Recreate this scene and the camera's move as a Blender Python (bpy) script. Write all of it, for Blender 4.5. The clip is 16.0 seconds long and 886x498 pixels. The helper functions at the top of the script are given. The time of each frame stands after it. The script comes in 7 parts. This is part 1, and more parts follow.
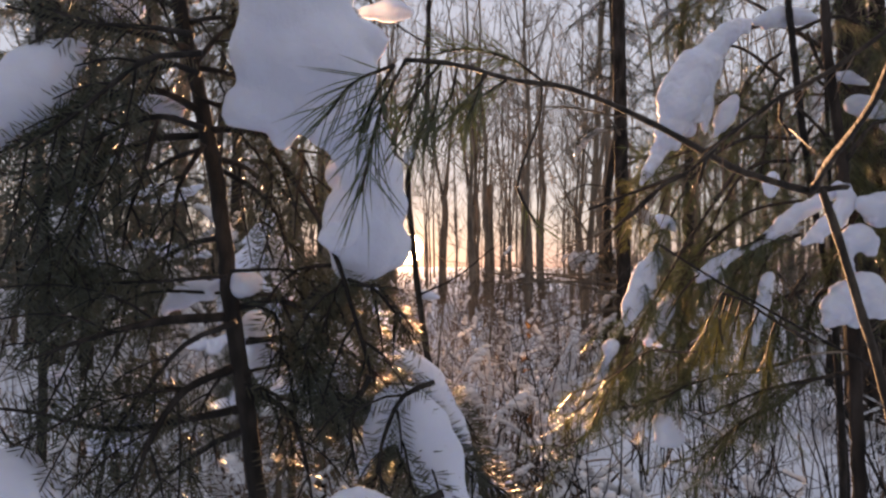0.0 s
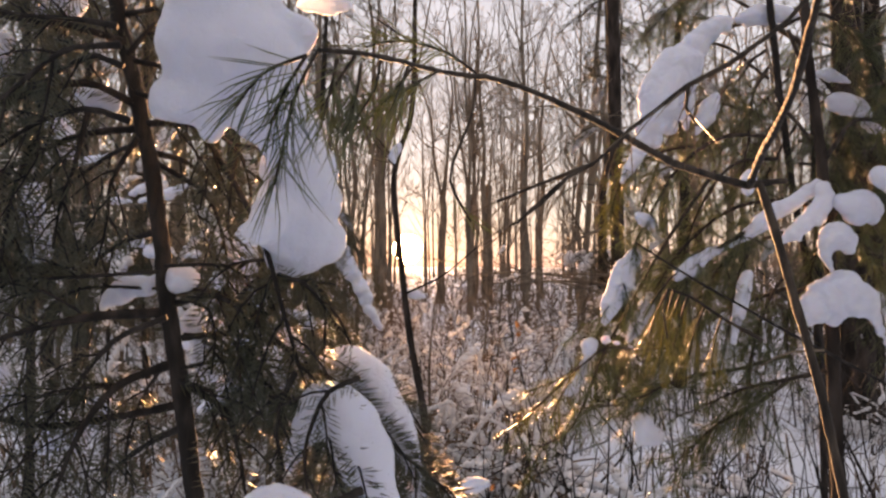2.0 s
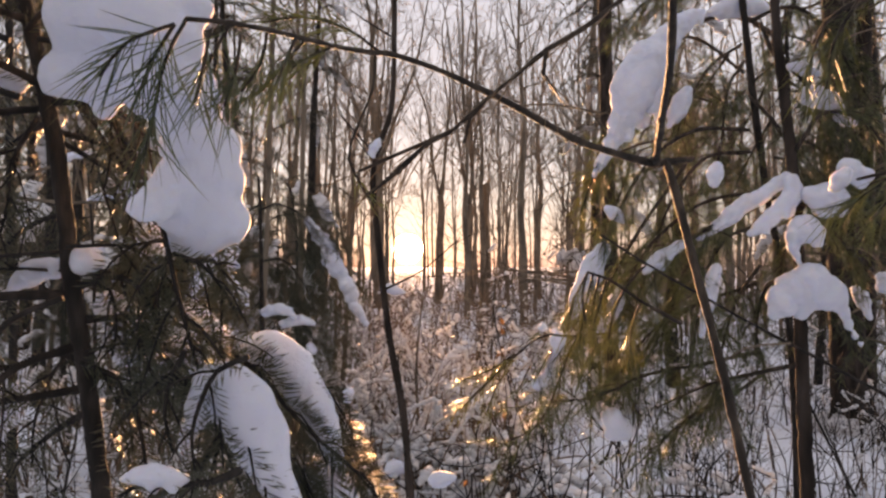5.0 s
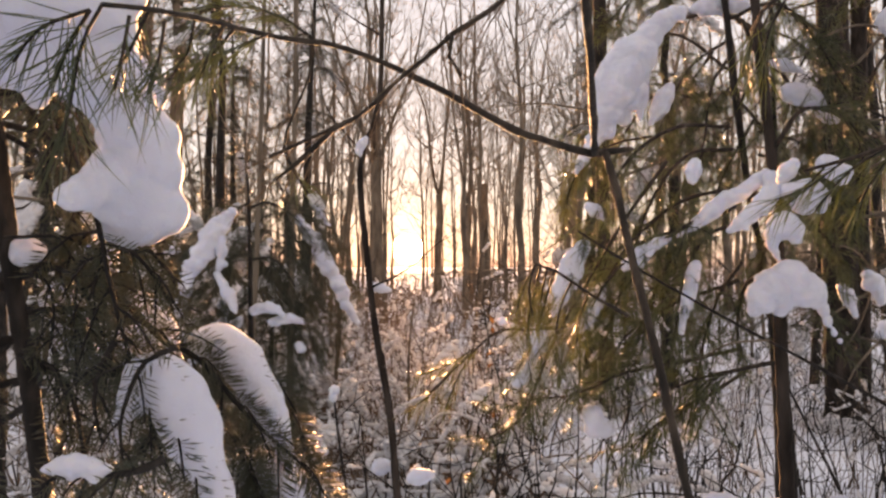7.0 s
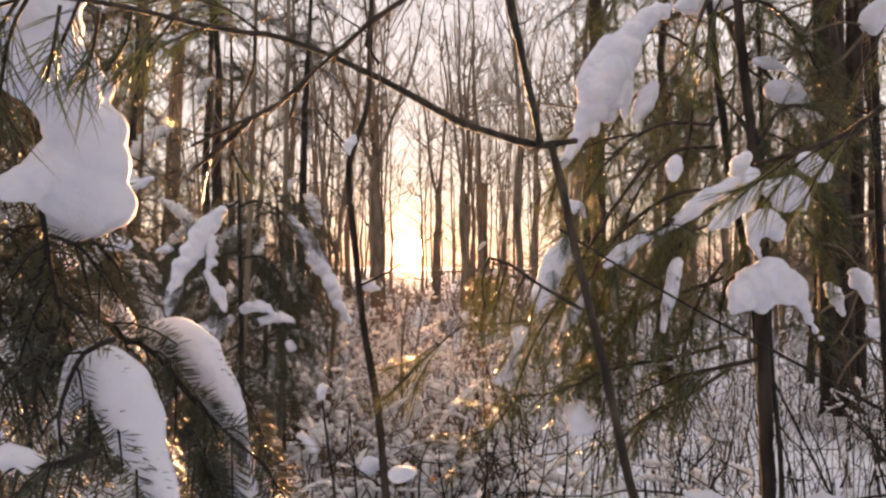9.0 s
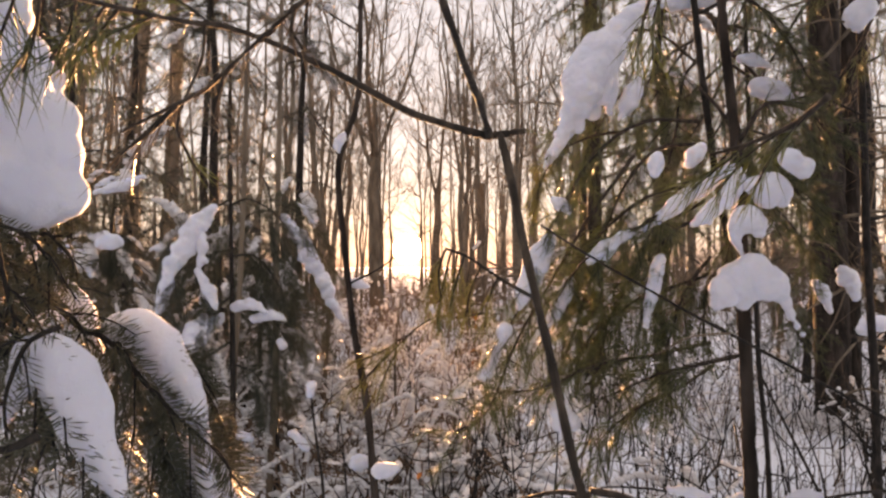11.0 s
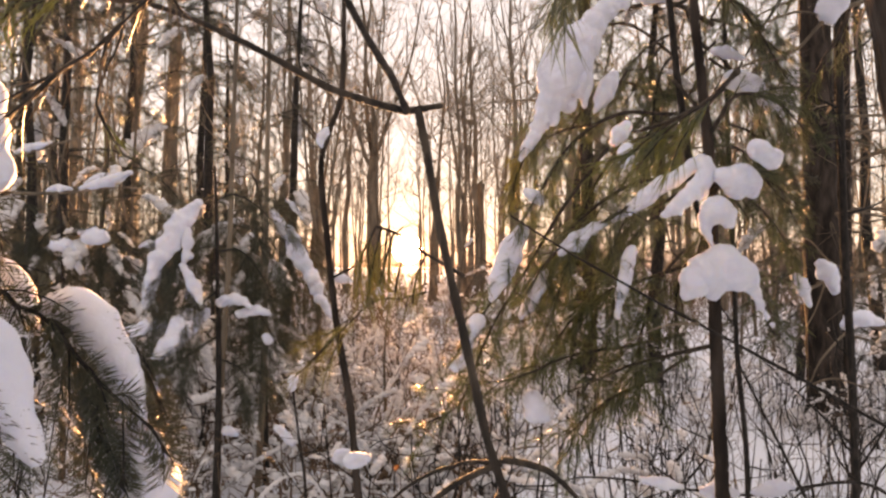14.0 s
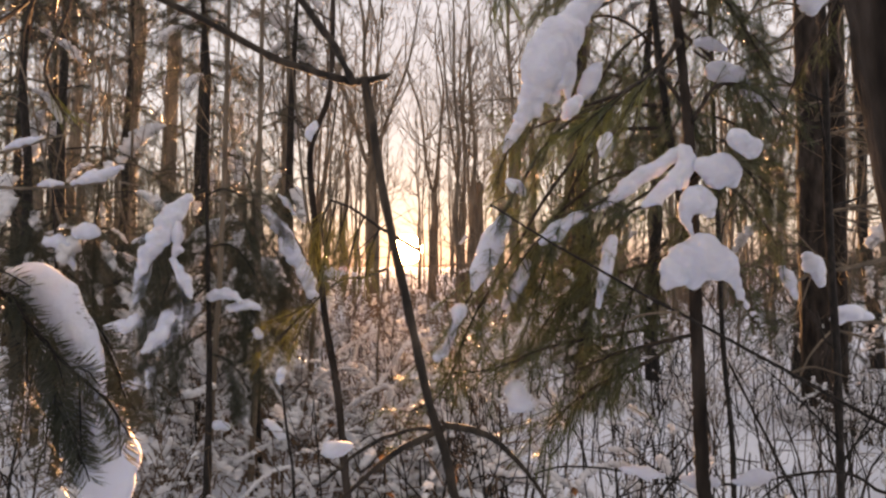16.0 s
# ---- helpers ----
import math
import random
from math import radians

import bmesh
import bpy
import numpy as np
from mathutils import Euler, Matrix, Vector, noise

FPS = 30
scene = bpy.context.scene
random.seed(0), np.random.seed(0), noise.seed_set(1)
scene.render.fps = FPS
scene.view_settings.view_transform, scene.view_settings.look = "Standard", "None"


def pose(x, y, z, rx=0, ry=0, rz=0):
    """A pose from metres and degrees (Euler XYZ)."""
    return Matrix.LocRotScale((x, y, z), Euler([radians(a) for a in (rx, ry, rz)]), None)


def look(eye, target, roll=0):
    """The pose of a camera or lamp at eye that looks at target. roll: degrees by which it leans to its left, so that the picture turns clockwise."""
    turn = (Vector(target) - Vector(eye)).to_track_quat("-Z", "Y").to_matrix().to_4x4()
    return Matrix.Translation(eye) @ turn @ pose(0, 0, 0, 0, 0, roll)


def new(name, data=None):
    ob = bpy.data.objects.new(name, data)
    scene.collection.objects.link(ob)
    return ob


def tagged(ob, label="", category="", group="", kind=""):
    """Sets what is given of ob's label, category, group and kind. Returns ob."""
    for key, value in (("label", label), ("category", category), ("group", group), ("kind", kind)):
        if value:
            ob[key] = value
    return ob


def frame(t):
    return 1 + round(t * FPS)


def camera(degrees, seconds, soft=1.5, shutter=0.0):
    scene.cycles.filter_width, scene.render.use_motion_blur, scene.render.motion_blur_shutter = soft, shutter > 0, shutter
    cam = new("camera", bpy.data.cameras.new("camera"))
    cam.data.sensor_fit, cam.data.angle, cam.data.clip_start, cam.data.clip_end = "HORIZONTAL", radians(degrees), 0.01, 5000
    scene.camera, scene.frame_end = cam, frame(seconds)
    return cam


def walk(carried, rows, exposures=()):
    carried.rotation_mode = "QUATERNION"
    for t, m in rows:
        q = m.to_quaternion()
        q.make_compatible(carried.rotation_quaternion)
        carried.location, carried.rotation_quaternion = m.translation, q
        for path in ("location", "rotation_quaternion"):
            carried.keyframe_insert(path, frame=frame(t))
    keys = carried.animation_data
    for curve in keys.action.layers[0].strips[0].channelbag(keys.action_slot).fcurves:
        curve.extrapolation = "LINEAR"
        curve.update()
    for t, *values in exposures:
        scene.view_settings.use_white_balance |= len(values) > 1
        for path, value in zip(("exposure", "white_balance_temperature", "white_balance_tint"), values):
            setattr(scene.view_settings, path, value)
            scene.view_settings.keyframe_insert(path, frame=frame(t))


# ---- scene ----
cam = camera(65.0, 16.0, soft=2.5)
EYE, TILT = 1.2, 1.5
# a slider shot: seconds, and metres right, ahead and up from the first place
ROWS = [
    (0.0, 0.0000, 0.0000, 0.0000),
    (1.0, 0.0359, 0.0042, -0.0001),
    (2.0, 0.0690, 0.0085, -0.0056),
    (3.0, 0.1021, 0.0127, -0.0129),
    (4.0, 0.1358, 0.0166, -0.0202),
    (5.0, 0.1694, 0.0198, -0.0265),
    (6.0, 0.2020, 0.0223, -0.0317),
    (7.0, 0.2328, 0.0240, -0.0361),
    (8.0, 0.2613, 0.0247, -0.0400),
    (9.0, 0.2880, 0.0244, -0.0441),
    (10.0, 0.3137, 0.0232, -0.0489),
    (11.0, 0.3394, 0.0213, -0.0547),
    (12.0, 0.3661, 0.0186, -0.0620),
    (13.0, 0.3944, 0.0154, -0.0709),
    (14.0, 0.4239, 0.0119, -0.0820),
    (15.0, 0.4534, 0.0084, -0.0958),
    (16.0, 0.4800, 0.0052, -0.1137),
]
# the phone's exposure and white balance drift as the sun comes and goes behind twigs: seconds, stops, kelvin, tint
EXPOSURES = [(0.0, 2.6, 8900, 40), (2.0, 3.0, 10400, 42), (3.5, 2.87, 9900, 42), (4.2, 2.85, 9900, 42), (7.0, 3.17, 11700, 43), (12.5, 3.17, 11700, 43), (14.0, 3.39, 13000, 44), (16.0, 3.02, 11200, 42)]
walk(cam, [(t, pose(0, 0, EYE, TILT, 0, 0) @ pose(x, y, z, 90, 0, 0)) for t, x, y, z in ROWS], EXPOSURES)

# ---- world and sun ----
SUN_UP, SUN_SIDE = 1.5, -2.9          # degrees above the horizon, and from straight ahead to the right
sun_way = Vector((math.sin(radians(SUN_SIDE)) * math.cos(radians(SUN_UP)), math.cos(radians(SUN_SIDE)) * math.cos(radians(SUN_UP)), math.sin(radians(SUN_UP))))
world = bpy.data.worlds.new("winter_sky")
scene.world = world
world.use_nodes = True
wn, wl = world.node_tree.nodes, world.node_tree.links
wn.clear()
sky = wn.new("ShaderNodeTexSky")
sky.sky_type, sky.sun_disc = "NISHITA", False
sky.sun_elevation, sky.sun_rotation = radians(2.5), radians(SUN_SIDE)
sky.air_density, sky.dust_density, sky.ozone_density = 1.0, 0.05, 1.5
bg = wn.new("ShaderNodeBackground")
bg.inputs["Strength"].default_value = 0.014
pale = wn.new("ShaderNodeHueSaturation")
pale.inputs["Saturation"].default_value = 0.95
wl.new(sky.outputs["Color"], pale.inputs["Color"])
wl.new(pale.outputs["Color"], bg.inputs["Color"])
# the sun's disc and its aureole in the thin haze
tc = wn.new("ShaderNodeTexCoord")
dot = wn.new("ShaderNodeVectorMath")
dot.operation = "DOT_PRODUCT"
dot.inputs[1].default_value = sun_way
wl.new(tc.outputs["Generated"], dot.inputs[0])


def sky_math(op, a, b):
    n = wn.new("ShaderNodeMath")
    n.operation = op
    for i, v in enumerate((a, b)):
        if isinstance(v, (int, float)):
            n.inputs[i].default_value = v
        else:
            wl.new(v, n.inputs[i])
    return n.outputs[0]


# a thin even veil of winter cloud over the whole dome
cloud = wn.new("ShaderNodeBackground")
cloud.inputs["Color"].default_value, cloud.inputs["Strength"].default_value = (0.48, 0.74, 1.0, 1), 0.118
near = sky_math("MAXIMUM", dot.outputs["Value"], 0.0)
disc = sky_math("MULTIPLY", sky_math("GREATER_THAN", near, math.cos(radians(1.2))), 30.0)
ring = sky_math("MULTIPLY", sky_math("POWER", near, 3000.0), 0.14)
wide = sky_math("MULTIPLY", sky_math("POWER", near, 400.0), 0.035)
glow = wn.new("ShaderNodeBackground")
glow.inputs["Color"].default_value = (1.0, 0.66, 0.30, 1)
veil = sky_math("MULTIPLY", sky_math("POWER", near, 50.0), 0.018)
wl.new(sky_math("ADD", disc, sky_math("ADD", ring, sky_math("ADD", wide, veil))), glow.inputs["Strength"])
both = wn.new("ShaderNodeAddShader")
overcast = wn.new("ShaderNodeAddShader")
wl.new(bg.outputs[0], overcast.inputs[0])
wl.new(cloud.outputs[0], overcast.inputs[1])
wl.new(overcast.outputs[0], both.inputs[0])
wl.new(glow.outputs[0], both.inputs[1])
wout = wn.new("ShaderNodeOutputWorld")
wl.new(both.outputs[0], wout.inputs["Surface"])

sun = new("sun", bpy.data.lights.new("sun", "SUN"))
sun.data.energy, sun.data.angle, sun.data.color = 4.2, radians(0.8), (1.0, 0.72, 0.42)
sun.matrix_world = look((0, 0, 0), -sun_way)

# ---- materials ----
def material(name, base, rough=0.8, vary=(), scale=40.0, bump=0.0, bump_scale=120.0, translucent=0.0, glow_colour=None, spec=0.3, stretch=(1, 1, 1), fine=0.0, depth=0.0):
    """A procedural surface: a base colour broken up at two scales, relief, and light let through where the thing is thin."""
    m = bpy.data.materials.new(name)
    m.use_nodes = True
    n, l = m.node_tree.nodes, m.node_tree.links
    p = n["Principled BSDF"]
    p.inputs["Roughness"].default_value = rough
    p.inputs["Specular IOR Level"].default_value = spec
    tex = n.new("ShaderNodeTexCoord")
    mapping = n.new("ShaderNodeMapping")
    mapping.inputs["Scale"].default_value = stretch
    l.new(tex.outputs["Object"], mapping.inputs["Vector"])
    noise_node = n.new("ShaderNodeTexNoise")
    noise_node.inputs["Scale"].default_value, noise_node.inputs["Detail"].default_value = scale, 5.0
    l.new(mapping.outputs[0], noise_node.inputs["Vector"])
    ramp = n.new("ShaderNodeValToRGB")
    stops = [base, *vary] if vary else [base, base]
    ramp.color_ramp.elements[0].position, ramp.color_ramp.elements[1].position = 0.32, 0.68
    while len(ramp.color_ramp.elements) < len(stops):
        ramp.color_ramp.elements.new(0.5)
    for i, c in enumerate(stops):
        ramp.color_ramp.elements[i].position = 0.32 + 0.36 * i / (len(stops) - 1)
        ramp.color_ramp.elements[i].color = (*c, 1)
    l.new(noise_node.outputs["Fac"], ramp.inputs["Fac"])
    colour = ramp.outputs["Color"]
    # piece by piece and grain by grain
    geo = n.new("ShaderNodeNewGeometry")
    info = n.new("ShaderNodeObjectInfo")
    add = n.new("ShaderNodeMath")
    add.operation = "ADD"
    l.new(geo.outputs["Random Per Island"], add.inputs[0])
    l.new(info.outputs["Random"], add.inputs[1])
    level = n.new("ShaderNodeMapRange")
    level.inputs["From Max"].default_value = 2.0
    level.inputs["To Min"].default_value, level.inputs["To Max"].default_value = 1.0 - fine, 1.0 + fine
    l.new(add.outputs[0], level.inputs["Value"])
    hsv = n.new("ShaderNodeHueSaturation")
    l.new(level.outputs["Result"], hsv.inputs["Value"])
    l.new(colour, hsv.inputs["Color"])
    colour = hsv.outputs["Color"]
    l.new(colour, p.inputs["Base Color"])
    if bump:
        grain = n.new("ShaderNodeTexNoise")
        grain.inputs["Scale"].default_value, grain.inputs["Detail"].default_value = bump_scale, 6.0
        l.new(mapping.outputs[0], grain.inputs["Vector"])
        b = n.new("ShaderNodeBump")
        b.inputs["Strength"].default_value, b.inputs["Distance"].default_value = bump, 0.6 / bump_scale
        l.new(grain.outputs["Fac"], b.inputs["Height"])
        l.new(b.outputs["Normal"], p.inputs["Normal"])
    if depth:
        p.inputs["Subsurface Weight"].default_value, p.inputs["Subsurface Scale"].default_value = 0.75, depth
        p.inputs["Subsurface Radius"].default_value = (1.0, 0.75, 0.55)
    if translucent:
        t = n.new("ShaderNodeBsdfTranslucent")
        if glow_colour:
            t.inputs["Color"].default_value = (*glow_colour, 1)
        else:
            l.new(colour, t.inputs["Color"])
        mix = n.new("ShaderNodeMixShader")
        mix.inputs[0].default_value = translucent
        l.new(p.outputs[0], mix.inputs[1])
        l.new(t.outputs[0], mix.inputs[2])
        l.new(mix.outputs[0], n["Material Output"].inputs["Surface"])
    return m


# snow on the branches: the shade on its near side is put into a darker base
SHADED_SNOW = material("snow", (0.54, 0.58, 0.67), 0.75, [(0.64, 0.67, 0.75)], 9.0, 0.35, 170.0, depth=0.012)
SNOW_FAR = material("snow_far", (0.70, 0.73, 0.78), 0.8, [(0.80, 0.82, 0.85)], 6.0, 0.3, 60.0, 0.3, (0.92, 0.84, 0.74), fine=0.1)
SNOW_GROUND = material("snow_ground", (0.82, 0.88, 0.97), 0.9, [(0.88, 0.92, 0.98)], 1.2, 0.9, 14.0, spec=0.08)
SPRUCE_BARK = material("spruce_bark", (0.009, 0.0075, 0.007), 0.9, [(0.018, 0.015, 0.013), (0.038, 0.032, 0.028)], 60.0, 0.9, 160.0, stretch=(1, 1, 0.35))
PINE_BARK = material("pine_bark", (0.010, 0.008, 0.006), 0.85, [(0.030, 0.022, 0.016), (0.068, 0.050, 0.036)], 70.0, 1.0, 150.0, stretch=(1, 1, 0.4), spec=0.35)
TWIG_BARK = material("twig_bark", (0.095, 0.056, 0.036), 0.75, [(0.21, 0.135, 0.088)], 50.0, 0.5, 150.0, fine=0.35)
TREE_BARK = material("tree_bark", (0.06, 0.047, 0.036), 0.9, [(0.14, 0.108, 0.08), (0.23, 0.18, 0.135)], 5.0, 1.0, 24.0, stretch=(1, 1, 0.25), fine=0.25)
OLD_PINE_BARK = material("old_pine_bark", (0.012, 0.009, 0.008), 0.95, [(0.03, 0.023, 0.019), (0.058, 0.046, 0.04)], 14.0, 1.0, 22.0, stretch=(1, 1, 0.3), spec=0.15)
SPRUCE_NEEDLE = material("spruce_needle", (0.026, 0.037, 0.024), 0.45, [(0.050, 0.064, 0.042)], 25.0, translucent=0.25, glow_colour=(0.22, 0.19, 0.07), spec=0.5, fine=0.35)
PINE_NEEDLE = material("pine_needle", (0.026, 0.046, 0.030), 0.45, [(0.056, 0.080, 0.046)], 20.0, translucent=0.36, glow_colour=(0.30, 0.35, 0.12), spec=0.5, fine=0.35)
OLD_NEEDLE = material("old_needle", (0.045, 0.034, 0.022), 0.5, [(0.10, 0.075, 0.045)], 20.0, translucent=0.25, glow_colour=(0.34, 0.24, 0.11), spec=0.5, fine=0.3)
# young needles, with the low sun on them painted in as a yellower colour
YOUNG_SUNLIT_NEEDLE = material("young_sunlit_needle", (0.055, 0.075, 0.034), 0.42, [(0.10, 0.11, 0.045)], 20.0, translucent=0.40, glow_colour=(0.40, 0.39, 0.13), spec=0.5, fine=0.3)
DRY_LEAF = material("dry_leaf", (0.13, 0.07, 0.04), 0.8, [(0.22, 0.13, 0.07)], 40.0, translucent=0.45, glow_colour=(0.2, 0.11, 0.06), fine=0.3)


# ---- shapes ----
class Shape:
    """Vertices and faces gathered from many pieces into one mesh."""

    def __init__(self):
        self.v, self.q, self.t, self.n = [], [], [], 0

    def add(self, v, q=None, t=None):
        self.v.append(np.asarray(v, float).reshape(-1, 3))
        if q is not None and len(q):
            self.q.append(np.asarray(q, int) + self.n)
        if t is not None and len(t):
            self.t.append(np.asarray(t, int) + self.n)
        self.n += len(self.v[-1])

    def mesh(self, name, mat, smooth=True):
        me = bpy.data.meshes.new(name)
        faces = [f for block in self.q for f in block.tolist()] + [f for block in self.t for f in block.tolist()]
        me.from_pydata(np.concatenate(self.v).tolist() if self.v else [], [], faces)
        me.polygons.foreach_set("use_smooth", [smooth] * len(me.polygons))
        me.materials.append(mat)
        return me


def rng_of(seed):
    return np.random.default_rng(seed)


def curve(points, step):
    """A smooth line through the points, in steps of about that length."""
    p = np.asarray(points, float)
    if len(p) == 2:
        n = max(2, int(np.linalg.norm(p[1] - p[0]) / step) + 1)
        return p[0] + (p[1] - p[0]) * np.linspace(0, 1, n)[:, None]
    ext = np.vstack([2 * p[0] - p[1], p, 2 * p[-1] - p[-2]])
    out = []
    for i in range(len(p) - 1):
        a, b, c, d = ext[i:i + 4]
        n = max(1, int(np.linalg.norm(c - b) / step))
        for s in np.arange(n) / n:
            out.append(0.5 * (2 * b + (c - a) * s + (2 * a - 5 * b + 4 * c - d) * s * s + (3 * b - a - 3 * c + d) * s ** 3))
    out.append(p[-1])
    return np.array(out)


def tangents(p):
    t = np.gradient(p, axis=0)
    return t / (np.linalg.norm(t, axis=1, keepdims=True) + 1e-12)


def sides_of(t):
    """Two directions across each tangent: level, and up."""
    up = np.where(np.abs(t[:, 2:3]) > 0.9, np.array([[0.0, 1.0, 0.0]]), np.array([[0.0, 0.0, 1.0]]))
    s = np.cross(t, up)
    s /= np.linalg.norm(s, axis=1, keepdims=True) + 1e-12
    return s, np.cross(s, t)


def tube(shape, p, r0, r1, sides=6, rng=None, rough=0.0):
    """A tapered, closed limb along the line p."""
    p = np.asarray(p, float)
    n = len(p)
    t = tangents(p)
    axis = p[-1] - p[0]
    ref = np.array([1.0, 0.0, 0.0]) if abs(axis[0]) < 0.7 * np.linalg.norm(axis) + 1e-9 else np.array([0.0, 0.0, 1.0])
    s = np.cross(t, ref)
    s /= np.linalg.norm(s, axis=1, keepdims=True) + 1e-12
    u = np.cross(t, s)
    r = np.linspace(r0, r1, n)[:, None]
    if rng is not None and rough:
        r = r * (1 + rough * rng.normal(size=(n, 1)))
    a = np.arange(sides) * 2 * np.pi / sides
    v = p[:, None, :] + r[:, None, :] * (np.cos(a)[None, :, None] * s[:, None, :] + np.sin(a)[None, :, None] * u[:, None, :])
    i, j = np.meshgrid(np.arange(n - 1), np.arange(sides), indexing="ij")
    k = (j + 1) % sides
    q = np.stack([i * sides + j, i * sides + k, (i + 1) * sides + k, (i + 1) * sides + j], -1).reshape(-1, 4)
    v = np.vstack([v.reshape(-1, 3), p[:1], p[-1:] + t[-1:] * r[-1]])
    j = np.arange(sides)
    k = (j + 1) % sides
    caps = np.vstack([np.stack([k, j, np.full(sides, n * sides)], 1), np.stack([(n - 1) * sides + j, (n - 1) * sides + k, np.full(sides, n * sides + 1)], 1)])
    shape.add(v, q, caps)


def spikes(shape, base, way, length, width):
    """Straight needles: three-sided spikes from base along way."""
    s, u = sides_of(way)
    n = len(base)
    w = np.broadcast_to(np.asarray(width, float), (n,))[:, None]
    ln = np.broadcast_to(np.asarray(length, float), (n,))[:, None]
    mid = base + way * ln * 0.55
    ring = [mid + w * (math.cos(a) * s + math.sin(a) * u) for a in (0.5, 2.6, 4.7)]
    v = np.stack([base, *ring, base + way * ln], 1).reshape(-1, 3)
    o = np.arange(n)[:, None] * 5
    t = np.concatenate([o + np.array(f) for f in ((0, 2, 1), (0, 3, 2), (0, 1, 3), (1, 2, 4), (2, 3, 4), (3, 1, 4))])
    shape.add(v, None, t)


def bent_needles(shape, base, way, length, width, sag, rng):
    """Long pine needles that bow a little on their way."""
    n = len(base)
    s, u = sides_of(way)
    bend = (rng.normal(size=(n, 1)) * s + rng.normal(size=(n, 1)) * u) * 0.10 + np.array([[0, 0, -1.0]]) * sag
    ln = np.broadcast_to(np.asarray(length, float), (n,))[:, None]
    w = np.broadcast_to(np.asarray(width, float), (n,))[:, None]
    rings = []
    for k, f in ((0.0, 0.8), (0.5, 1.0)):
        c = base + way * ln * k + bend * ln * k * k
        rings += [c + w * f * (math.cos(a) * s + math.sin(a) * u) for a in (0.5, 2.6, 4.7)]
    v = np.stack([*rings, base + way * ln + bend * ln], 1).reshape(-1, 3)
    o = np.arange(n)[:, None] * 7
    q = np.concatenate([o + np.array(f) for f in ((0, 1, 4, 3), (1, 2, 5, 4), (2, 0, 3, 5))])
    t = np.concatenate([o + np.array(f) for f in ((3, 4, 6), (4, 5, 6), (5, 3, 6))])
    shape.add(v, q, t)


def along(p, count, rng, start=0.0, end=1.0):
    """Places and tangents spread along a line."""
    p = np.asarray(p, float)
    d = np.r_[0, np.cumsum(np.linalg.norm(np.diff(p, axis=0), axis=1))]
    s = (start + (end - start) * (np.arange(count) + rng.uniform(0.1, 0.9, count)) / max(1, count)) * d[-1]
    t = tangents(p)
    return np.stack([np.interp(s, d, p[:, i]) for i in range(3)], 1), np.stack([np.interp(s, d, t[:, i]) for i in range(3)], 1)


def length_of(p):
    return float(np.linalg.norm(np.diff(np.asarray(p, float), axis=0), axis=1).sum())


def spruce_needles(shape, p, rng, size=0.017, per_m=900, width=0.0008, flat=0.28, hang=False):
    n = max(4, int(length_of(p) * per_m))
    b, t = along(p, n, rng)
    s, u = sides_of(t)
    if hang:
        s = np.cross(t, [0, 1.0, 0])
        s /= np.linalg.norm(s, axis=1, keepdims=True) + 1e-9
        u = np.cross(t, s)
    if hang:
        phi = np.where(np.arange(n) % 2, 0.0, np.pi) + rng.normal(size=n) * 0.5
        flat, a = 0.6, rng.normal(size=(n, 1)) * 0.10 + 0.98
    else:
        phi, a = rng.uniform(0, 2 * np.pi, n), rng.uniform(0.9, 1.35, (n, 1))
    across = np.cos(phi)[:, None] * s + np.sin(phi)[:, None] * u * flat
    across /= np.linalg.norm(across, axis=1, keepdims=True)
    way = t * np.cos(a) + across * np.sin(a)
    way /= np.linalg.norm(way, axis=1, keepdims=True)
    spikes(shape, b, way, size * rng.uniform(0.7, 1.15, n), width)


def pine_needles(shape, p, rng, size=0.06, per_m=420, width=0.0007, spread=0.8, sag=0.12, start=0.0, fall=0.15):
    n = max(4, int(length_of(p) * per_m))
    b, t = along(p, n, rng, start)
    s, u = sides_of(t)
    phi = rng.uniform(0, 2 * np.pi, n)
    across = np.cos(phi)[:, None] * s + np.sin(phi)[:, None] * u
    a = rng.uniform(0.2, spread, n)[:, None]
    way = t * np.cos(a) + across * np.sin(a) + np.array([[0, 0, -fall]])
    way /= np.linalg.norm(way, axis=1, keepdims=True)
    bent_needles(shape, b, way, size * rng.uniform(0.7, 1.15, n), width, sag, rng)


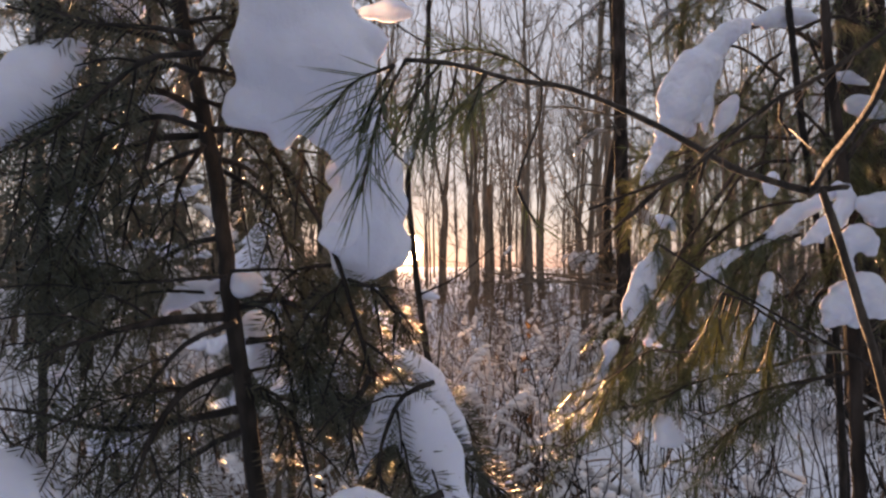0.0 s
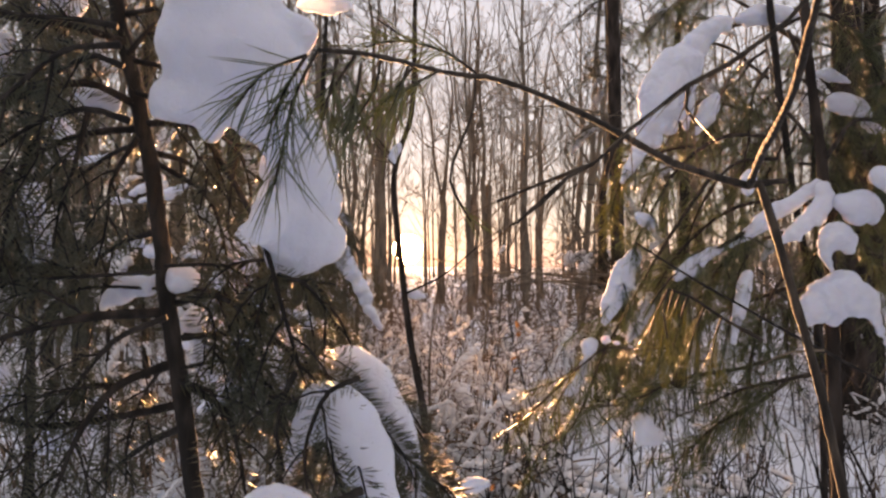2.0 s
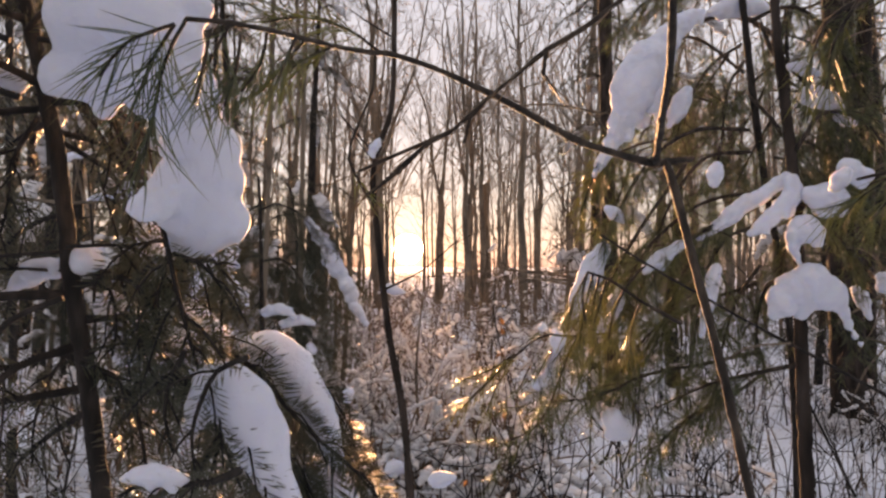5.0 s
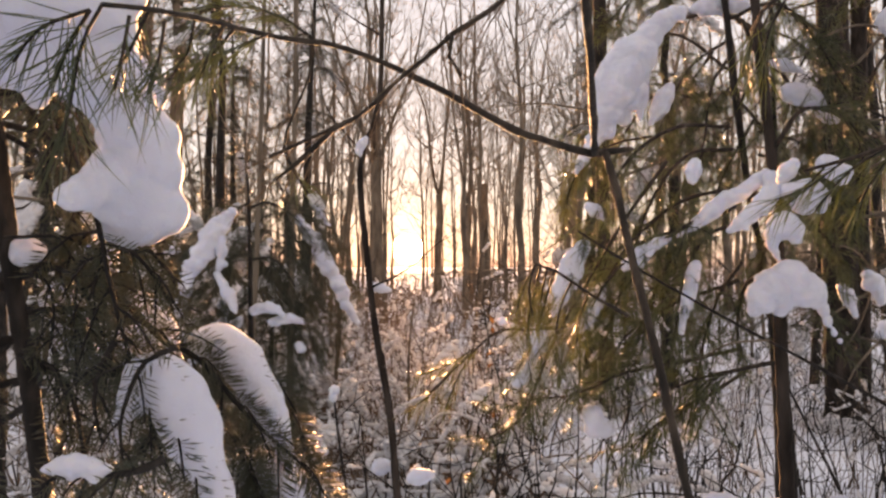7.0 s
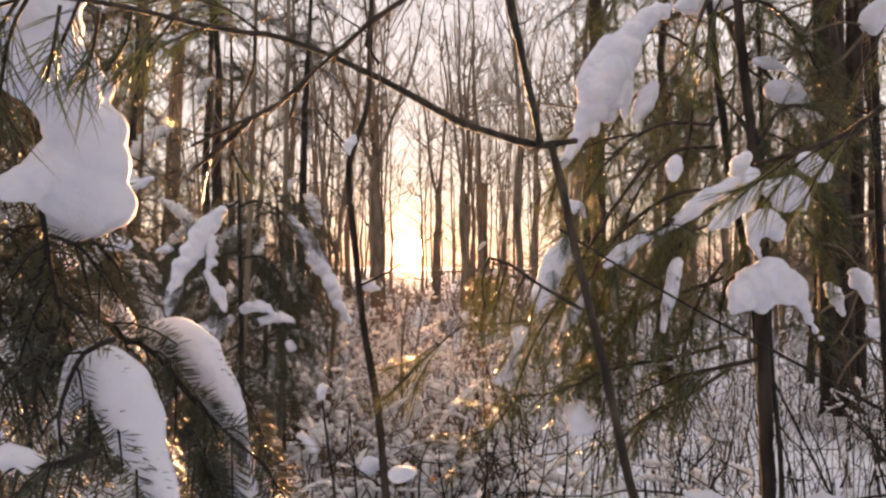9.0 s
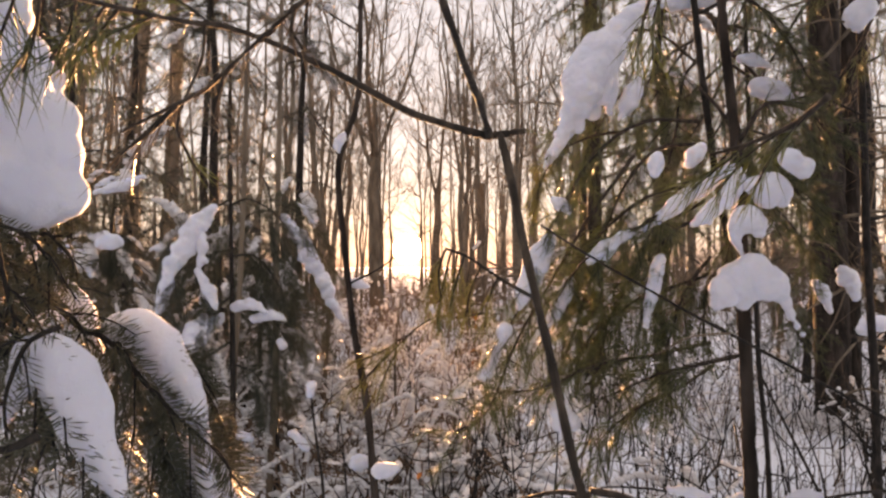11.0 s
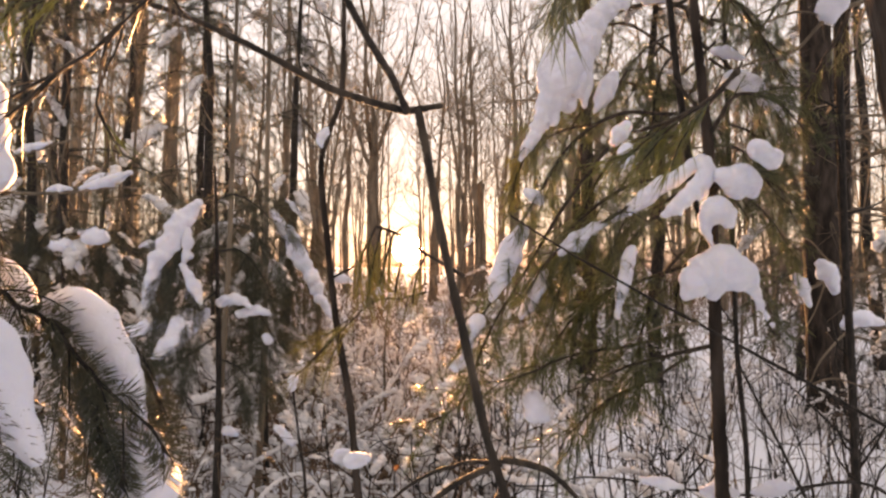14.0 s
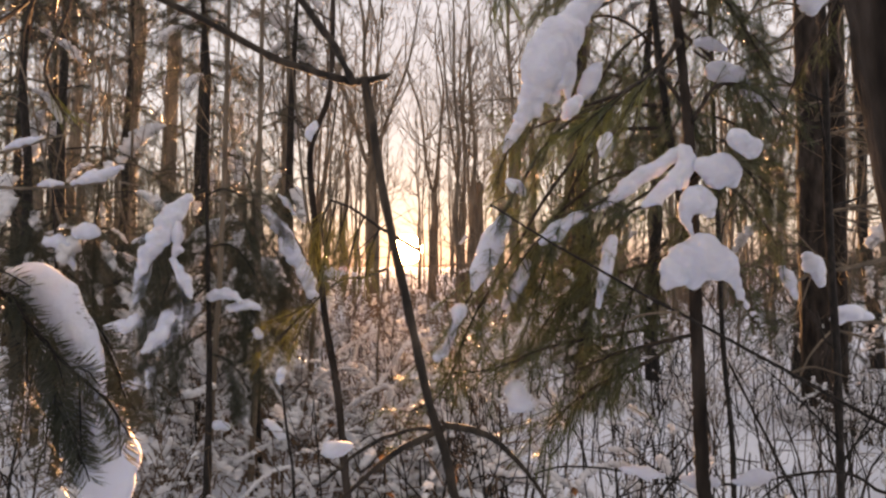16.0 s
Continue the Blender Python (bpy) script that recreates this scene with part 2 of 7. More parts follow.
def spruce_spray(wood, needles, p, rng, r0=0.004, twigs=10, reach=0.12, droop=0.6, size=0.017, per_m=900, width=0.0008, first=0.12, bare=0.0, hang=False):
    """A spruce branch along p with side twigs in two rows, all set with needles."""
    p = curve(p, 0.015)
    total = length_of(p)
    tube(wood, p, r0, 0.0012, 7, rng, 0.05)
    k = int(len(p) * bare)
    if len(p) - k > 2:
        spruce_needles(needles, p[k:], rng, size, per_m, width, 0.5 if hang else 0.28, hang)
    b, t = along(p, twigs, rng, first, 0.97)
    for i in range(twigs):
        f = 1 - 0.55 * i / max(1, twigs - 1)
        side = np.cross(t[i], [0, 0, 1.0])
        if hang:
            side = 0.5 * side + 0.8 * np.cross(t[i], [0, 1.0, 0])
        side /= np.linalg.norm(side) + 1e-9
        way = t[i] * rng.uniform(0.5, 0.8) + side * (1 if i % 2 else -1) * rng.uniform(0.5, 0.9) + rng.normal(size=3) * 0.12
        way /= np.linalg.norm(way)
        ln = reach * f * rng.uniform(0.65, 1.2)
        pts = [b[i] + way * ln * s + np.array([0, 0, -1.0]) * droop * ln * s * s for s in (0, 0.35, 0.7, 1.0)]
        q = curve(pts, 0.015)
        tube(wood, q, 0.0016, 0.0008, 4)
        spruce_needles(needles, q, rng, size, per_m, width, 0.5 if hang else 0.28, hang)
        if ln > (0.115 if hang else 0.09):
            for s in (0.35, 0.6):
                c = q[int(len(q) * s)]
                w2 = way + side * rng.choice([-1, 1]) * 0.8 + np.array([0, 0, -0.5 * droop])
                w2 /= np.linalg.norm(w2)
                q2 = curve([c, c + w2 * ln * 0.25, c + w2 * ln * 0.45 + np.array([0, 0, -0.12 * ln])], 0.012)
                tube(wood, q2, 0.0011, 0.0007, 4)
                spruce_needles(needles, q2, rng, size, per_m, width, 0.5 if hang else 0.28, hang)
    return p


def spruce_fan(wood, needles, p, rng, r0=0.004, twigs=10, reach=0.12, droop=0.3, size=0.022, per_m=470, width=0.0009, first=0.12, bare=0.0):
    """A flat spruce spray: an axis, and side twigs in two rows that point forward, with needles set like the teeth of a comb."""
    p = curve(p, 0.015)
    tube(wood, p, r0, 0.0012, 7, rng, 0.05)
    k = int(len(p) * bare)
    if len(p) - k > 2:
        spruce_needles(needles, p[k:], rng, size, per_m, width, hang=True)
    b, t = along(p, twigs, rng, first, 0.95)
    tilt = rng.uniform(-0.35, 0.35)
    for i in range(twigs):
        f = 1 - 0.6 * i / max(1, twigs - 1)
        side = np.cross(t[i], [0, 1.0, 0]) + tilt * np.cross(t[i], [0, 0, 1.0])
        side /= np.linalg.norm(side) + 1e-9
        sign = 1 if i % 2 else -1
        way = t[i] * 0.62 + side * sign * rng.uniform(0.6, 0.8) + rng.normal(size=3) * 0.05
        way /= np.linalg.norm(way)
        ln = reach * f * rng.uniform(0.75, 1.15)
        q = curve([b[i] + way * ln * e + (t[i] * 0.22 * e * e - np.array([0, 0, 1.0]) * droop * e * e) * ln for e in (0, 0.35, 0.7, 1.0)], 0.015)
        tube(wood, q, 0.0015, 0.0008, 4)
        spruce_needles(needles, q, rng, size, per_m, width, hang=True)
        for e, turn in ((0.35, 1), (0.55, -1), (0.72, 1)):
            if ln * (1 - e) < 0.04:
                continue
            c, w1 = q[int(len(q) * e)], tangents(q)[int(len(q) * e)]
            w2 = w1 * 0.7 + np.cross(w1, [0, 1.0, 0]) * turn * 0.7 + rng.normal(size=3) * 0.06
            l2 = ln * 0.42 * (1.2 - e)
            q2 = curve([c, c + w2 * l2 * 0.5, c + w2 * l2 + np.array([0, 0, -0.5 * droop * l2])], 0.012)
            tube(wood, q2, 0.0011, 0.0007, 4)
            spruce_needles(needles, q2, rng, size, per_m, width, hang=True)
    return p


def blob(shape, c, r, rng=None, rough=0.12, level=2):
    """A lump: a rounded body of radii r about c, a little uneven."""
    bm = bmesh.new()
    bmesh.ops.create_icosphere(bm, subdivisions=level, radius=1.0)
    v = np.array([x.co[:] for x in bm.verts])
    f = np.array([[y.index for y in x.verts] for x in bm.faces])
    bm.free()
    if rng is not None and rough:
        k = rng.normal(size=(4, 3)) * 2.2
        v = v * (1 + rough * np.sin(v @ k.T + rng.uniform(0, 6, 4)).sum(1, keepdims=True) * 0.5)
    shape.add(np.asarray(c) + v * np.asarray(r), None, f)


def part(name, mesh, parent, label=""):
    """One mesh as a part of a thing, or of a part."""
    ob = new(name, mesh)
    ob.parent = parent
    return tagged(ob, label)


def thing(name, label, category, group="", at=(0, 0, 0)):
    ob = new(name)
    ob.location = at
    ob.empty_display_size = 0.1
    return tagged(ob, label, category, group)


CLOUD = bpy.data.textures.new("snow_surface", "CLOUDS")
CLOUD.noise_scale = 0.05
GRAIN = bpy.data.textures.new("snow_grain", "CLOUDS")
GRAIN.noise_scale = 0.014


def snow_lump(name, label, lumps, voxel=0.004, group="snow on the near branches", uneven=0.005, category="snow", soft=10):
    """Snow that has settled into one body: overlapping lumps (x, y, z, radius, flatness, depth) melted together."""
    s = Shape()
    rng = rng_of(len(lumps) * 7 + int(abs(lumps[0][0]) * 1000))
    for x, y, z, r, *more in lumps:
        tall, deep = (list(more) + [1.0, 1.0])[:2] if len(more) > 1 else ((more + [1.0, 1.0]) if more else (1.0, 1.0))[:2]
        blob(s, (x, y, z), (r, r * deep, r * tall), rng, 0.08, 3)
    ob = new(name, s.mesh(name, SHADED_SNOW))
    m = ob.modifiers.new("melt", "REMESH")
    m.mode, m.voxel_size, m.use_smooth_shade = "VOXEL", voxel, True
    m = ob.modifiers.new("settle", "SMOOTH")
    m.factor, m.iterations = 0.6, soft
    m = ob.modifiers.new("grain", "DISPLACE")
    m.texture, m.strength, m.mid_level = GRAIN, 0.45 * uneven, 0.5
    m = ob.modifiers.new("crust", "DISPLACE")
    m.texture, m.strength, m.mid_level = CLOUD, uneven, 0.5
    return tagged(ob, label, category, group)


def snow_strip(name, label, p, r, voxel=0.004, group="snow on the near branches", tall=0.8, seed=1, uneven=0.004, wild=0.0):
    """Snow lying along a branch: p is a line, r its radii from end to end."""
    c = curve(p, min(r) * 0.6)
    rr = np.interp(np.linspace(0, 1, len(c)), np.linspace(0, 1, len(r)), r)
    rng = rng_of(seed)
    lumps = []
    for i in range(len(c)):
        k = rr[i]
        lumps.append((*(c[i] + rng.normal(size=3) * wild * 0.22 * k), k * rng.uniform(1 - 0.12 - 0.25 * wild, 1.12 + 0.25 * wild), tall, 0.95))
        if rng.uniform() < 0.3 * wild:
            lumps.append((*(c[i] + np.array([rng.normal() * 0.6 * k, rng.normal() * 0.5 * k, -0.7 * k])), k * rng.uniform(0.45, 0.7), 1.5, 0.9))
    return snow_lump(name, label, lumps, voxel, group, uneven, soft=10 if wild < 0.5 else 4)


# ---- ground ----
def ground_height(x, y):
    """The lie of the snow: flat woodland with soft hummocks."""
    z = 0.10 * noise.noise((x * 0.35, y * 0.35, 1.7)) + 0.07 * noise.noise((x * 1.1, y * 1.1, 5.2)) + 0.035 * noise.noise((x * 3.1, y * 3.1, 9.4))
    d = math.hypot(x, y)
    return z * min(1.0, 30.0 / (d + 1.0)) - 0.58 + 0.6 * max(0.0, min(1.0, (d - 25.0) / 60.0))


def build_ground():
    s = Shape()
    rings = np.concatenate([np.linspace(0.0, 12.0, 120), np.geomspace(12.2, 60.0, 60), np.geomspace(64, 3000, 26)])
    turns = 420
    a = np.arange(turns) * 2 * np.pi / turns
    v = [(r * math.sin(t), r * math.cos(t), ground_height(r * math.sin(t), r * math.cos(t))) for r in rings for t in a]
    i, j = np.meshgrid(np.arange(len(rings) - 1), np.arange(turns), indexing="ij")
    k = (j + 1) % turns
    s.add(v, np.stack([i * turns + k, i * turns + j, (i + 1) * turns + j, (i + 1) * turns + k], -1).reshape(-1, 4))
    return tagged(new("ground", s.mesh("ground", SNOW_GROUND)), "woodland floor under deep soft blue-white snow", "snow ground", kind="structure")


build_ground()


def rooted(p):
    """The line p, led down into the ground at its foot."""
    x, y, z = p[0]
    dx = max(-0.25, min(0.25, (x - p[1][0]) * 0.5))
    foot = ground_height(x + dx, y) - 0.12
    return list(p) if z < foot + 0.1 else [(x + dx, y, foot)] + [tuple(q) for q in p]


# ---- bare trees ----
def sway(rng, n, much):
    """Slow bends to the two sides, along n steps of a stem."""
    f = np.linspace(0, 1, n)
    return [much * f * (np.sin(f * rng.uniform(3, 6) + rng.uniform(0, 6)) + 0.4 * np.sin(f * rng.uniform(9, 14) + rng.uniform(0, 6))) for _ in range(2)]


def clump_meshes(seed, height, r, fork, leaders, splay, limbs=11):
    """A tall leafless alder: a trunk that parts into steep leaders, set with rising limbs and fine twigs."""
    rng = rng_of(seed)
    trunk, crown = Shape(), Shape()
    n = 14
    h = np.linspace(-0.4, fork, n)
    p = np.stack([*sway(rng, n, 0.02 * fork), h], 1)
    tube(trunk, p, r, r * 0.7, 10, rng, 0.03)
    turn = rng.uniform(0, 6.28)
    for k in range(leaders):
        az = turn + k * 6.28 / leaders + rng.normal() * 0.3
        top = height * rng.uniform(0.8, 1.0)
        m = 22
        f = np.linspace(0, 1, m)
        sx, sy = sway(rng, m, 0.022 * height)
        out = splay * rng.uniform(0.4, 1.1) * f ** 0.75
        start = p[-1] if k else p[-2]
        c = np.stack([start[0] + out * math.cos(az) + sx, start[1] + out * math.sin(az) + sy, start[2] + (top - start[2]) * f], 1)
        rl = r * (0.8 if leaders == 1 else rng.uniform(0.38, 0.6))
        tube(trunk, c, rl * 0.72, 0.02, 7, rng, 0.04)
        for e in np.sort(rng.uniform(0.04, 0.97, limbs)):
            b = np.array([np.interp(e, f, c[:, i]) for i in range(3)])
            a2 = rng.uniform(0, 6.28)
            ln = height * rng.uniform(0.08, 0.2) * (1.15 - 0.7 * e)
            side = np.array([math.cos(a2), math.sin(a2), 0])
            rise = rng.uniform(0.5, 1.5)
            q = curve([b, b + side * ln * 0.35 + np.array([0, 0, 0.25 * rise * ln]), b + side * ln * 0.6 + np.array([0, 0, 0.62 * rise * ln]) + rng.normal(size=3) * 0.05 * ln, b + side * ln * 0.78 + np.array([0, 0, 1.05 * rise * ln])], ln / 5)
            r1 = max(0.014, rl * (1 - 0.75 * e) * rng.uniform(0.22, 0.42))
            tube(crown, q, r1, 0.007, 4)
            for _ in range(int(rng.integers(6, 11))):
                g = q[int(rng.integers(1, len(q)))]
                w2 = side * 0.5 + rng.normal(size=3) * 0.65 + np.array([0, 0, 0.75])
                w2 /= np.linalg.norm(w2)
                l2 = ln * rng.uniform(0.2, 0.5)
                q2 = np.array([g, g + w2 * l2 * 0.5 + rng.normal(size=3) * 0.07 * l2, g + w2 * l2 + np.array([0, 0, 0.15 * l2])])
                tube(crown, q2, max(0.008, r1 * 0.35), 0.005, 3)
                for _ in range(2):
                    g3 = q2[1] + (q2[2] - q2[1]) * rng.uniform(-0.7, 0.9)
                    w3 = w2 + rng.normal(size=3) * 0.75
                    tube(crown, np.array([g3, g3 + w3 / np.linalg.norm(w3) * l2 * rng.uniform(0.3, 0.6)]), 0.0065, 0.004, 3)
    return trunk.mesh("trunk", TREE_BARK), crown.mesh("crown", TREE_BARK)


def bare_tree_meshes(seed, height, r, lean=0.03, low=0.22, limbs=24, twiggy=1.0):
    rng = rng_of(seed)
    trunk, crown = Shape(), Shape()
    n = 22
    h = np.linspace(-0.3, height, n)
    p = np.stack([*sway(rng, n, 0.018 * height), h], 1)
    p[:, 0] += lean * h * rng.choice([-1, 1])
    tube(trunk, p, r, r * 0.22, 9, rng, 0.04)
    # a second leader that parts from the trunk
    k = int(n * rng.uniform(0.25, 0.5))
    out = rng.normal(size=2) * 0.55
    fork = np.array([p[i] + np.array([out[0], out[1], 0]) * ((i - k) / (n - 1 - k)) ** 0.8 for i in range(k, n)])
    tube(trunk, fork, r * 0.6, r * 0.18, 7, rng, 0.04)
    for f in np.sort(rng.uniform(low, 0.97, limbs)):
        b = np.array([np.interp(f * height, h, p[:, k]) for k in range(3)])
        az = rng.uniform(0, 2 * np.pi)
        up = rng.uniform(0.7, 2.4)
        way = np.array([math.cos(az), math.sin(az), up])
        way /= np.linalg.norm(way)
        ln = height * rng.uniform(0.10, 0.26) * (1.15 - 0.7 * f)
        side = np.cross(way, [0, 0, 1.0])
        pts = [b, b + way * ln * 0.35 + side * ln * rng.normal() * 0.05, b + way * ln * 0.7 + np.array([0, 0, 0.07 * ln]) + side * ln * rng.normal() * 0.07, b + way * ln + np.array([0, 0, 0.2 * ln])]
        q = curve(pts, ln / 7)
        r1 = max(0.006, r * (1 - 0.8 * f) * rng.uniform(0.2, 0.42))
        tube(crown, q, r1, 0.0035, 5)
        for _ in range(int(rng.integers(5, 9) * twiggy)):
            c = q[int(rng.integers(1, len(q)))]
            w2 = way + rng.normal(size=3) * 0.6 + np.array([0, 0, 0.25])
            w2 /= np.linalg.norm(w2)
            l2 = ln * rng.uniform(0.2, 0.5)
            q2 = np.array([c, c + w2 * l2 * 0.5 + rng.normal(size=3) * 0.04 * l2, c + w2 * l2 + np.array([0, 0, 0.12 * l2])])
            tube(crown, q2, max(0.004, r1 * 0.4), 0.0025, 3)
            for _ in range(3):
                c3 = q2[1] + (q2[2] - q2[1]) * rng.uniform(-0.6, 1)
                w3 = w2 + rng.normal(size=3) * 0.7
                w3 /= np.linalg.norm(w3)
                l3 = l2 * rng.uniform(0.3, 0.6)
                tube(crown, np.array([c3, c3 + w3 * l3]), 0.003, 0.0018, 3)
    return trunk.mesh("trunk", TREE_BARK), crown.mesh("crown", TREE_BARK)


def bare_tree(meshes, x, y, turn, size, label, group):
    tree = thing("bare_tree", label, "tree", group)
    part("trunk", meshes[0], tree)
    tagged(part("crown", meshes[1], tree), kind="stuff")
    tree.matrix_basis = pose(x, y, ground_height(x, y), 0, 0, turn) @ Matrix.Scale(size, 4)
    return tree


CLUMPS = [clump_meshes(11, 17, 0.30, 6.4, 5, 2.6, 9), clump_meshes(12, 17, 0.22, 5.2, 3, 1.5), clump_meshes(13, 16, 0.20, 4.0, 3, 1.2), clump_meshes(14, 17, 0.17, 7.0, 2, 0.9, 13),
          clump_meshes(15, 16, 0.13, 5.0, 1, 0.3, 22), clump_meshes(16, 17, 0.18, 6.0, 1, 0.3, 24), clump_meshes(17, 15, 0.10, 3.0, 2, 1.0, 12)]
BARE = [bare_tree_meshes(31 + i, 9.5 + 0.5 * i, (0.05, 0.07, 0.06)[i], 0.03, 0.2, 26, 1.0) for i in range(3)]
SLIM = [bare_tree_meshes(51 + i, 5.0, 0.022 + 0.006 * i, 0.03 + 0.02 * i, 0.2, 14, 0.7) for i in range(4)]
tree_rng = rng_of(3)
FOREST = "bare trees of the winter wood"
TALL = "tall leafless alder with dark bark and fine twigs"
SUN_SLOPE = math.tan(radians(SUN_SIDE))
# trees that stand out: metres ahead, slope to the side from the path's end, mesh, size, turn
for d, side, k, size, turn in ((30, -0.101, 0, 1.0, 20), (32, -0.0155, 1, 0.95, 80), (31, 0.0285, 2, 1.1, 140), (36, 0.129, 5, 1.0, 40), (30, -0.182, 2, 1.0, 250), (27, -0.270, 4, 1.0, 200), (33, -0.232, 3, 1.0, 260),
                               (28, -0.393, 5, 1.9, 33), (28, -0.449, 5, 2.0, 75), (25, -0.538, 5, 1.3, 120), (28, 0.216, 3, 1.1, 300), (26, 0.305, 1, 1.0, 160), (30, 0.35, 5, 1.0, 210), (27, 0.40, 2, 1.0, 15), (28, -0.59, 1, 1.0, 100), (34, 0.083, 6, 1.1, 10), (42, -0.079, 4, 0.8, 60), (44, -0.034, 4, 0.85, 310), (40, -0.128, 6, 1.0, 130), (34, 0.105, 4, 1.0, 190)):
    bare_tree(CLUMPS[k], 0.48 + d * side, d, turn, size, TALL, FOREST)
# a snapped stem among them
SNAG = thing("snapped_stem", "short snapped dead stem standing in the snow", "tree", at=(2.1, 31.0, ground_height(2.1, 31.0)))
snag = Shape()
tube(snag, curve([(0, 0, -0.3), (0.03, 0, 1.8), (-0.02, 0, 3.6), (0.02, 0, 5.3)], 0.4), 0.20, 0.15, 9, rng_of(6), 0.06)
part("stem", snag.mesh("stem", TREE_BARK), SNAG)
count = 0
while count < 62:
    d = 20.0 + 36.0 * tree_rng.uniform()
    side = tree_rng.uniform(-0.80, 0.95)
    off = d * (side - SUN_SLOPE) - 0.24
    if abs(off) < 0.24 + 0.016 * d or (abs(off) < 0.09 * d and tree_rng.uniform() < 0.35):
        continue
    bare_tree(CLUMPS[int(tree_rng.choice([3, 4, 4, 4, 6, 6, 6]))], d * side, d, float(tree_rng.uniform(0, 360)), float(tree_rng.uniform(0.8, 1.15)), TALL, FOREST)
    count += 1
for i in range(40):
    d, side = tree_rng.uniform(6.0, 18.0), tree_rng.uniform(-0.75, 0.9)
    if abs(d * (side - SUN_SLOPE) - 0.24) < 0.4 + 0.03 * d:
        continue
    bare_tree(SLIM[i % 4], d * side, d, float(tree_rng.uniform(0, 360)), float(tree_rng.uniform(0.6, 1.2)), "thin leafless sapling with fine dark twigs", "leafless saplings")
for i in range(22):
    d, side = tree_rng.uniform(12.0, 26.0), tree_rng.uniform(-0.7, 0.8)
    if -0.8 < d * (side - SUN_SLOPE) < 3.0:
        continue
    bare_tree(SLIM[i % 4], d * side, d, float(tree_rng.uniform(0, 360)), float(tree_rng.uniform(1.5, 2.2)), "thin leafless sapling with fine dark twigs", "leafless saplings")
# the wood goes on beside and behind
for i in range(14):
    a, d = tree_rng.uniform(0.9, 2 * math.pi - 0.8), tree_rng.uniform(7.0, 24.0)
    bare_tree(BARE[i % len(BARE)], d * math.sin(a), d * math.cos(a), float(tree_rng.uniform(0, 360)), float(tree_rng.uniform(0.8, 1.3)), "slender leafless tree with dark bark in the snow", FOREST)


def far_wood():
    rng = rng_of(8)
    s = Shape()
    for _ in range(210):
        d, side = rng.uniform(52, 110), rng.uniform(-0.85, 0.95)
        off = abs(d * (side - SUN_SLOPE) - 0.24)
        if off < 0.2 + 0.012 * d or (off < 0.12 * d and rng.uniform() < 0.2):
            continue
        x, z0, h = d * side, ground_height(d * side, d), rng.uniform(11, 22)
        p = np.stack([x + (v := sway(rng, 9, 0.02 * h))[0], d + v[1], np.linspace(z0 - 0.3, z0 + h, 9)], 1)
        tube(s, p, rng.uniform(0.07, 0.16), 0.03, 5)
        for _ in range(14):
            b = p[int(rng.integers(2, 8))] + np.array([0, 0, rng.uniform(-1, 1)])
            w = np.array([rng.normal() * 0.7, rng.normal() * 0.7, 1.0])
            l2 = rng.uniform(1.0, 3.0)
            tube(s, np.array([b, b + w * l2 * 0.5, b + w * l2 + np.array([0, 0, 0.4])]), 0.035, 0.015, 3)
    # brush along the foot of the far wood, low where the sun looks over it
    for _ in range(7000):
        d, side = rng.uniform(26, 100), rng.uniform(-0.85, 0.95)
        off = abs(side - SUN_SLOPE)
        h = rng.uniform(0.5, 1.15) if off < 0.06 else rng.uniform(0.6, 2.0) if off < 0.25 else rng.uniform(0.8, 3.8)
        if off < 0.25 and rng.uniform() < 0.4:
            continue
        b = np.array([d * side, d, ground_height(d * side, d) - 0.1])
        tube(s, np.array([b, b + np.array([rng.normal() * 0.15 * h, 0, h * 0.5]), b + np.array([rng.normal() * 0.4 * h, 0, h])]), 0.025, 0.012, 3)
    return tagged(new("far_wood", s.mesh("far_wood", TREE_BARK)), "far leafless wood against the pale sky", "woods", kind="stuff")


far_wood()


def low_brush():
    """Knee-high brown brush about the feet of the trees, too fine to count."""
    rng = rng_of(9)
    s = Shape()
    for _ in range(2600):
        d, side = 13.0 + 25.0 * rng.uniform() ** 0.8, rng.uniform(-0.6, 0.6)
        h = rng.uniform(0.45, 1.15)
        b = np.array([d * side, d, ground_height(d * side, d) - 0.08])
        w = np.array([rng.normal() * 0.3, rng.normal() * 0.3, 1.0]) * h
        q = np.array([b, b + w * 0.5 + rng.normal(size=3) * 0.05, b + w])
        tube(s, q, 0.008, 0.004, 3)
        for _ in range(4):
            c = q[1] + (q[2] - q[1]) * rng.uniform(-0.6, 0.9)
            e = rng.normal(size=3) * np.array([1, 1, 0.5]) + np.array([0, 0, 0.8])
            tube(s, np.array([c, c + e / np.linalg.norm(e) * rng.uniform(0.15, 0.4)]), 0.006, 0.003, 3)
    return tagged(new("low_brush", s.mesh("low_brush", TWIG_BARK)), "brown leafless brush at the feet of the trees", "brush", kind="stuff")


low_brush()


# ---- old pine trunks ----
TWIG_SNOW, SPRUCE_SNOW = Shape(), Shape()


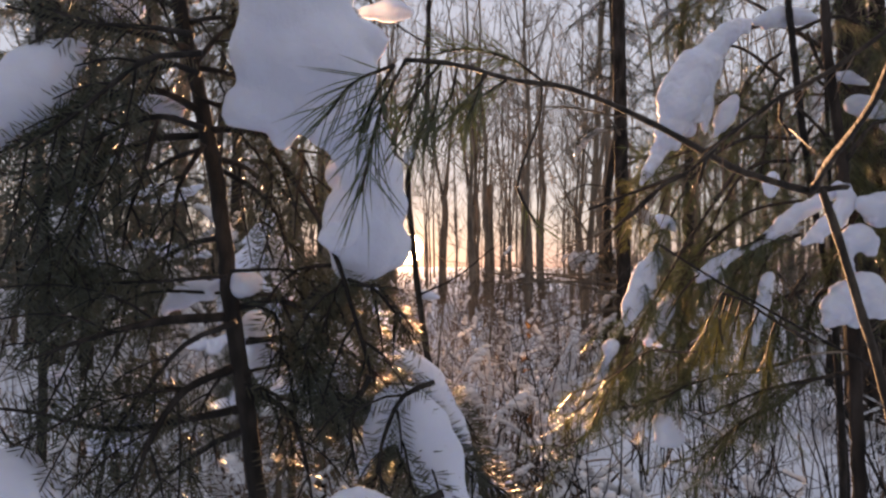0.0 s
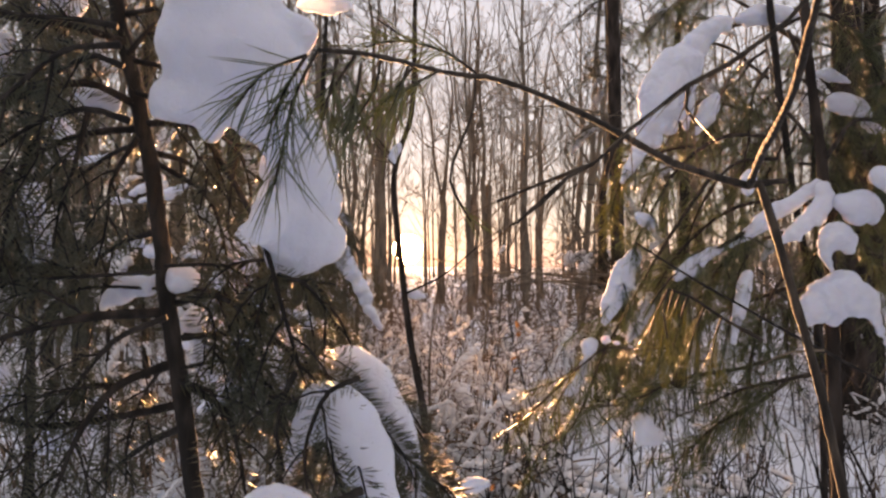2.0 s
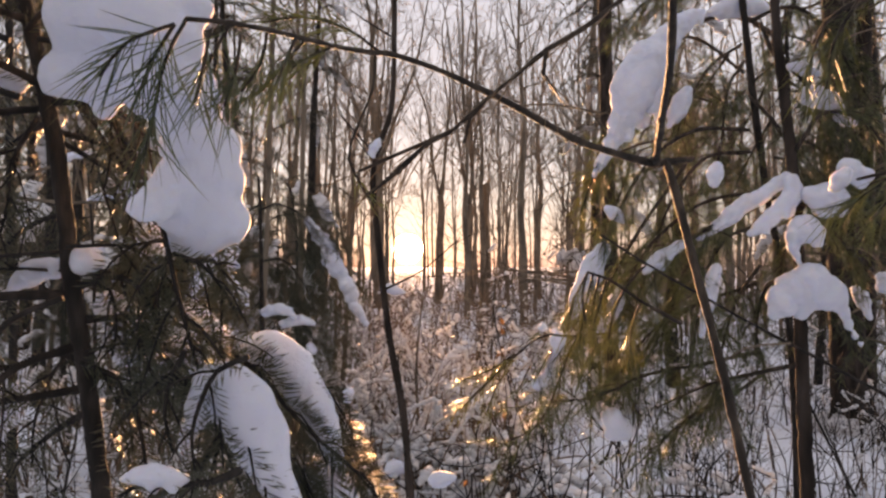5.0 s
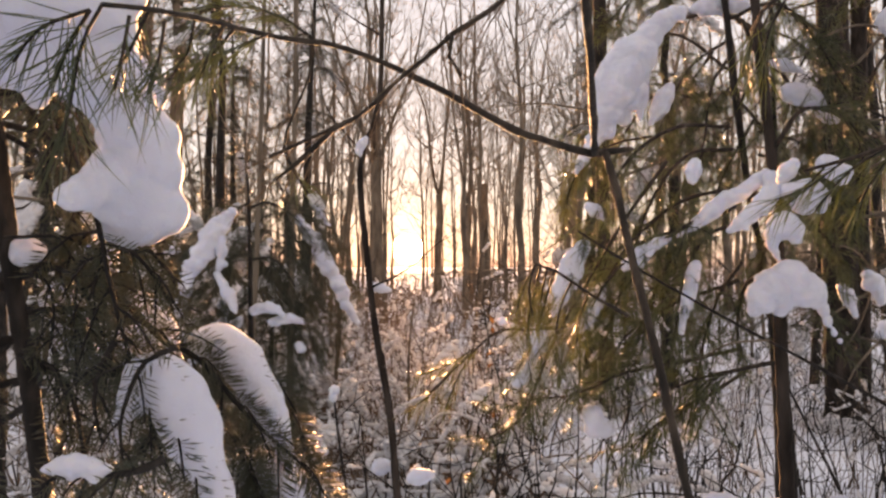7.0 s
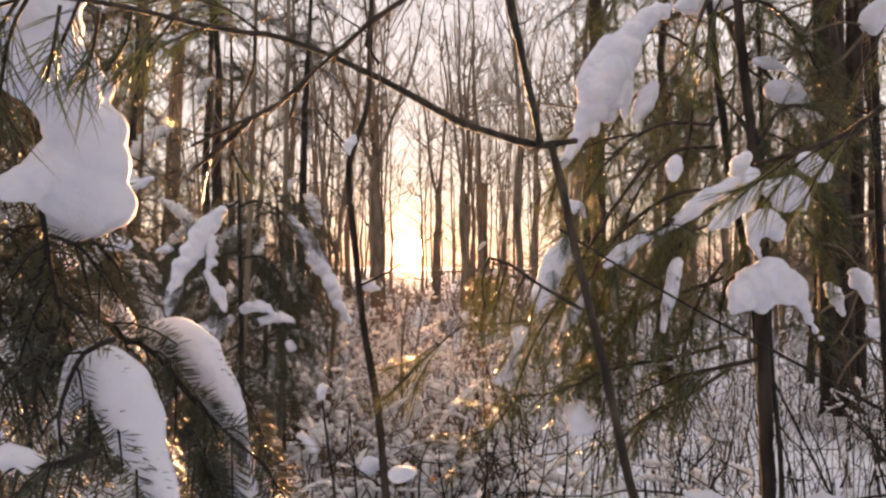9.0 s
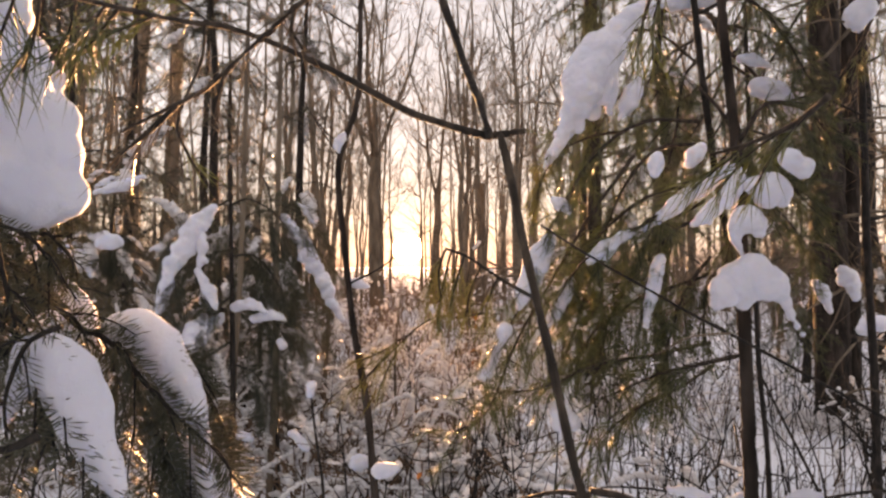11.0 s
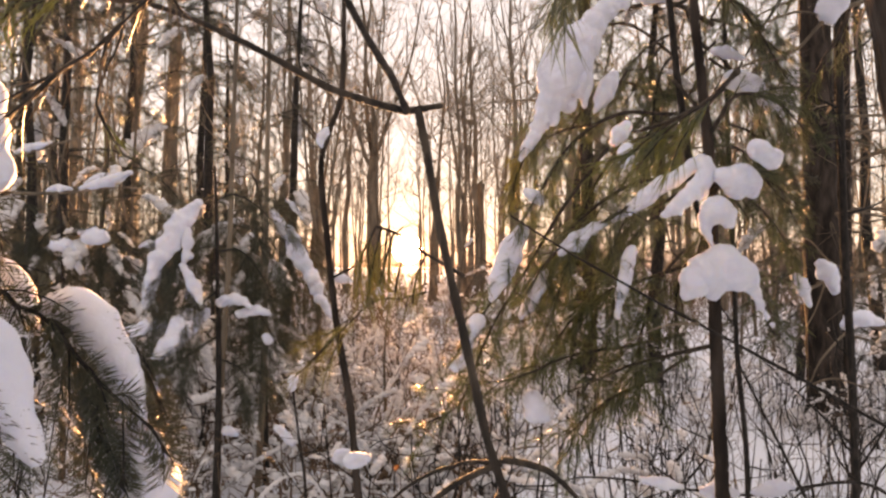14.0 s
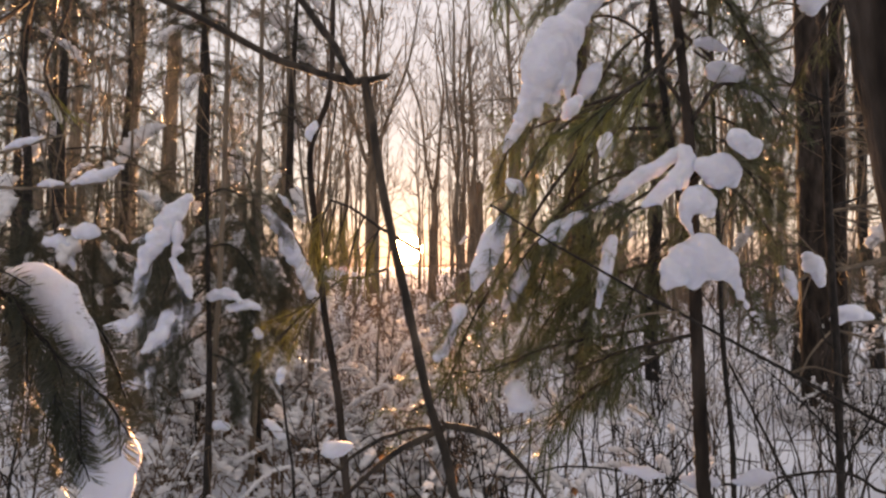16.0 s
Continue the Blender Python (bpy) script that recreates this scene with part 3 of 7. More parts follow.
def old_trunk(name, p, r0, r1, label, dry=1.0):
    tree = thing(name, label, "tree", "thick old trunks", p[0])
    rng = rng_of(int(r0 * 1000))
    s = Shape()
    c = curve(np.asarray(p) - np.asarray(p[0]), 0.12)
    tube(s, c, r0, r1, 18, rng, 0.03)
    # the trunk spreads at its foot
    foot = np.array([[0, 0, -0.1], [0, 0, 0.12], [0, 0, 0.3], [0, 0, 0.55]]) + (c[1] - c[0]) * 0.2
    for low, high in ((0, 1), (1, 2), (2, 3)):
        tube(s, foot[low:high + 1], r0 * (1.5, 1.25, 1.1)[low], r0 * (1.25, 1.1, 0.98)[low], 18, rng, 0.04)
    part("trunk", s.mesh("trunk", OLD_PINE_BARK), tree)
    # snow drifted against the foot
    for a in np.linspace(0, 6.28, 13)[:-1]:
        x, y = p[0][0] + r0 * 1.25 * math.cos(a), p[0][1] + r0 * 1.25 * math.sin(a)
        blob(TWIG_SNOW, (x, y, ground_height(x, y) + 0.01), (r0 * rng.uniform(0.6, 1.1), r0 * rng.uniform(0.6, 1.1), r0 * rng.uniform(0.3, 1.15)), rng, 0.3, 2)
    for i in range(26 if dry > 0.5 else 14):
        limbs = Shape()
        k = int(rng.uniform(0.15, 0.95) * (len(c) - 1))
        az = rng.uniform(0, 6.28)
        w = np.array([math.cos(az), math.sin(az), rng.uniform(-0.3, 0.4)])
        ln = rng.uniform(0.5, 2.1) * dry
        q = curve([c[k], c[k] + w * ln * 0.5, c[k] + w * ln + np.array([0, 0, -0.1 * ln])], 0.1)
        tube(limbs, q, 0.022, 0.006, 5)
        for _ in range(8):
            b = q[int(rng.integers(1, len(q)))]
            w2 = (w + rng.normal(size=3) * 0.7) * ln * rng.uniform(0.2, 0.45)
            tube(limbs, np.array([b, b + w2 * 0.5 + rng.normal(size=3) * 0.03 * ln, b + w2]), 0.006, 0.003, 3)
            for _ in range(3):
                e = b + w2 * rng.uniform(0.3, 0.9)
                tube(limbs, np.array([e, e + (w2 + rng.normal(size=3) * 0.3 * ln) * 0.4]), 0.0035, 0.002, 3)
        part("dry_branch", limbs.mesh("dry_branch", TREE_BARK), tree, "dry leafless lower branch")
    return tree


def grounded(x, y, top, lean=0.0):
    z = ground_height(x, y)
    return [(x, y, z - 0.15), (x + 0.3 * lean, y, z + top * 0.3), (x + 0.65 * lean, y, z + top * 0.65), (x + lean, y, z + top)]


old_trunk("old_pine", grounded(4.58, 7.6, 8.0, -0.12), 0.185, 0.14, "thick dark pine trunk with deeply cracked bark")
old_trunk("old_pine", grounded(4.95, 7.9, 8.0, 0.05), 0.10, 0.07, "dark pine trunk close beside a thicker one")
old_trunk("old_pine", rooted([(1.821, 1.782, -0.014), (1.779, 1.769, 0.482), (1.715, 1.752, 1.162), (1.637, 1.740, 1.587), (1.594, 1.734, 1.842), (1.523, 1.721, 2.324), (1.36, 1.71, 3.6), (1.25, 1.72, 5.2), (1.21, 1.74, 7.4)]), 0.12, 0.066, "leaning dark pine trunk with rough cracked bark", 0.12)
old_trunk("old_pine", grounded(2.2, 8.4, 8.0, -0.1), 0.09, 0.07, "dark pine trunk with cracked bark and dry twigs")


# ---- bushes with snow ----
def bush_meshes(seed, height, stems, spread, snowy):
    rng = rng_of(seed)
    wood, snow = Shape(), Shape()
    for _ in range(stems):
        az, out = rng.uniform(0, 6.28), rng.uniform(0.1, 1.0) * spread
        h = height * rng.uniform(0.45, 1.0)
        b = np.array([rng.normal() * 0.12, rng.normal() * 0.12, -0.08])
        tip = np.array([math.cos(az) * out, math.sin(az) * out, h])
        q = curve([b, b + (tip - b) * 0.4 + np.array([0, 0, 0.12 * h]) + rng.normal(size=3) * 0.05, b + (tip - b) * 0.75 + np.array([0, 0, 0.1 * h]) + rng.normal(size=3) * 0.05, tip], 0.09)
        tube(wood, q, rng.uniform(0.003, 0.0065), 0.0018, 4)
        for _ in range(int(rng.integers(3, 7))):
            c = q[int(rng.integers(1, len(q)))]
            w = rng.normal(size=3) + np.array([0, 0, 0.6])
            w /= np.linalg.norm(w)
            ln = rng.uniform(0.1, 0.35) * height
            e = c + w * ln
            tube(wood, np.array([c, c + w * ln * 0.5 + rng.normal(size=3) * 0.02, e]), 0.003, 0.0016, 3)
            if rng.uniform() < 0.55 * snowy:
                rr, f = rng.uniform(0.009, 0.028), rng.uniform(0.1, 0.6)
                for k in range(int(rng.integers(3, 7))):
                    r3 = rr * rng.uniform(0.6, 1.2)
                    blob(snow, c + (e - c) * min(1.0, f + k * 1.1 * rr / ln) + np.array([0, 0, r3 * 0.6]), (r3 * rng.uniform(0.9, 1.4), r3 * 1.1, r3 * rng.uniform(0.7, 1.0)), rng, 0.35, 1)
        if rng.uniform() < snowy * 1.2:
            for _ in range(3):
                c = q[int(rng.integers(len(q) // 2, len(q)))]
                rr = rng.uniform(0.008, 0.018)
                blob(snow, c + np.array([0, 0, rr * 0.5]), (rr * rng.uniform(1, 2.2), rr, rr * 0.75), rng, 0.3, 1)
    return wood.mesh("brushwood", TWIG_BARK), snow


def laden_meshes(seed, height, stems, spread):
    """A low shrub whose arching shoots lie bowed under soft rolls of snow."""
    rng = rng_of(seed)
    wood, snow = Shape(), Shape()
    for _ in range(stems):
        az, out = rng.uniform(0, 6.28), rng.uniform(0.3, 1.0) * spread
        h = height * rng.uniform(0.5, 1.0)
        w = np.array([math.cos(az), math.sin(az), 0])
        b = np.array([rng.normal() * 0.15, rng.normal() * 0.15, -0.08])
        q = curve([b, b + w * out * 0.3 + np.array([0, 0, h * 0.75]) + rng.normal(size=3) * 0.07, b + w * out * 0.65 + np.array([0, 0, h]) + rng.normal(size=3) * 0.08, b + w * out * 1.1 + np.array([0, 0, h * rng.uniform(0.5, 0.9)])], 0.05)
        tube(wood, q, rng.uniform(0.005, 0.009), 0.002, 4)
        for _ in range(3):
            c = q[int(rng.integers(1, len(q)))]
            way = rng.normal(size=3) + np.array([0, 0, 0.2])
            e = c + way / np.linalg.norm(way) * rng.uniform(0.08, 0.3)
            tube(wood, np.array([c, (c + e) / 2 + rng.normal(size=3) * 0.015, e]), 0.003, 0.0014, 3)
        if rng.uniform() < 0.75:
            rr = rng.uniform(0.007, 0.015)
            fine_q = curve(q[int(len(q) * rng.uniform(0.4, 0.65)):], 0.6 * rr)
            for k in range(len(fine_q) - int(rng.integers(0, 4))):
                r3 = rr * rng.uniform(0.75, 1.15)
                blob(snow, fine_q[k] + np.array([rng.normal() * 0.3 * rr, rng.normal() * 0.3 * rr, r3 * 0.6]), (r3 * 1.2, r3 * 1.2, r3 * 0.95), rng, 0.4, 1)
        if rng.uniform() < 0.55:
            c, rr = q[int(len(q) * rng.uniform(0.5, 0.95))], rng.uniform(0.013, 0.027)
            along = tangents(q)[len(q) // 2] * rr
            for k in range(7):
                r3 = rr * rng.uniform(0.6, 1.1)
                blob(snow, c + along * rng.uniform(-2.8, 2.8) + np.array([rng.normal() * 0.4 * rr, rng.normal() * 0.4 * rr, r3 * 0.5]), (r3 * 1.4, r3 * 1.4, r3 * 0.7), rng, 0.35, 2)
    return wood.mesh("brushwood", TWIG_BARK), snow


def whip_meshes(seed, height, stems):
    """A clump of thin upright shoots with a few side twigs and crumbs of snow."""
    rng = rng_of(seed)
    wood, snow = Shape(), Shape()
    for _ in range(stems):
        b = np.array([rng.normal() * 0.22, rng.normal() * 0.22, -0.08])
        h = height * rng.uniform(0.4, 1.0)
        tip = b + np.array([rng.normal() * 0.2 * h, rng.normal() * 0.2 * h, h])
        q = curve([b, b + (tip - b) * 0.35 + rng.normal(size=3) * 0.03, b + (tip - b) * 0.7 + rng.normal(size=3) * 0.05, tip], 0.1)
        tube(wood, q, rng.uniform(0.004, 0.010), 0.002, 5)
        for _ in range(int(rng.integers(3, 8))):
            c = q[int(rng.integers(2, len(q)))]
            w = rng.normal(size=3) * 0.7 + np.array([0, 0, 0.7])
            e = c + w / np.linalg.norm(w) * rng.uniform(0.12, 0.4)
            tube(wood, np.array([c, (c + e) / 2 + rng.normal(size=3) * 0.02, e]), 0.0035, 0.0016, 3)
            if rng.uniform() < 0.16:
                rr = rng.uniform(0.008, 0.02)
                for k in range(5):
                    blob(snow, c + (e - c) * (0.1 + 0.09 * k) + np.array([0, 0, rr * 0.5]), (rr * rng.uniform(0.8, 1.3), rr, rr * 0.8), rng, 0.35, 1)
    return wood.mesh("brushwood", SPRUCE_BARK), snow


BUSHES = [bush_meshes(71 + i, (0.8, 1.1, 0.6, 1.3, 0.9, 0.7)[i], (11, 9, 12, 8, 11, 9)[i], (0.55, 0.5, 0.6, 0.4, 0.7, 0.5)[i], (0.75, 0.6, 0.8, 0.5, 0.75, 0.45)[i]) for i in range(6)]
BUSHES += [laden_meshes(171, 0.6, 9, 0.6), laden_meshes(172, 0.85, 7, 0.6), laden_meshes(173, 0.45, 9, 0.5)]
BUSHES += [whip_meshes(181, 1.2, 5), whip_meshes(182, 0.9, 7), whip_meshes(183, 1.5, 4)]



def lay_snow(sheet, snow, m):
    """Lays a plant's snow into the one sheet of it that the wood carries."""
    m = np.array(m)
    v = np.concatenate(snow.v) @ m[:3, :3].T + m[:3, 3]
    sheet.add(v, None, np.concatenate(snow.t))


def bush(k, x, y, turn, size):
    label = "leafless reddish-brown shrub with fine twigs" if k < 6 else "low shrub bowed under rolls of snow" if k < 9 else "clump of thin dark upright shoots"
    b = thing("bush", label, "bush", "snowy undergrowth")
    tagged(part("brushwood", BUSHES[k][0], b), kind="stuff")
    m = pose(x, y, ground_height(x, y), 0, 0, turn) @ Matrix.Scale((1.15 if k < 6 else 1.4) * size, 4)
    b.matrix_basis = m
    if y < 15.0:
        lay_snow(TWIG_SNOW, BUSHES[k][1], m)


bush_rng = rng_of(21)
for i in range(84):
    d = 4.0 + 17.0 * bush_rng.uniform() ** 0.9
    side = bush_rng.uniform(-0.72, 0.85)
    if side > 0.12 and d < 7.5:
        continue
    bush(int(bush_rng.integers(6)), d * side, d, float(bush_rng.uniform(0, 360)), float(bush_rng.uniform(0.7, 1.15)) * (0.75 if d < 4 else 1.0))

for i in range(9):
    d = bush_rng.uniform(6.0, 22.0)
    bush(i % 3, d * bush_rng.uniform(-0.10, 0.02), d, float(bush_rng.uniform(0, 360)), 0.85)
for i in range(58):
    d, side = bush_rng.uniform(2.9, 8.5), bush_rng.uniform(-0.55, 0.62) if i < 44 else bush_rng.uniform(-0.25, 0.15)
    if (side > 0.2 and d < 7.5) or d < 3.6:
        continue
    bush(6 + i % 3, d * side, d, float(bush_rng.uniform(0, 360)), float(bush_rng.uniform(0.7, 1.2)))
for i in range(95):
    d = 5.0 + 15.0 * bush_rng.uniform()
    bush(i % 5, d * bush_rng.uniform(-0.42, 0.22), d, float(bush_rng.uniform(0, 360)), float(bush_rng.uniform(0.75, 1.2)))
for i in range(18):
    d = bush_rng.uniform(4.2, 8.5)
    bush(6 + i % 3, d * bush_rng.uniform(-0.5, 0.16), d, float(bush_rng.uniform(0, 360)), float(bush_rng.uniform(0.6, 1.0)))
for i in range(40):
    d, side = bush_rng.uniform(2.9, 9.0), bush_rng.uniform(0.1, 0.72) if i < 27 else bush_rng.uniform(-0.6, 0.1)
    bush(9 + i % 3, d * side, d, float(bush_rng.uniform(0, 360)), float(bush_rng.uniform(0.6, 1.1)))


for i in range(22):
    d, side = bush_rng.uniform(3.2, 8.5), bush_rng.uniform(0.16, 0.75)
    bush(9 + i % 3 if i % 3 else i % 6, d * side, d, float(bush_rng.uniform(0, 360)), float(bush_rng.uniform(0.5, 0.95)))
# brush grown up round the feet of the old pines
for i, (x, y) in enumerate(((4.4, 7.1), (4.75, 7.25), (4.15, 7.3), (5.05, 7.4), (2.1, 8.0), (2.4, 8.1), (4.55, 6.7), (3.7, 6.9))):
    bush((9, 7, 2, 10, 4, 11, 8, 1)[i], x, y, float(bush_rng.uniform(0, 360)), float(bush_rng.uniform(0.45, 0.75)))


def dry_stalks():
    rng = rng_of(33)
    s = Shape()
    for _ in range(1100):
        d, side = 2.4 + 7.0 * rng.uniform() ** 1.3, rng.uniform(-0.75, 0.85)
        b = np.array([d * side, d, ground_height(d * side, d) - 0.02])
        w = np.array([rng.normal() * 0.5, rng.normal() * 0.5, 1.0]) * rng.uniform(0.05, 0.35)
        tube(s, np.array([b, b + w * 0.5 + rng.normal(size=3) * 0.015, b + w]), 0.0028, 0.0014, 3)
    return tagged(new("dry_stalks", s.mesh("dry_stalks", TWIG_BARK)), "dry stalks and twig ends poking out of the snow", "twigs", kind="stuff")


dry_stalks()


# ---- small conifers of the middle distance ----
def conifer_meshes(seed, height, wide, snowy, size=0.03, per_m=105):
    rng = rng_of(seed)
    boughs, snow = [], Shape()
    trunk = Shape()
    p = np.stack([np.cumsum(rng.normal(size=8)) * 0.008 * height, np.cumsum(rng.normal(size=8)) * 0.008 * height, np.linspace(-0.1, height, 8)], 1)
    tube(trunk, p, 0.012 * height + 0.006, 0.004, 8, rng, 0.04)
    z = 0.22 * height
    while z < height * 0.98:
        f = 1 - z / height
        for _ in range(int(rng.integers(3, 6))):
            az = rng.uniform(0, 6.28)
            z += rng.normal() * 0.025 * height
            ln = wide * (0.25 + 0.9 * f) * rng.uniform(0.6, 1.1)
            wood, needles = Shape(), Shape()
            w = np.array([math.cos(az), math.sin(az), 0.0])
            b = np.array([np.interp(z, p[:, 2], p[:, 0]), np.interp(z, p[:, 2], p[:, 1]), z])
            q = curve([b, b + w * ln * 0.4 + np.array([0, 0, 0.03 * ln]), b + w * ln * 0.75 + np.array([0, 0, -0.2 * ln]), b + w * ln + np.array([0, 0, -0.55 * ln])], 0.06)
            tube(wood, q, 0.006, 0.002, 4)
            spruce_needles(needles, q, rng, size, per_m * 2, 0.0016)
            side = np.cross(w, [0, 0, 1.0])
            for k in range(6):
                c = q[int((0.25 + 0.72 * k / 6) * (len(q) - 1))]
                l2 = ln * 0.42 * rng.uniform(0.6, 1.1)
                w2 = w * 0.5 + side * (1 if k % 2 else -1) * 0.8
                q2 = np.array([c, c + w2 * l2 * 0.5 + np.array([0, 0, -0.15 * l2]), c + w2 * l2 + np.array([0, 0, -0.55 * l2])])
                tube(wood, q2, 0.003, 0.0015, 3)
                spruce_needles(needles, q2, rng, size, per_m * 2, 0.0016)
            boughs.append((wood.mesh("bough", SPRUCE_BARK), needles.mesh("needles", SPRUCE_NEEDLE, False)))
            if rng.uniform() < snowy:
                a0, a1 = rng.uniform(0.15, 0.5), rng.uniform(0.7, 1.0)
                fine_q, swell = curve(q, 0.012), rng.uniform(0.5, 1.2)
                for k in range(int(a0 * len(fine_q)), int(a1 * len(fine_q))):
                    f = k / len(fine_q)
                    rr = (0.012 + 0.042 * ln) * swell * rng.uniform(0.7, 1.15) * (0.35 + math.sin(math.pi * (f - a0) / (a1 - a0)) ** 0.6)
                    blob(snow, fine_q[k] + np.array([rng.normal() * 0.25 * rr, rng.normal() * 0.25 * rr, rr * 0.5]), (rr, rr, rr * 0.9), rng, 0.35, 1)
        z += height * 0.075 * rng.uniform(0.6, 1.4)
    return trunk.mesh("trunk", SPRUCE_BARK), boughs, snow


CONIFERS = [conifer_meshes(91, 1.9, 0.55, 0.75), conifer_meshes(92, 2.6, 0.7, 0.6), conifer_meshes(93, 1.3, 0.5, 0.8), conifer_meshes(94, 3.6, 0.95, 0.10, 0.045, 110), conifer_meshes(95, 4.6, 0.6, 0.2, 0.045, 60)]


def conifer(k, x, y, turn, size):
    t = thing("young_spruce", "young dark green spruce with drooping branches", "tree", "young spruces")
    part("trunk", CONIFERS[k][0], t)
    for wood, needles in CONIFERS[k][1]:
        part("needles", needles, part("bough", wood, t), "dense dark green needles")
    m = pose(x, y, ground_height(x, y), 0, 0, turn) @ Matrix.Scale(1.22 * size, 4)
    t.matrix_basis = m
    lay_snow(SPRUCE_SNOW, CONIFERS[k][2], m)


for k, x, y, turn, size in ((4, -1.75, 9.6, 30, 1.25), (4, -3.1, 10.8, 200, 1.5), (4, 2.2, 9.4, 80, 1.2), (4, 3.6, 10.4, 310, 1.5), (4, -5.0, 9.0, 10, 1.3), (1, -2.5, 6.0, 120, 0.9), (0, -3.4, 6.6, 80, 1.1), (3, -6.0, 11.5, 40, 2.1), (3, -5.2, 15.5, 140, 2.3), (3, -9.0, 15.0, 70, 2.4), (1, -2.2, 8.0, 300, 0.9),
                            (3, -8.2, 12.0, 10, 1.6), (2, 2.4, 8.4, 10, 1.0), (3, 5.5, 10.0, 70, 1.1), (1, 4.9, 5.9, 10, 1.0), (2, 2.3, 9.3, 100, 1.3), (3, 8.0, 12.0, 250, 2.2), (3, -3.5, -4.5, 20, 1.8), (3, -1.0, -6.0, 90, 2.0), (3, 4.9, -6.5, 230, 1.9), (3, -5.5, -2.0, 300, 1.9), (0, 4.1, 4.9, 20, 0.8), (3, -8.6, 19.0, 100, 2.8), (3, -11.5, 21.0, 30, 3.0), (3, -6.6, 23.0, 200, 2.6), (0, -1.37, 6.6, 40, 1.0), (1, -2.15, 7.6, 150, 0.75)):
    conifer(k, x, y, turn, size)

tagged(new("twig_snow", TWIG_SNOW.mesh("twig_snow", SNOW_FAR)), "small clumps of fresh snow caught on the shrubs", "snow", kind="stuff")
tagged(new("spruce_snow", SPRUCE_SNOW.mesh("spruce_snow", SNOW_FAR)), "thick snow on the young spruces' drooping branches", "snow", kind="stuff")


# ---- the near spruce ----
SPRUCE = thing("spruce_tree", "dark green young spruce laden with fresh snow", "tree", at=(-0.202, 0.797, 0.938))
base_at = np.array(SPRUCE.location)


def gnarled(c, seed, much):
    """The line c with the small kinks of real wood."""
    rng = rng_of(seed + 900)
    bend = np.cumsum(rng.normal(size=(len(c), 3)) * (rng.uniform(size=(len(c), 1)) < 0.3), axis=0)
    bend -= np.linspace(0, 1, len(c))[:, None] * bend[-1]
    return c + bend * much / max(1.0, np.abs(bend).max()) * 1.6


def near_wood(name, p, r0, r1, parent, mat, seed=1, sides=10, rough=0.04, label=""):
    s = Shape()
    c = gnarled(curve(p, 0.012), seed, 0.3 * r0)
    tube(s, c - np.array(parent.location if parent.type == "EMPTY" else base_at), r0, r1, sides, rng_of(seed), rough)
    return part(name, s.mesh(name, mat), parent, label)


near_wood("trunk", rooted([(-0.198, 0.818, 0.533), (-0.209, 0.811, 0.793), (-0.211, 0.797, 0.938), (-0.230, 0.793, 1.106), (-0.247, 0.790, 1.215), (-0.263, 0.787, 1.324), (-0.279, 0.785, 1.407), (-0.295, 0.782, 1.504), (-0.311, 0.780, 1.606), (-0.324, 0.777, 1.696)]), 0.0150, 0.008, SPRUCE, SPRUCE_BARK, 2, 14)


def near_spray(seed, p, **how):
    """One branch of the near spruce with its needles."""
    wood, needles = Shape(), Shape()
    p = np.asarray(p) - base_at
    if how.pop("flat", False):
        spruce_fan(wood, needles, p, rng_of(seed), **how)
    else:
        spruce_spray(wood, needles, p, rng_of(seed), **{"hang": True, **how})
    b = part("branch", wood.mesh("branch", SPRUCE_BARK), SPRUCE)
    part("needles", needles.mesh("needles", SPRUCE_NEEDLE, False), b, "stiff dark green needles")


near_spray(1, [(-0.285, 0.784, 1.446), (-0.312, 0.714, 1.442), (-0.356, 0.674, 1.437), (-0.415, 0.654, 1.448)], r0=0.005, twigs=7, reach=0.121, size=0.021, per_m=470, width=0.00085, flat=True)
near_spray(2, [(-0.272, 0.786, 1.375), (-0.313, 0.745, 1.391), (-0.361, 0.696, 1.361), (-0.410, 0.657, 1.314), (-0.439, 0.638, 1.290)], r0=0.005, twigs=10, reach=0.154, size=0.021, per_m=470, width=0.00085, flat=True)
near_spray(3, [(-0.272, 0.796, 1.352), (-0.341, 0.796, 1.345), (-0.402, 0.777, 1.310), (-0.447, 0.759, 1.258), (-0.478, 0.750, 1.196)], r0=0.005, twigs=10, reach=0.165, size=0.021, per_m=470, width=0.00085, flat=True)
near_spray(4, [(-0.269, 0.797, 1.339), (-0.345, 0.857, 1.328), (-0.427, 0.898, 1.283), (-0.489, 0.920, 1.217)], r0=0.004, twigs=6, reach=0.154, size=0.021, per_m=470, width=0.00085, flat=True)
near_spray(5, [(-0.243, 0.792, 1.144), (-0.297, 0.742, 1.143), (-0.344, 0.702, 1.132), (-0.405, 0.673, 1.109)], r0=0.0065, twigs=5, reach=0.154, droop=0.40, size=0.021, per_m=470, width=0.00085, first=0.3, bare=0.35, flat=True)
near_spray(6, [(-0.234, 0.793, 1.087), (-0.273, 0.744, 1.070), (-0.292, 0.705, 1.031), (-0.309, 0.686, 0.970)], r0=0.006, twigs=5, reach=0.143, droop=0.35, size=0.021, per_m=470, width=0.00085, first=0.25, bare=0.2, flat=True)
near_spray(7, [(-0.230, 0.791, 1.154), (-0.184, 0.771, 1.164), (-0.146, 0.752, 1.147), (-0.117, 0.743, 1.094)], r0=0.0045, twigs=5, reach=0.099, droop=0.45, size=0.021, per_m=470, width=0.00085, first=0.3, bare=0.4, flat=True)
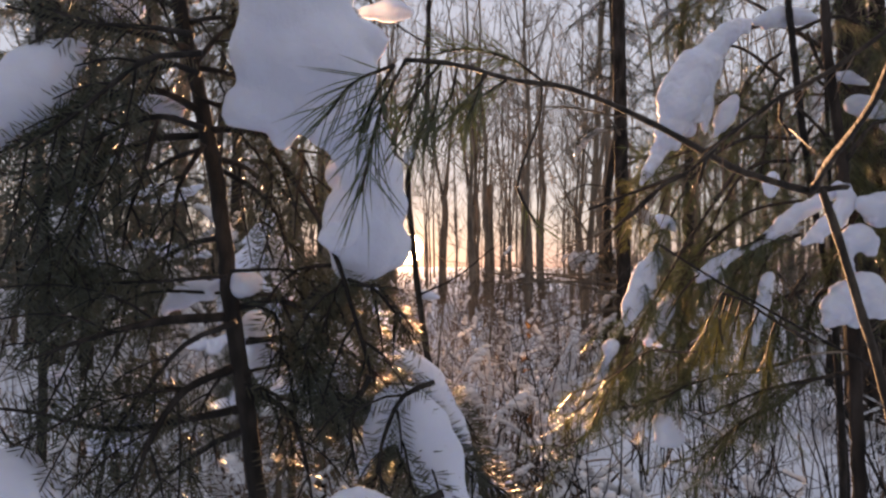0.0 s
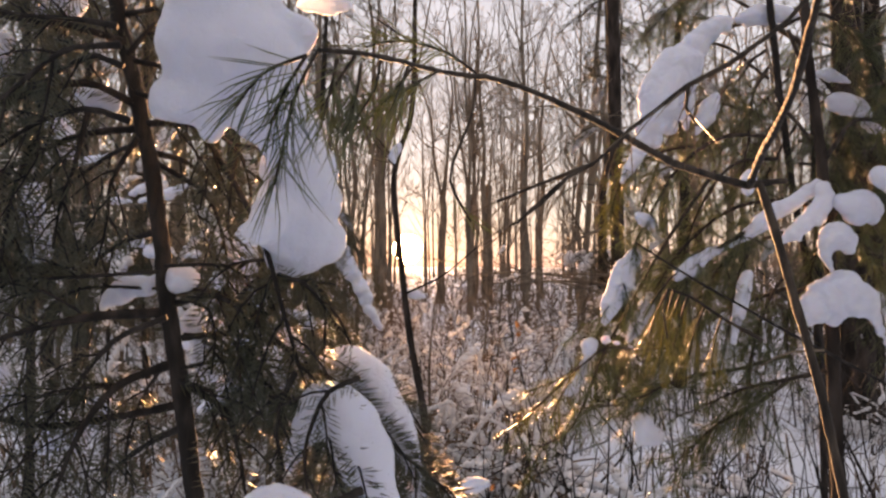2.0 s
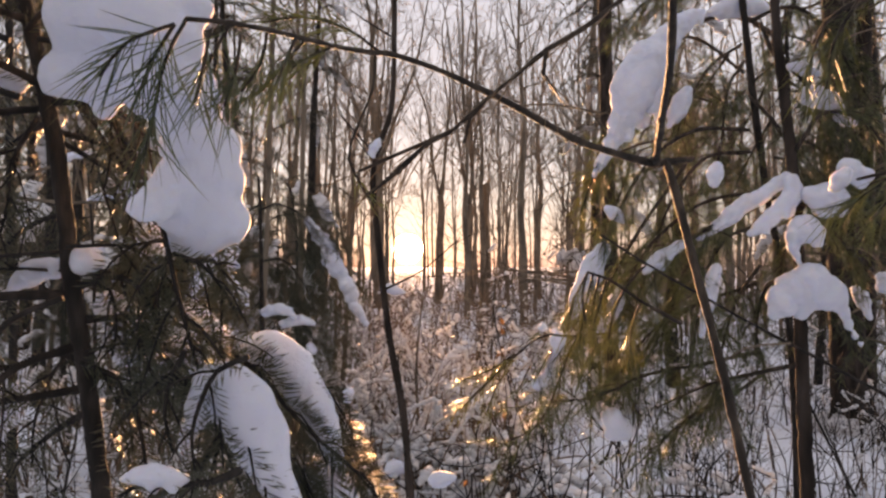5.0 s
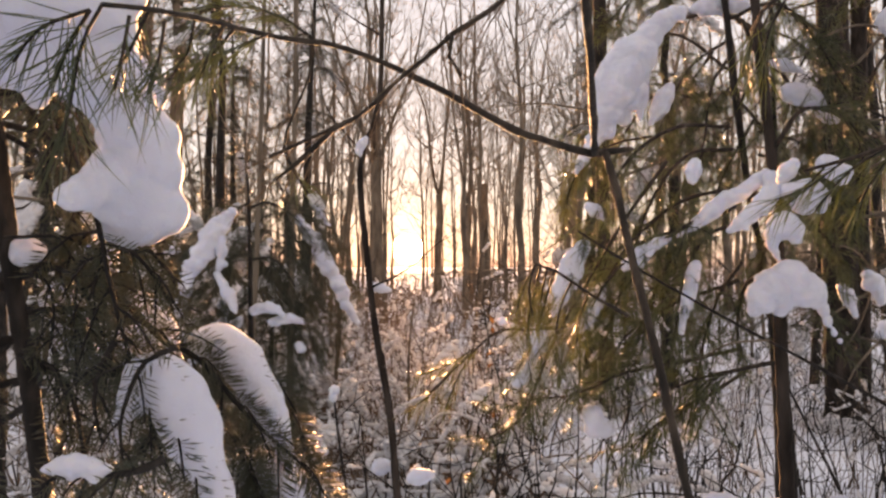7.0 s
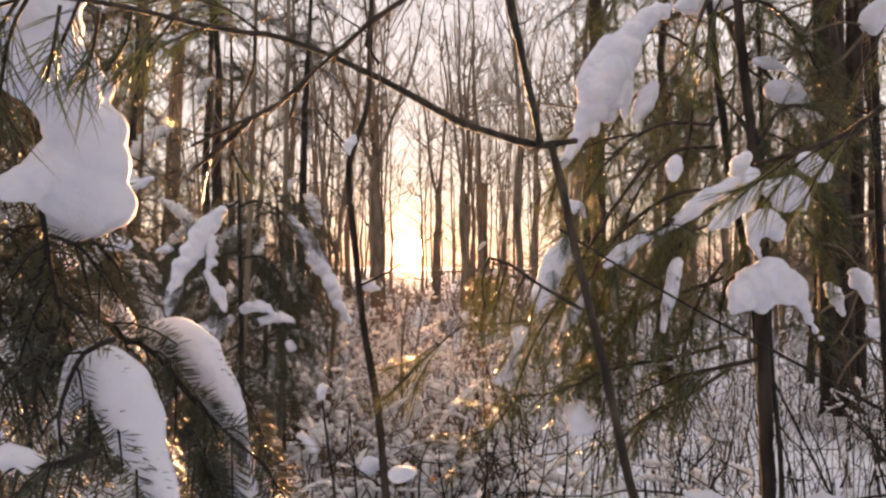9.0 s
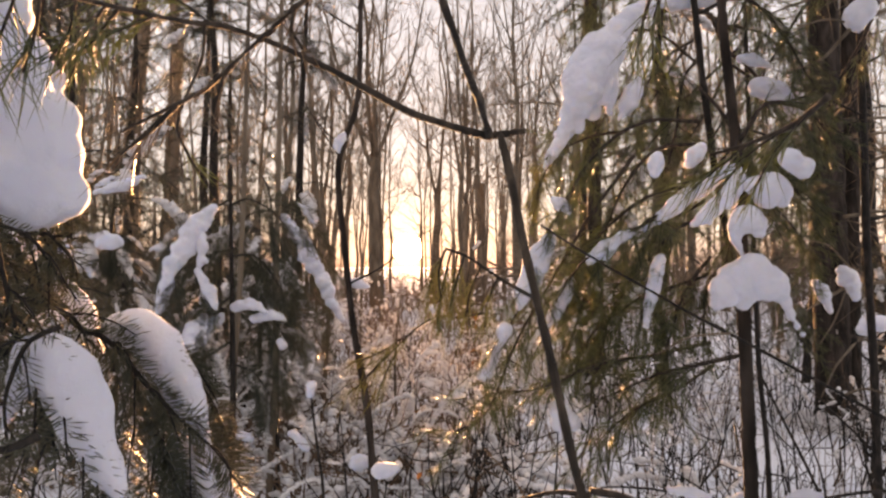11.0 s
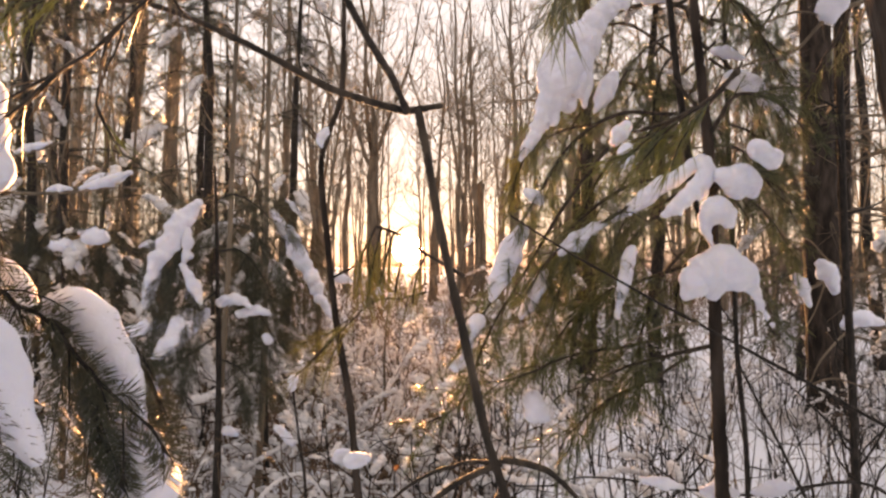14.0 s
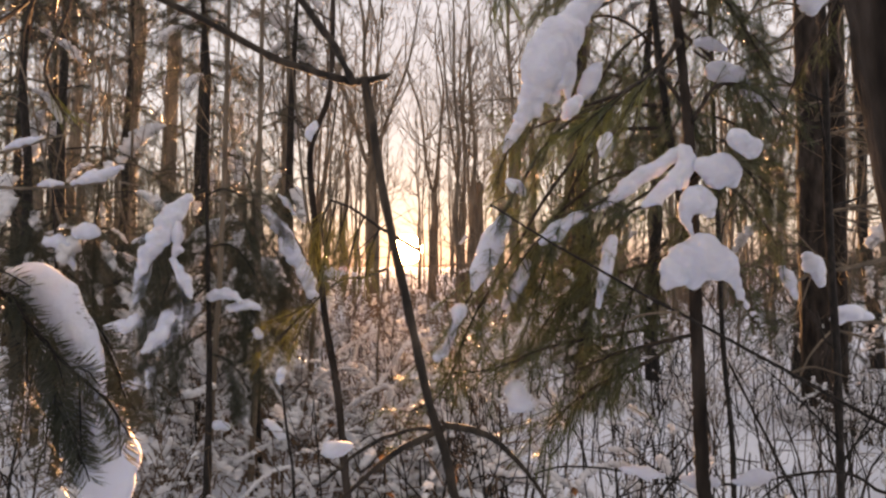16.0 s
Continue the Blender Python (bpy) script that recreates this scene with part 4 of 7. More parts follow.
near_spray(8, [(-0.224, 0.792, 1.115), (-0.178, 0.802, 1.119), (-0.136, 0.823, 1.108), (-0.099, 0.853, 1.085), (-0.096, 0.885, 1.038)], r0=0.0045, twigs=6, reach=0.110, droop=0.50, size=0.021, per_m=470, width=0.00085, first=0.25, bare=0.4, flat=True)
near_spray(9, [(-0.218, 0.794, 1.061), (-0.171, 0.774, 1.039), (-0.151, 0.766, 0.992), (-0.140, 0.757, 0.940)], r0=0.0045, twigs=3, reach=0.099, droop=0.40, size=0.021, per_m=470, width=0.00085, bare=0.4, flat=True)
near_spray(10, [(-0.282, 0.784, 1.427), (-0.240, 0.765, 1.415), (-0.210, 0.745, 1.397), (-0.189, 0.736, 1.364)], r0=0.004, twigs=5, reach=0.077, size=0.021, per_m=470, width=0.00085, flat=True)
near_spray(11, [(-0.269, 0.786, 1.356), (-0.224, 0.776, 1.354), (-0.178, 0.767, 1.340), (-0.148, 0.757, 1.313), (-0.138, 0.758, 1.270)], r0=0.0045, twigs=6, reach=0.110, droop=0.45, size=0.021, per_m=470, width=0.00085, flat=True)
near_spray(12, [(-0.266, 0.797, 1.326), (-0.238, 0.847, 1.320), (-0.210, 0.878, 1.281), (-0.200, 0.900, 1.217)], r0=0.004, twigs=4, reach=0.132, droop=0.45, size=0.021, per_m=470, width=0.00085, flat=True)
near_spray(13, [(-0.288, 0.783, 1.478), (-0.247, 0.763, 1.477), (-0.216, 0.743, 1.464)], r0=0.004, twigs=5, reach=0.088, size=0.021, per_m=470, width=0.00085, flat=True)
near_spray(14, [(-0.295, 0.793, 1.495), (-0.364, 0.832, 1.530), (-0.436, 0.851, 1.559), (-0.518, 0.870, 1.581)], r0=0.005, twigs=7, reach=0.143, size=0.021, per_m=470, width=0.00085, flat=True)
near_spray(15, [(-0.253, 0.799, 1.235), (-0.317, 0.840, 1.223), (-0.389, 0.881, 1.181), (-0.442, 0.903, 1.107)], r0=0.004, twigs=5, reach=0.143, droop=0.40, size=0.021, per_m=470, width=0.00085, flat=True)
near_spray(16, [(-0.224, 0.805, 1.014), (-0.283, 0.846, 0.984), (-0.345, 0.867, 0.937), (-0.403, 0.889, 0.866)], r0=0.005, twigs=4, reach=0.143, droop=0.35, size=0.021, per_m=470, width=0.00085, flat=True)
near_spray(17, [(-0.224, 0.804, 1.040), (-0.274, 0.765, 1.035), (-0.342, 0.725, 1.032), (-0.412, 0.704, 1.054), (-0.466, 0.684, 1.064)], r0=0.0055, twigs=5, reach=0.132, droop=0.30, size=0.021, per_m=470, width=0.00085, bare=0.1, flat=True)
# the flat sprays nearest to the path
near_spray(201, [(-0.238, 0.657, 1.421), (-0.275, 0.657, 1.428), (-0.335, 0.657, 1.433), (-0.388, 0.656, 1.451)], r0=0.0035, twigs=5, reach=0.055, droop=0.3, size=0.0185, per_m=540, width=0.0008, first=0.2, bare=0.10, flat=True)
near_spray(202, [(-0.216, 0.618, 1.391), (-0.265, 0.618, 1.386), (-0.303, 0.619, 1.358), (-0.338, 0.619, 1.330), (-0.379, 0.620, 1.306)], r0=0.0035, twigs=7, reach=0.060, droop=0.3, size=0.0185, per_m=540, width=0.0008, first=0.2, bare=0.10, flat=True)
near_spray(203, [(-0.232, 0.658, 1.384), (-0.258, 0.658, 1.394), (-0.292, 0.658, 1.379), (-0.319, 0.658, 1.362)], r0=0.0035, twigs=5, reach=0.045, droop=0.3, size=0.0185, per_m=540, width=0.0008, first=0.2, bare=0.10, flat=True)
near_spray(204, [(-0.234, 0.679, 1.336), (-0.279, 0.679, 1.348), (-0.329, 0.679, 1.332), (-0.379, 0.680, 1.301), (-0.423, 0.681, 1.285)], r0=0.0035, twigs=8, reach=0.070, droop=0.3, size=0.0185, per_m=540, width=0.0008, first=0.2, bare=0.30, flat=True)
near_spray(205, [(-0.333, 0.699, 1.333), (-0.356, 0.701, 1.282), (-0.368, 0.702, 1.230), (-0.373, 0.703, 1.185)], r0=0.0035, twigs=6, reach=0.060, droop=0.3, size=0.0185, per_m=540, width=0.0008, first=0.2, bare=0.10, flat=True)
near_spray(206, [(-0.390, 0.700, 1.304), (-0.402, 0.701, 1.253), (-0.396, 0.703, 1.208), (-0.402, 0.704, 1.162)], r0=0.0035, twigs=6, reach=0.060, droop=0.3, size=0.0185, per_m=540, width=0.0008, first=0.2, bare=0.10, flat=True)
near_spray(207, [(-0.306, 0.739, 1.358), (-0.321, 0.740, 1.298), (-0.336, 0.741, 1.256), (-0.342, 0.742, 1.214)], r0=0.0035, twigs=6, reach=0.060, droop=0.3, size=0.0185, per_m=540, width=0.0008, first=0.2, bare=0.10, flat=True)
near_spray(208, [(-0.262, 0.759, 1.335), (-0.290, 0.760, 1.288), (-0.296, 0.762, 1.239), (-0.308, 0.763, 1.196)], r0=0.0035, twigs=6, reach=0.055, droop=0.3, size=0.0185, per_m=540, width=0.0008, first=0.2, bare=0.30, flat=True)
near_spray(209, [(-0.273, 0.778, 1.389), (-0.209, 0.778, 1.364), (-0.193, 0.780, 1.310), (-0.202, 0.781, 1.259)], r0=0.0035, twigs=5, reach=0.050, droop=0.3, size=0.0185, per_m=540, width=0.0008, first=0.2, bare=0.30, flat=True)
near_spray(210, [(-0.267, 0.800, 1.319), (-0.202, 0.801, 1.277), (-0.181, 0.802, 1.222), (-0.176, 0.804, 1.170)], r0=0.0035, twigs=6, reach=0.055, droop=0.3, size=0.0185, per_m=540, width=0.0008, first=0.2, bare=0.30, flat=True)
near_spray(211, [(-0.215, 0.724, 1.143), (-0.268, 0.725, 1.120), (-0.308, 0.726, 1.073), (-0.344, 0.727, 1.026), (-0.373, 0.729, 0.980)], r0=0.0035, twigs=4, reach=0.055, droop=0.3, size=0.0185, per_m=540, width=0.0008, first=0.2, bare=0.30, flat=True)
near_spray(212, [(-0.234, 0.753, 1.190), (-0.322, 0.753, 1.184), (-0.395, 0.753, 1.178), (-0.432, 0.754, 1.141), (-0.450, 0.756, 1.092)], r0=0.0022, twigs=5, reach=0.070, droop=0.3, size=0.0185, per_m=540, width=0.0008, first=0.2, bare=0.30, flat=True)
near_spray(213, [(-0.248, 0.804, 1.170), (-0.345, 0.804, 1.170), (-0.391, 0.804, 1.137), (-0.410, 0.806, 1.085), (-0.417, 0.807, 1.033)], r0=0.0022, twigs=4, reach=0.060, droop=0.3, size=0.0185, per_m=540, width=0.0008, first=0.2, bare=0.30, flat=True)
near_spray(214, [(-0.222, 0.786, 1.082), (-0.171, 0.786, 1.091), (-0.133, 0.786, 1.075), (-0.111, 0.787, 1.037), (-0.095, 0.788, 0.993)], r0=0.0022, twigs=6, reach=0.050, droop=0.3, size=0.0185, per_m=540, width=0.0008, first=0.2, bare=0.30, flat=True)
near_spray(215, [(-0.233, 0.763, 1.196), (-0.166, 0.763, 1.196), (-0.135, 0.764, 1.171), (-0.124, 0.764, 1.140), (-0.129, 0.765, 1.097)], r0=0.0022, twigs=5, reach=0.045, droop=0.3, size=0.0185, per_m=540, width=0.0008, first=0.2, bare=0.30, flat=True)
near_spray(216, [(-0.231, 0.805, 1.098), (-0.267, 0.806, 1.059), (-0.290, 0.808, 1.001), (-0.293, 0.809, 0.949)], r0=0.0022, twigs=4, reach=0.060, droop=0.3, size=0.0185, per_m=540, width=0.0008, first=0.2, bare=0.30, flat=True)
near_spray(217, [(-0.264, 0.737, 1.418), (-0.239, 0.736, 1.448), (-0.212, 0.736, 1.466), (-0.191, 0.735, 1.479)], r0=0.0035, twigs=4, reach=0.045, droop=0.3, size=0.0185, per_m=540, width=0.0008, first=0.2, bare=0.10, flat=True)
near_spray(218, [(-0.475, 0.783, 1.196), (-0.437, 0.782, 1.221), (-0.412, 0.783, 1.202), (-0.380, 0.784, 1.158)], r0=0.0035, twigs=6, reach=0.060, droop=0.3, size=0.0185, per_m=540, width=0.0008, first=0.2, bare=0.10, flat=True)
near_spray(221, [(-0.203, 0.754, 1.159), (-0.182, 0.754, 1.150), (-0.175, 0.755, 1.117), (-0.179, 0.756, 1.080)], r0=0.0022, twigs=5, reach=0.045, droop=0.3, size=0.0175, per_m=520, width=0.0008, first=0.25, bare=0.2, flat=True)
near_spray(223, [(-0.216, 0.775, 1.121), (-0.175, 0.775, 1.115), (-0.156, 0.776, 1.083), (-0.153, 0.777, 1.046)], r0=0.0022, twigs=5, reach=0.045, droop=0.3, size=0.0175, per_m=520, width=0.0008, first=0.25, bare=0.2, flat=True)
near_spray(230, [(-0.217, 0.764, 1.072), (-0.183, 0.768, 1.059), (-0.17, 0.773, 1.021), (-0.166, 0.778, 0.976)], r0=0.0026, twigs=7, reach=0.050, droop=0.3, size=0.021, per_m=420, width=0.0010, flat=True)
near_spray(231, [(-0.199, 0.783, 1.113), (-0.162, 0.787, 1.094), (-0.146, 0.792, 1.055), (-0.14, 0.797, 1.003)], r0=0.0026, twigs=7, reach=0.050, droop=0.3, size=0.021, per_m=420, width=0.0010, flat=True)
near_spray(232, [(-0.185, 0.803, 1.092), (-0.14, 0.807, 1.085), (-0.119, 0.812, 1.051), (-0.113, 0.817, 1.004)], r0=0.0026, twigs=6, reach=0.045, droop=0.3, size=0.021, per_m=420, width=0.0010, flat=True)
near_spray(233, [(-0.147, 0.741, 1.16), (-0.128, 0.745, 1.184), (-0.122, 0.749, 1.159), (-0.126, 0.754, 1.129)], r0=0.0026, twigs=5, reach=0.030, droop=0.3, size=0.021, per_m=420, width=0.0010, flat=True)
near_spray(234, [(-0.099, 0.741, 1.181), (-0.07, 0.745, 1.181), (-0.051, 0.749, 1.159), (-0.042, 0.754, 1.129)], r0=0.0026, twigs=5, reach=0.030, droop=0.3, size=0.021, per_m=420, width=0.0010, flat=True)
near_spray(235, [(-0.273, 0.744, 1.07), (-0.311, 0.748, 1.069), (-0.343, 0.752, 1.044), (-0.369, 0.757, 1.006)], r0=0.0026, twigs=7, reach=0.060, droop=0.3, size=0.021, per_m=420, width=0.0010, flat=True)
# the bough that hangs under the great lump of snow, and its tassels
near_spray(20, [(-0.195, 0.787, 1.337), (-0.135, 0.739, 1.256), (-0.106, 0.710, 1.202), (-0.096, 0.701, 1.173), (-0.081, 0.692, 1.129), (-0.064, 0.689, 1.074), (-0.039, 0.685, 1.006), (-0.021, 0.681, 0.966)], r0=0.004, twigs=11, reach=0.055, droop=0.8, size=0.020, per_m=520, first=0.55, bare=0.45)
near_spray(21, [(-0.102, 0.706, 1.185), (-0.119, 0.736, 1.160), (-0.127, 0.732, 1.131)], r0=0.0025, twigs=4, reach=0.04, droop=0.9, size=0.018, per_m=700)
near_spray(22, [(-0.097, 0.706, 1.188), (-0.071, 0.706, 1.179), (-0.048, 0.706, 1.153), (-0.031, 0.707, 1.122)], r0=0.0025, twigs=4, reach=0.045, droop=0.9, size=0.018, per_m=700)
near_spray(23, [(-0.112, 0.750, 1.202), (-0.138, 0.760, 1.202), (-0.165, 0.771, 1.183), (-0.180, 0.782, 1.145)], r0=0.0025, twigs=4, reach=0.05, droop=0.9, size=0.023, per_m=600, width=0.001)
near_spray(24, [(-0.112, 0.750, 1.202), (-0.091, 0.780, 1.196), (-0.068, 0.800, 1.202)], r0=0.0025, twigs=4, reach=0.05, droop=0.9, size=0.023, per_m=600, width=0.001)
# the snow-capped lower boughs
near_spray(30, [(-0.258, 0.841, 1.168), (-0.211, 0.861, 1.164), (-0.171, 0.872, 1.137), (-0.105, 0.874, 1.072), (-0.078, 0.874, 1.062), (-0.049, 0.869, 1.040), (-0.014, 0.866, 0.999), (0.024, 0.861, 0.964), (0.071, 0.858, 0.924), (0.103, 0.849, 0.885)], r0=0.005, twigs=9, reach=0.075, droop=0.9, size=0.033, per_m=1050, first=0.42, bare=0.35, width=0.0008)
near_spray(31, [(-0.106, 0.894, 1.063), (-0.062, 0.924, 1.068), (-0.006, 0.935, 1.031), (0.038, 0.936, 0.964), (0.069, 0.928, 0.894)], r0=0.004, twigs=12, reach=0.07, droop=1.0, size=0.028, per_m=850, width=0.0008)
near_spray(32, [(-0.102, 0.694, 1.065), (-0.059, 0.694, 1.060), (-0.029, 0.695, 1.035), (-0.001, 0.696, 0.989), (0.020, 0.698, 0.929)], r0=0.005, twigs=10, reach=0.06, droop=1.0, size=0.024, per_m=700, hang=False)
near_spray(36, [(-0.008, 0.657, 1.092), (-0.037, 0.658, 1.079), (-0.052, 0.659, 1.051), (-0.060, 0.659, 1.020), (-0.057, 0.660, 0.989)], r0=0.003, twigs=4, reach=0.045, droop=0.4, size=0.018, per_m=480, width=0.0007, first=0.1, flat=True)
near_spray(37, [(-0.070, 0.667, 1.096), (-0.083, 0.668, 1.070), (-0.089, 0.669, 1.039), (-0.081, 0.670, 1.002)], r0=0.003, twigs=3, reach=0.04, droop=0.4, size=0.018, per_m=480, width=0.0007, first=0.1, flat=True)
near_spray(33, [(-0.062, 0.904, 1.042), (-0.040, 0.906, 0.971), (-0.009, 0.898, 0.910), (0.022, 0.890, 0.843)], r0=0.004, twigs=12, reach=0.07, droop=1.0, size=0.030, per_m=850, width=0.0008)
near_spray(34, [(-0.050, 0.737, 1.031), (-0.073, 0.738, 0.978), (-0.114, 0.729, 0.947), (-0.142, 0.721, 0.928)], r0=0.004, twigs=7, reach=0.06, droop=1.0, size=0.022, hang=False)

# snow that rests on it
snow_lump("snow_lump", "great smooth pear-shaped lump of fresh snow on a spruce bough", [(-0.150, 0.692, 1.503, 0.068), (-0.144, 0.694, 1.452, 0.060), (-0.170, 0.685, 1.412, 0.040), (-0.127, 0.695, 1.401, 0.057), (-0.093, 0.695, 1.395, 0.030), (-0.105, 0.696, 1.355, 0.043), (-0.162, 0.696, 1.361, 0.031), (-0.193, 0.686, 1.359, 0.024), (-0.209, 0.686, 1.351, 0.013), (-0.083, 0.707, 1.329, 0.033), (-0.078, 0.718, 1.301, 0.030), (-0.162, 0.697, 1.333, 0.015), (-0.198, 0.685, 1.418, 0.014), (-0.079, 0.694, 1.429, 0.023), (-0.074, 0.728, 1.279, 0.030)]
          + [(-0.083, 0.744, 1.231, 0.046), (-0.071, 0.744, 1.266, 0.033), (-0.067, 0.743, 1.301, 0.027), (-0.062, 0.747, 1.343, 0.011), (-0.097, 0.729, 1.261, 0.026), (-0.099, 0.699, 1.248, 0.024), (-0.100, 0.671, 1.236, 0.020), (-0.103, 0.651, 1.228, 0.015), (-0.108, 0.645, 1.225, 0.010), (-0.095, 0.745, 1.207, 0.026), (-0.059, 0.750, 1.225, 0.027), (-0.107, 0.738, 1.300, 0.020), (-0.080, 0.742, 1.336, 0.020), (-0.087, 0.731, 1.363, 0.023), (-0.098, 0.745, 1.202, 0.018)], 0.0045, uneven=0.007, soft=14)
snow_lump("snow_lump", "smooth lump of snow on a spruce branch", [(-0.416, 0.666, 1.360, 0.038, 0.800), (-0.395, 0.675, 1.384, 0.033), (-0.378, 0.685, 1.406, 0.025), (-0.442, 0.657, 1.330, 0.038, 0.700), (-0.366, 0.695, 1.418, 0.011)], 0.0045)
snow_lump("snow_lump", "smooth lump of snow on a spruce branch", [(-0.416, 0.666, 0.993, 0.035), (-0.389, 0.666, 0.978, 0.030), (-0.443, 0.666, 0.982, 0.032), (-0.362, 0.674, 0.962, 0.020), (-0.416, 0.667, 0.944, 0.048), (-0.373, 0.677, 0.945, 0.024)], 0.0045)
snow_lump("snow_lump", "small round lump of snow on a branch stub", [(-0.221, 0.786, 1.183, 0.018, 0.900), (-0.229, 0.786, 1.178, 0.013)], 0.0025, uneven=0.003)
snow_strip("snow_strip", "snow lying along a spruce branch", [(-0.326, 0.831, 1.155), (-0.293, 0.821, 1.172), (-0.256, 0.811, 1.179)], (0.010, 0.016, 0.008), 0.003, seed=3, wild=0.6)
snow_strip("snow_strip", "snow lying along a spruce branch", [(-0.233, 0.862, 1.132), (-0.218, 0.873, 1.096), (-0.225, 0.884, 1.059)], (0.018, 0.026, 0.014), 0.003, seed=4, wild=0.6)
snow_lump("snow_lump", "smooth lump of snow on a spruce branch", [(-0.328, 0.795, 1.387, 0.017, 0.800), (-0.311, 0.796, 1.381, 0.014), (-0.342, 0.795, 1.390, 0.010)], 0.0035)
snow_lump("snow_lump", "flat cushion of snow on a pine twig", [(-0.060, 0.783, 1.492, 0.022, 0.500), (-0.083, 0.783, 1.490, 0.015, 0.500), (-0.044, 0.783, 1.490, 0.013, 0.500)], 0.003)
snow_lump("snow_lump", "smooth lump of snow on a spruce branch", [(-0.407, 0.872, 1.528, 0.029, 0.800), (-0.432, 0.872, 1.517, 0.016, 0.700)], 0.004)
snow_strip("snow_strip", "snow lying along a spruce branch", [(-0.403, 0.876, 1.345), (-0.407, 0.876, 1.367), (-0.425, 0.875, 1.385)], (0.014, 0.012, 0.008), 0.003, seed=6, wild=0.6)
snow_strip("snow_strip", "snow lying along a spruce branch", [(-0.489, 0.948, 1.303), (-0.482, 0.949, 1.257), (-0.474, 0.950, 1.210)], (0.012, 0.018, 0.012), 0.003, seed=7, wild=0.6)
snow_strip("snow_strip", "snow lying along a spruce branch", [(-0.227, 0.949, 1.233), (-0.219, 0.950, 1.195), (-0.208, 0.951, 1.164)], (0.014, 0.018, 0.010), 0.003, seed=8, wild=0.6)
snow_lump("snow_lump", "small lump of snow among spruce twigs", [(-0.497, 0.904, 1.060, 0.015, 1.100), (-0.486, 0.905, 1.034, 0.013, 1.200)], 0.003)
snow_strip("snow_strip", "snow lying along a spruce branch", [(-0.459, 0.957, 0.963), (-0.420, 0.956, 0.986), (-0.393, 0.955, 1.010)], (0.020, 0.026, 0.012), 0.0035, seed=9, wild=0.6)
snow_strip("snow_strip", "snow lying along a spruce branch", [(-0.220, 0.925, 1.038), (-0.182, 0.924, 1.060), (-0.145, 0.924, 1.064), (-0.115, 0.925, 1.038)], (0.012, 0.022, 0.028, 0.02), 0.0035, seed=10, wild=0.6)
# the two arched caps
snow_strip("snow_lump", "thick smooth arch of snow over a drooping spruce bough", [(-0.082, 0.695, 0.994), (-0.075, 0.694, 1.015), (-0.061, 0.694, 1.039), (-0.043, 0.693, 1.056), (-0.022, 0.694, 1.041), (-0.008, 0.695, 1.007), (0.004, 0.695, 0.977), (0.015, 0.696, 0.954), (0.022, 0.696, 0.940), (0.026, 0.697, 0.931)], (0.0054, 0.0097, 0.0173, 0.0254, 0.0276, 0.0265, 0.0238, 0.0205, 0.0162, 0.0097), 0.0032, tall=1.0, seed=11, uneven=0.003)
snow_strip("snow_lump", "thick smooth arch of snow over a drooping spruce bough", [(-0.089, 0.916, 1.066), (-0.060, 0.916, 1.069), (-0.030, 0.916, 1.051), (-0.004, 0.917, 1.012), (0.018, 0.916, 0.965), (0.034, 0.912, 0.927), (0.041, 0.908, 0.907)], (0.014, 0.023, 0.027, 0.025, 0.021, 0.014, 0.006), 0.0035, tall=1.0, seed=12, uneven=0.003)
snow_strip("snow_lump", "snow arch low on a drooping spruce bough", [(-0.025, 0.938, 0.913), (0.008, 0.939, 0.884), (0.033, 0.930, 0.843), (0.040, 0.931, 0.792)], (0.020, 0.036, 0.040, 0.03), 0.0035, tall=1.0, seed=13)
near_spray(35, [(-0.000, 0.609, 1.004), (-0.028, 0.610, 0.993), (-0.061, 0.610, 0.991), (-0.090, 0.610, 0.989), (-0.104, 0.610, 0.981)], r0=0.004, twigs=6, reach=0.05, droop=1.0, size=0.018, per_m=420)
snow_strip("snow_strip", "flat strip of snow on a spruce branch", [(-0.098, 0.610, 0.996), (-0.088, 0.609, 0.998), (-0.074, 0.609, 1.000), (-0.059, 0.609, 0.999), (-0.047, 0.610, 0.996)], (0.0057, 0.0085, 0.0099, 0.0090, 0.0061), 0.0025, seed=14, tall=0.85, wild=0.3)
snow_strip("snow_strip", "snow under the arch of a spruce bough", [(-0.161, 0.932, 1.126), (-0.132, 0.933, 1.097), (-0.120, 0.934, 1.067)], (0.012, 0.016, 0.010), 0.003, seed=15)


# ---- the near pine ----
PINE = thing("pine_sapling", "slim young pine with long hanging needles", "tree", at=(0.586, 0.837, 0.565))
base_at = np.array(PINE.location)


def pine_branch(seed, p, r0, r1, shoots, parent=None, size=0.06, per_m=420, width=0.0007, spread=0.8, label="", mat=PINE_BARK, needle=PINE_NEEDLE, sag=0.12, home=None, fall=0.15):
    """A pine branch along p; shoots are lines of their own, set with long needles."""
    o = base_at if home is None else home
    wood = Shape()
    rng = rng_of(seed)
    tube(wood, gnarled(curve(np.asarray(p) - o, 0.012), seed, 0.35 * r0), r0, r1, 10, rng, 0.09)
    needles = Shape()
    for s in shoots:
        q = curve(np.asarray(s) - o, 0.012)
        tube(wood, q, max(0.0016, r1 * 0.6), 0.0012, 6, rng, 0.05)
        if per_m:
            pine_needles(needles, q, rng, size, per_m, width, spread, sag, 0.15, fall)
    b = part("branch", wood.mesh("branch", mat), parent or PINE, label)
    if shoots and per_m:
        part("needles", needles.mesh("needles", needle, False), b, "long paired pine needles")
    return b


